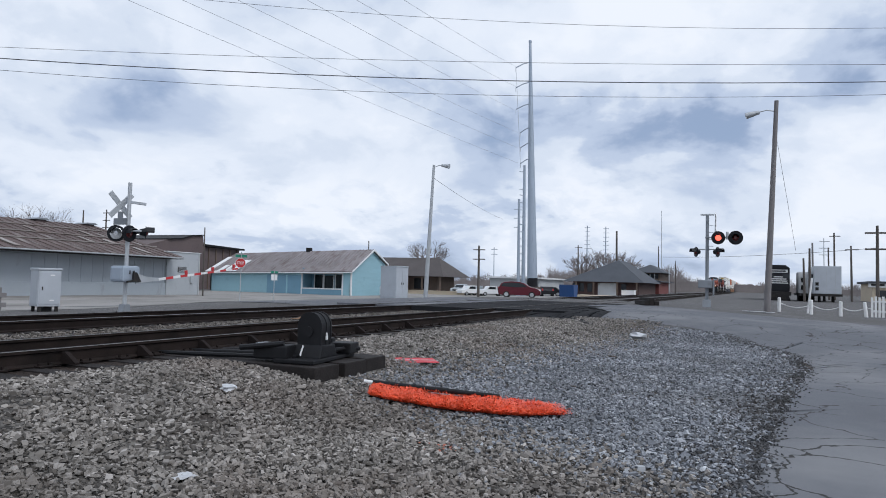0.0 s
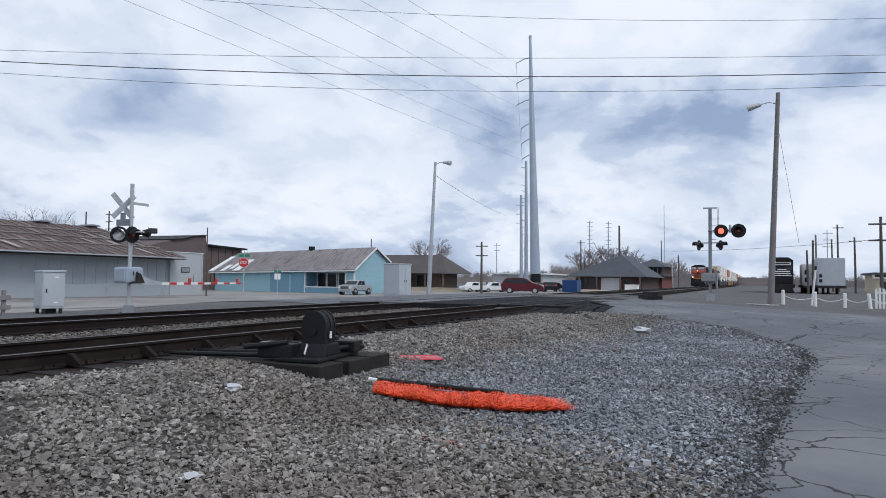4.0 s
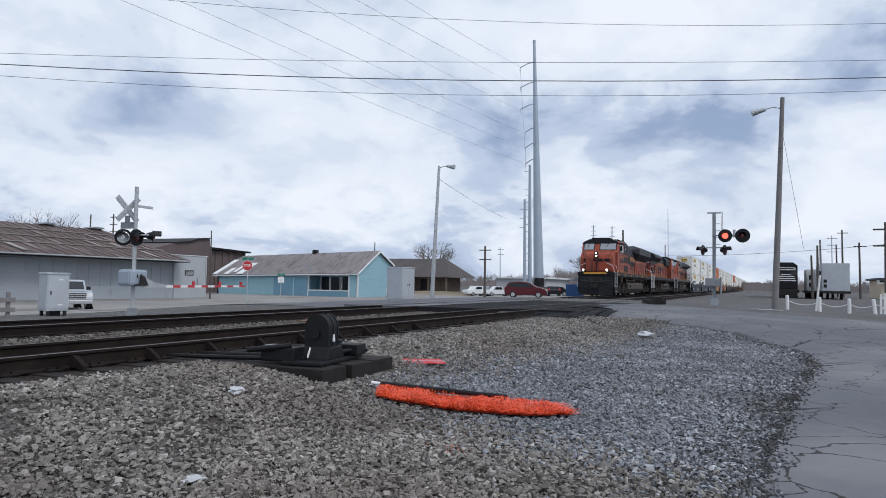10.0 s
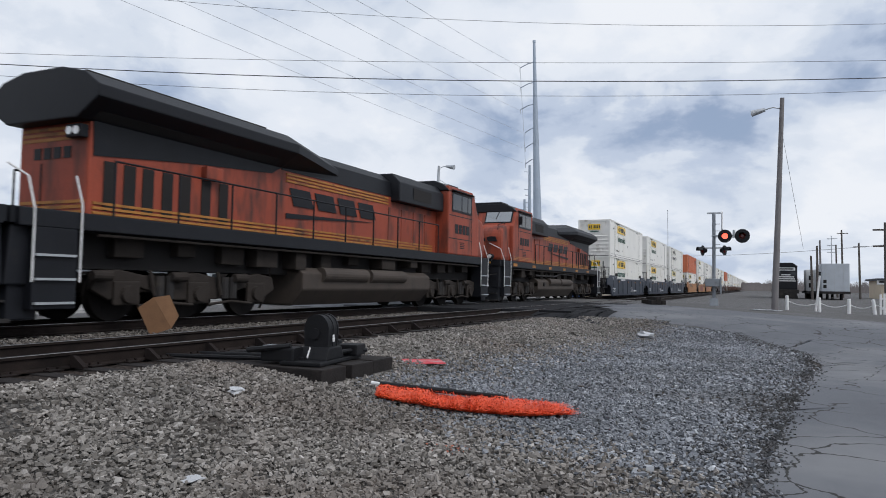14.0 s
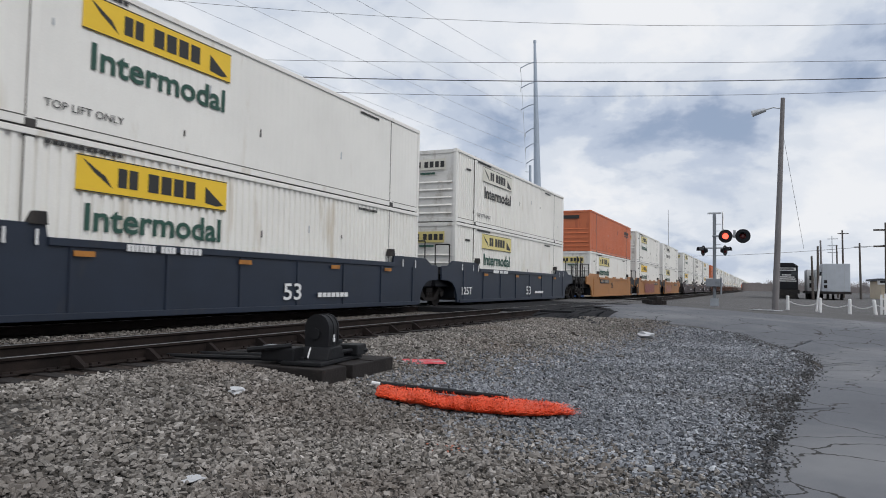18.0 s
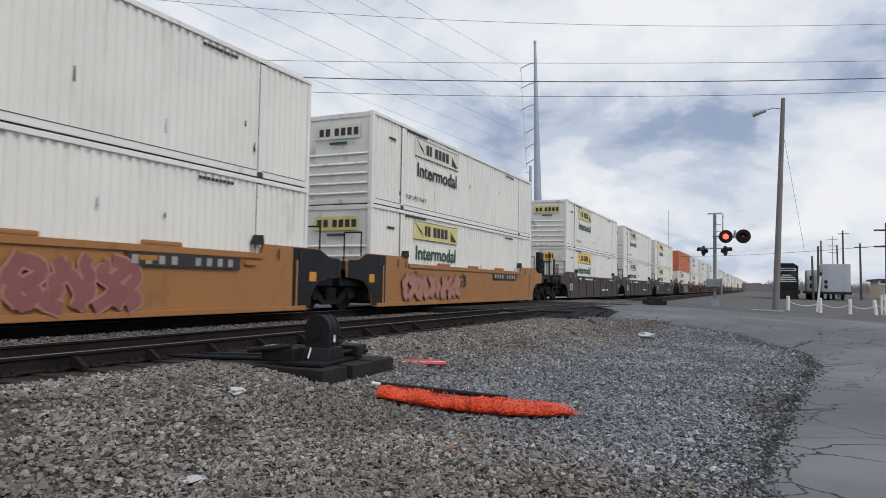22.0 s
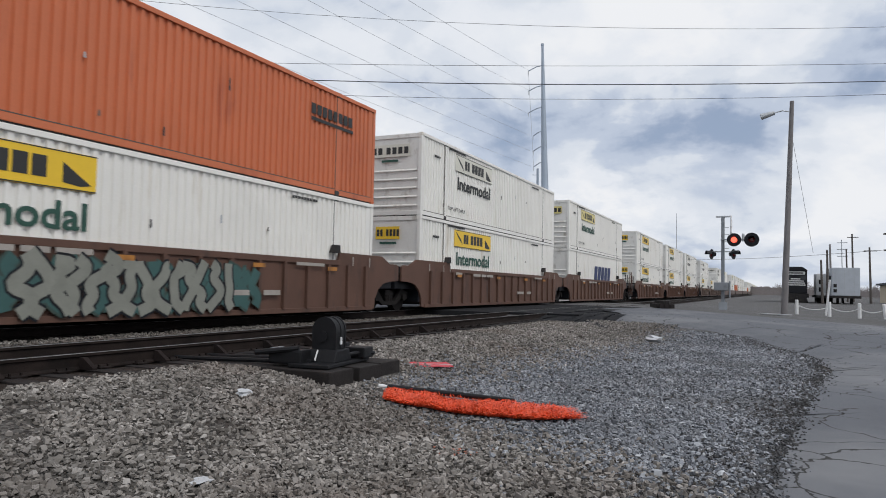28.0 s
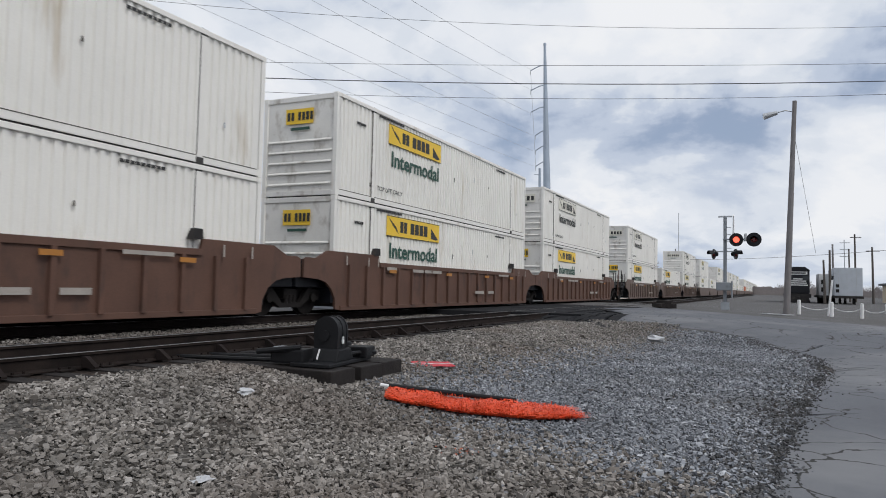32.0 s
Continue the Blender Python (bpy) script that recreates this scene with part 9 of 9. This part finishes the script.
# a sheet of cardboard that the train whirls along: seconds, x, y, z and its turn
SCRAP_WAY = [(0.0, 14.6, 10.3, -0.15, 88, 0, 0), (13.3, 14.6, 10.3, -0.15, 88, 0, 0), (13.5, 13.5, 10.25, 0.05, 60, 30, -20), (13.6, 12.7, 10.2, 0.12, 20, 50, -40), (13.8, 11.1, 10.2, 0.16, -20, 20, -10), (13.9, 10.3, 10.2, 0.17, -10, -20, -20), (14.0, 9.55, 10.2, 0.18, 10, -30, -40),
             (14.1, 8.8, 10.2, 0.17, 20, 10, -70), (14.2, 8.1, 10.2, 0.16, -10, 40, -20), (14.3, 7.5, 10.15, 0.17, 10, 10, -50), (14.4, 6.9, 10.1, 0.17, 20, -40, -10), (14.5, 6.2, 10.1, 0.1, 10, -60, 0), (14.8, 4.0, 10.0, 0.05, 40, -40, 20), (15.5, 0.0, 9.9, -0.14, 88, 0, 0), (32.0, 0.0, 9.9, -0.14, 88, 0, 0)]


def cardboard():
    """A torn sheet of brown cardboard with a darker fold."""
    ob = thing("cardboard_sheet", "torn brown cardboard sheet blown along by the train", "cardboard")
    part("panel", prism([(-0.34, -0.27), (0.04, -0.34), (0.04, 0.34), (-0.28, 0.3)], -0.006, 0.006, "y"), "card", ob)
    flap = part("flap", prism([(0.0, -0.34), (0.24, -0.22), (0.28, 0.22), (0.0, 0.34)], -0.006, 0.006, "y"), "card", ob)
    flap.matrix_basis = pose(0.04, 0, 0, 0, 0, 18)
    return ob


CARDBOARD = cardboard()


def motions():
    times = [2.0 * i for i in range(17)]
    for ob, off, z, turn in MOVERS:
        walk(ob, [(t, pose(off + run(t), TRACK_Y, z, 0, 0, turn)) for t in times])
    # the gate arm is still coming down at the start
    walk(GATE_ARM, [(t, GATE_HINGE @ pose(0, 0, 0, 0, -a, 0)) for t, a in ((0.0, 6.6), (0.5, 5.3), (1.0, 3.9), (1.5, 2.5), (2.0, 1.3), (2.5, 0.4), (3.0, 0.0), (32.0, 0.0))])
    walk(PICKUP, [(t, pose(x, y, gz(x, y) + 0.02, 0, 0, a)) for t, x, y, a in PICKUP_WAY])
    walk(CARDBOARD, [(t, pose(x, y, z, a, b, c)) for t, x, y, z, a, b, c in SCRAP_WAY])
    for ob, x, r, off, sense in WHEELS:
        if off > 300:
            continue
        # turn only while it rolls past
        rows, last = [], None
        for i in range(0, 32 * FPS + 1):
            t = i / FPS
            way = off + sense * x + run(t)
            if -9 < way < 45 and (t > 0):
                rows.append((t, pose(x, 0, r, 0, math.degrees(sense * way / r) % 360.0, 0)))
        if rows:
            walk(ob, [(0.0, rows[0][1])] * (rows[0][0] > 0) + rows + [(32.0, rows[-1][1])] * (rows[-1][0] < 32))


build_train()
motions()
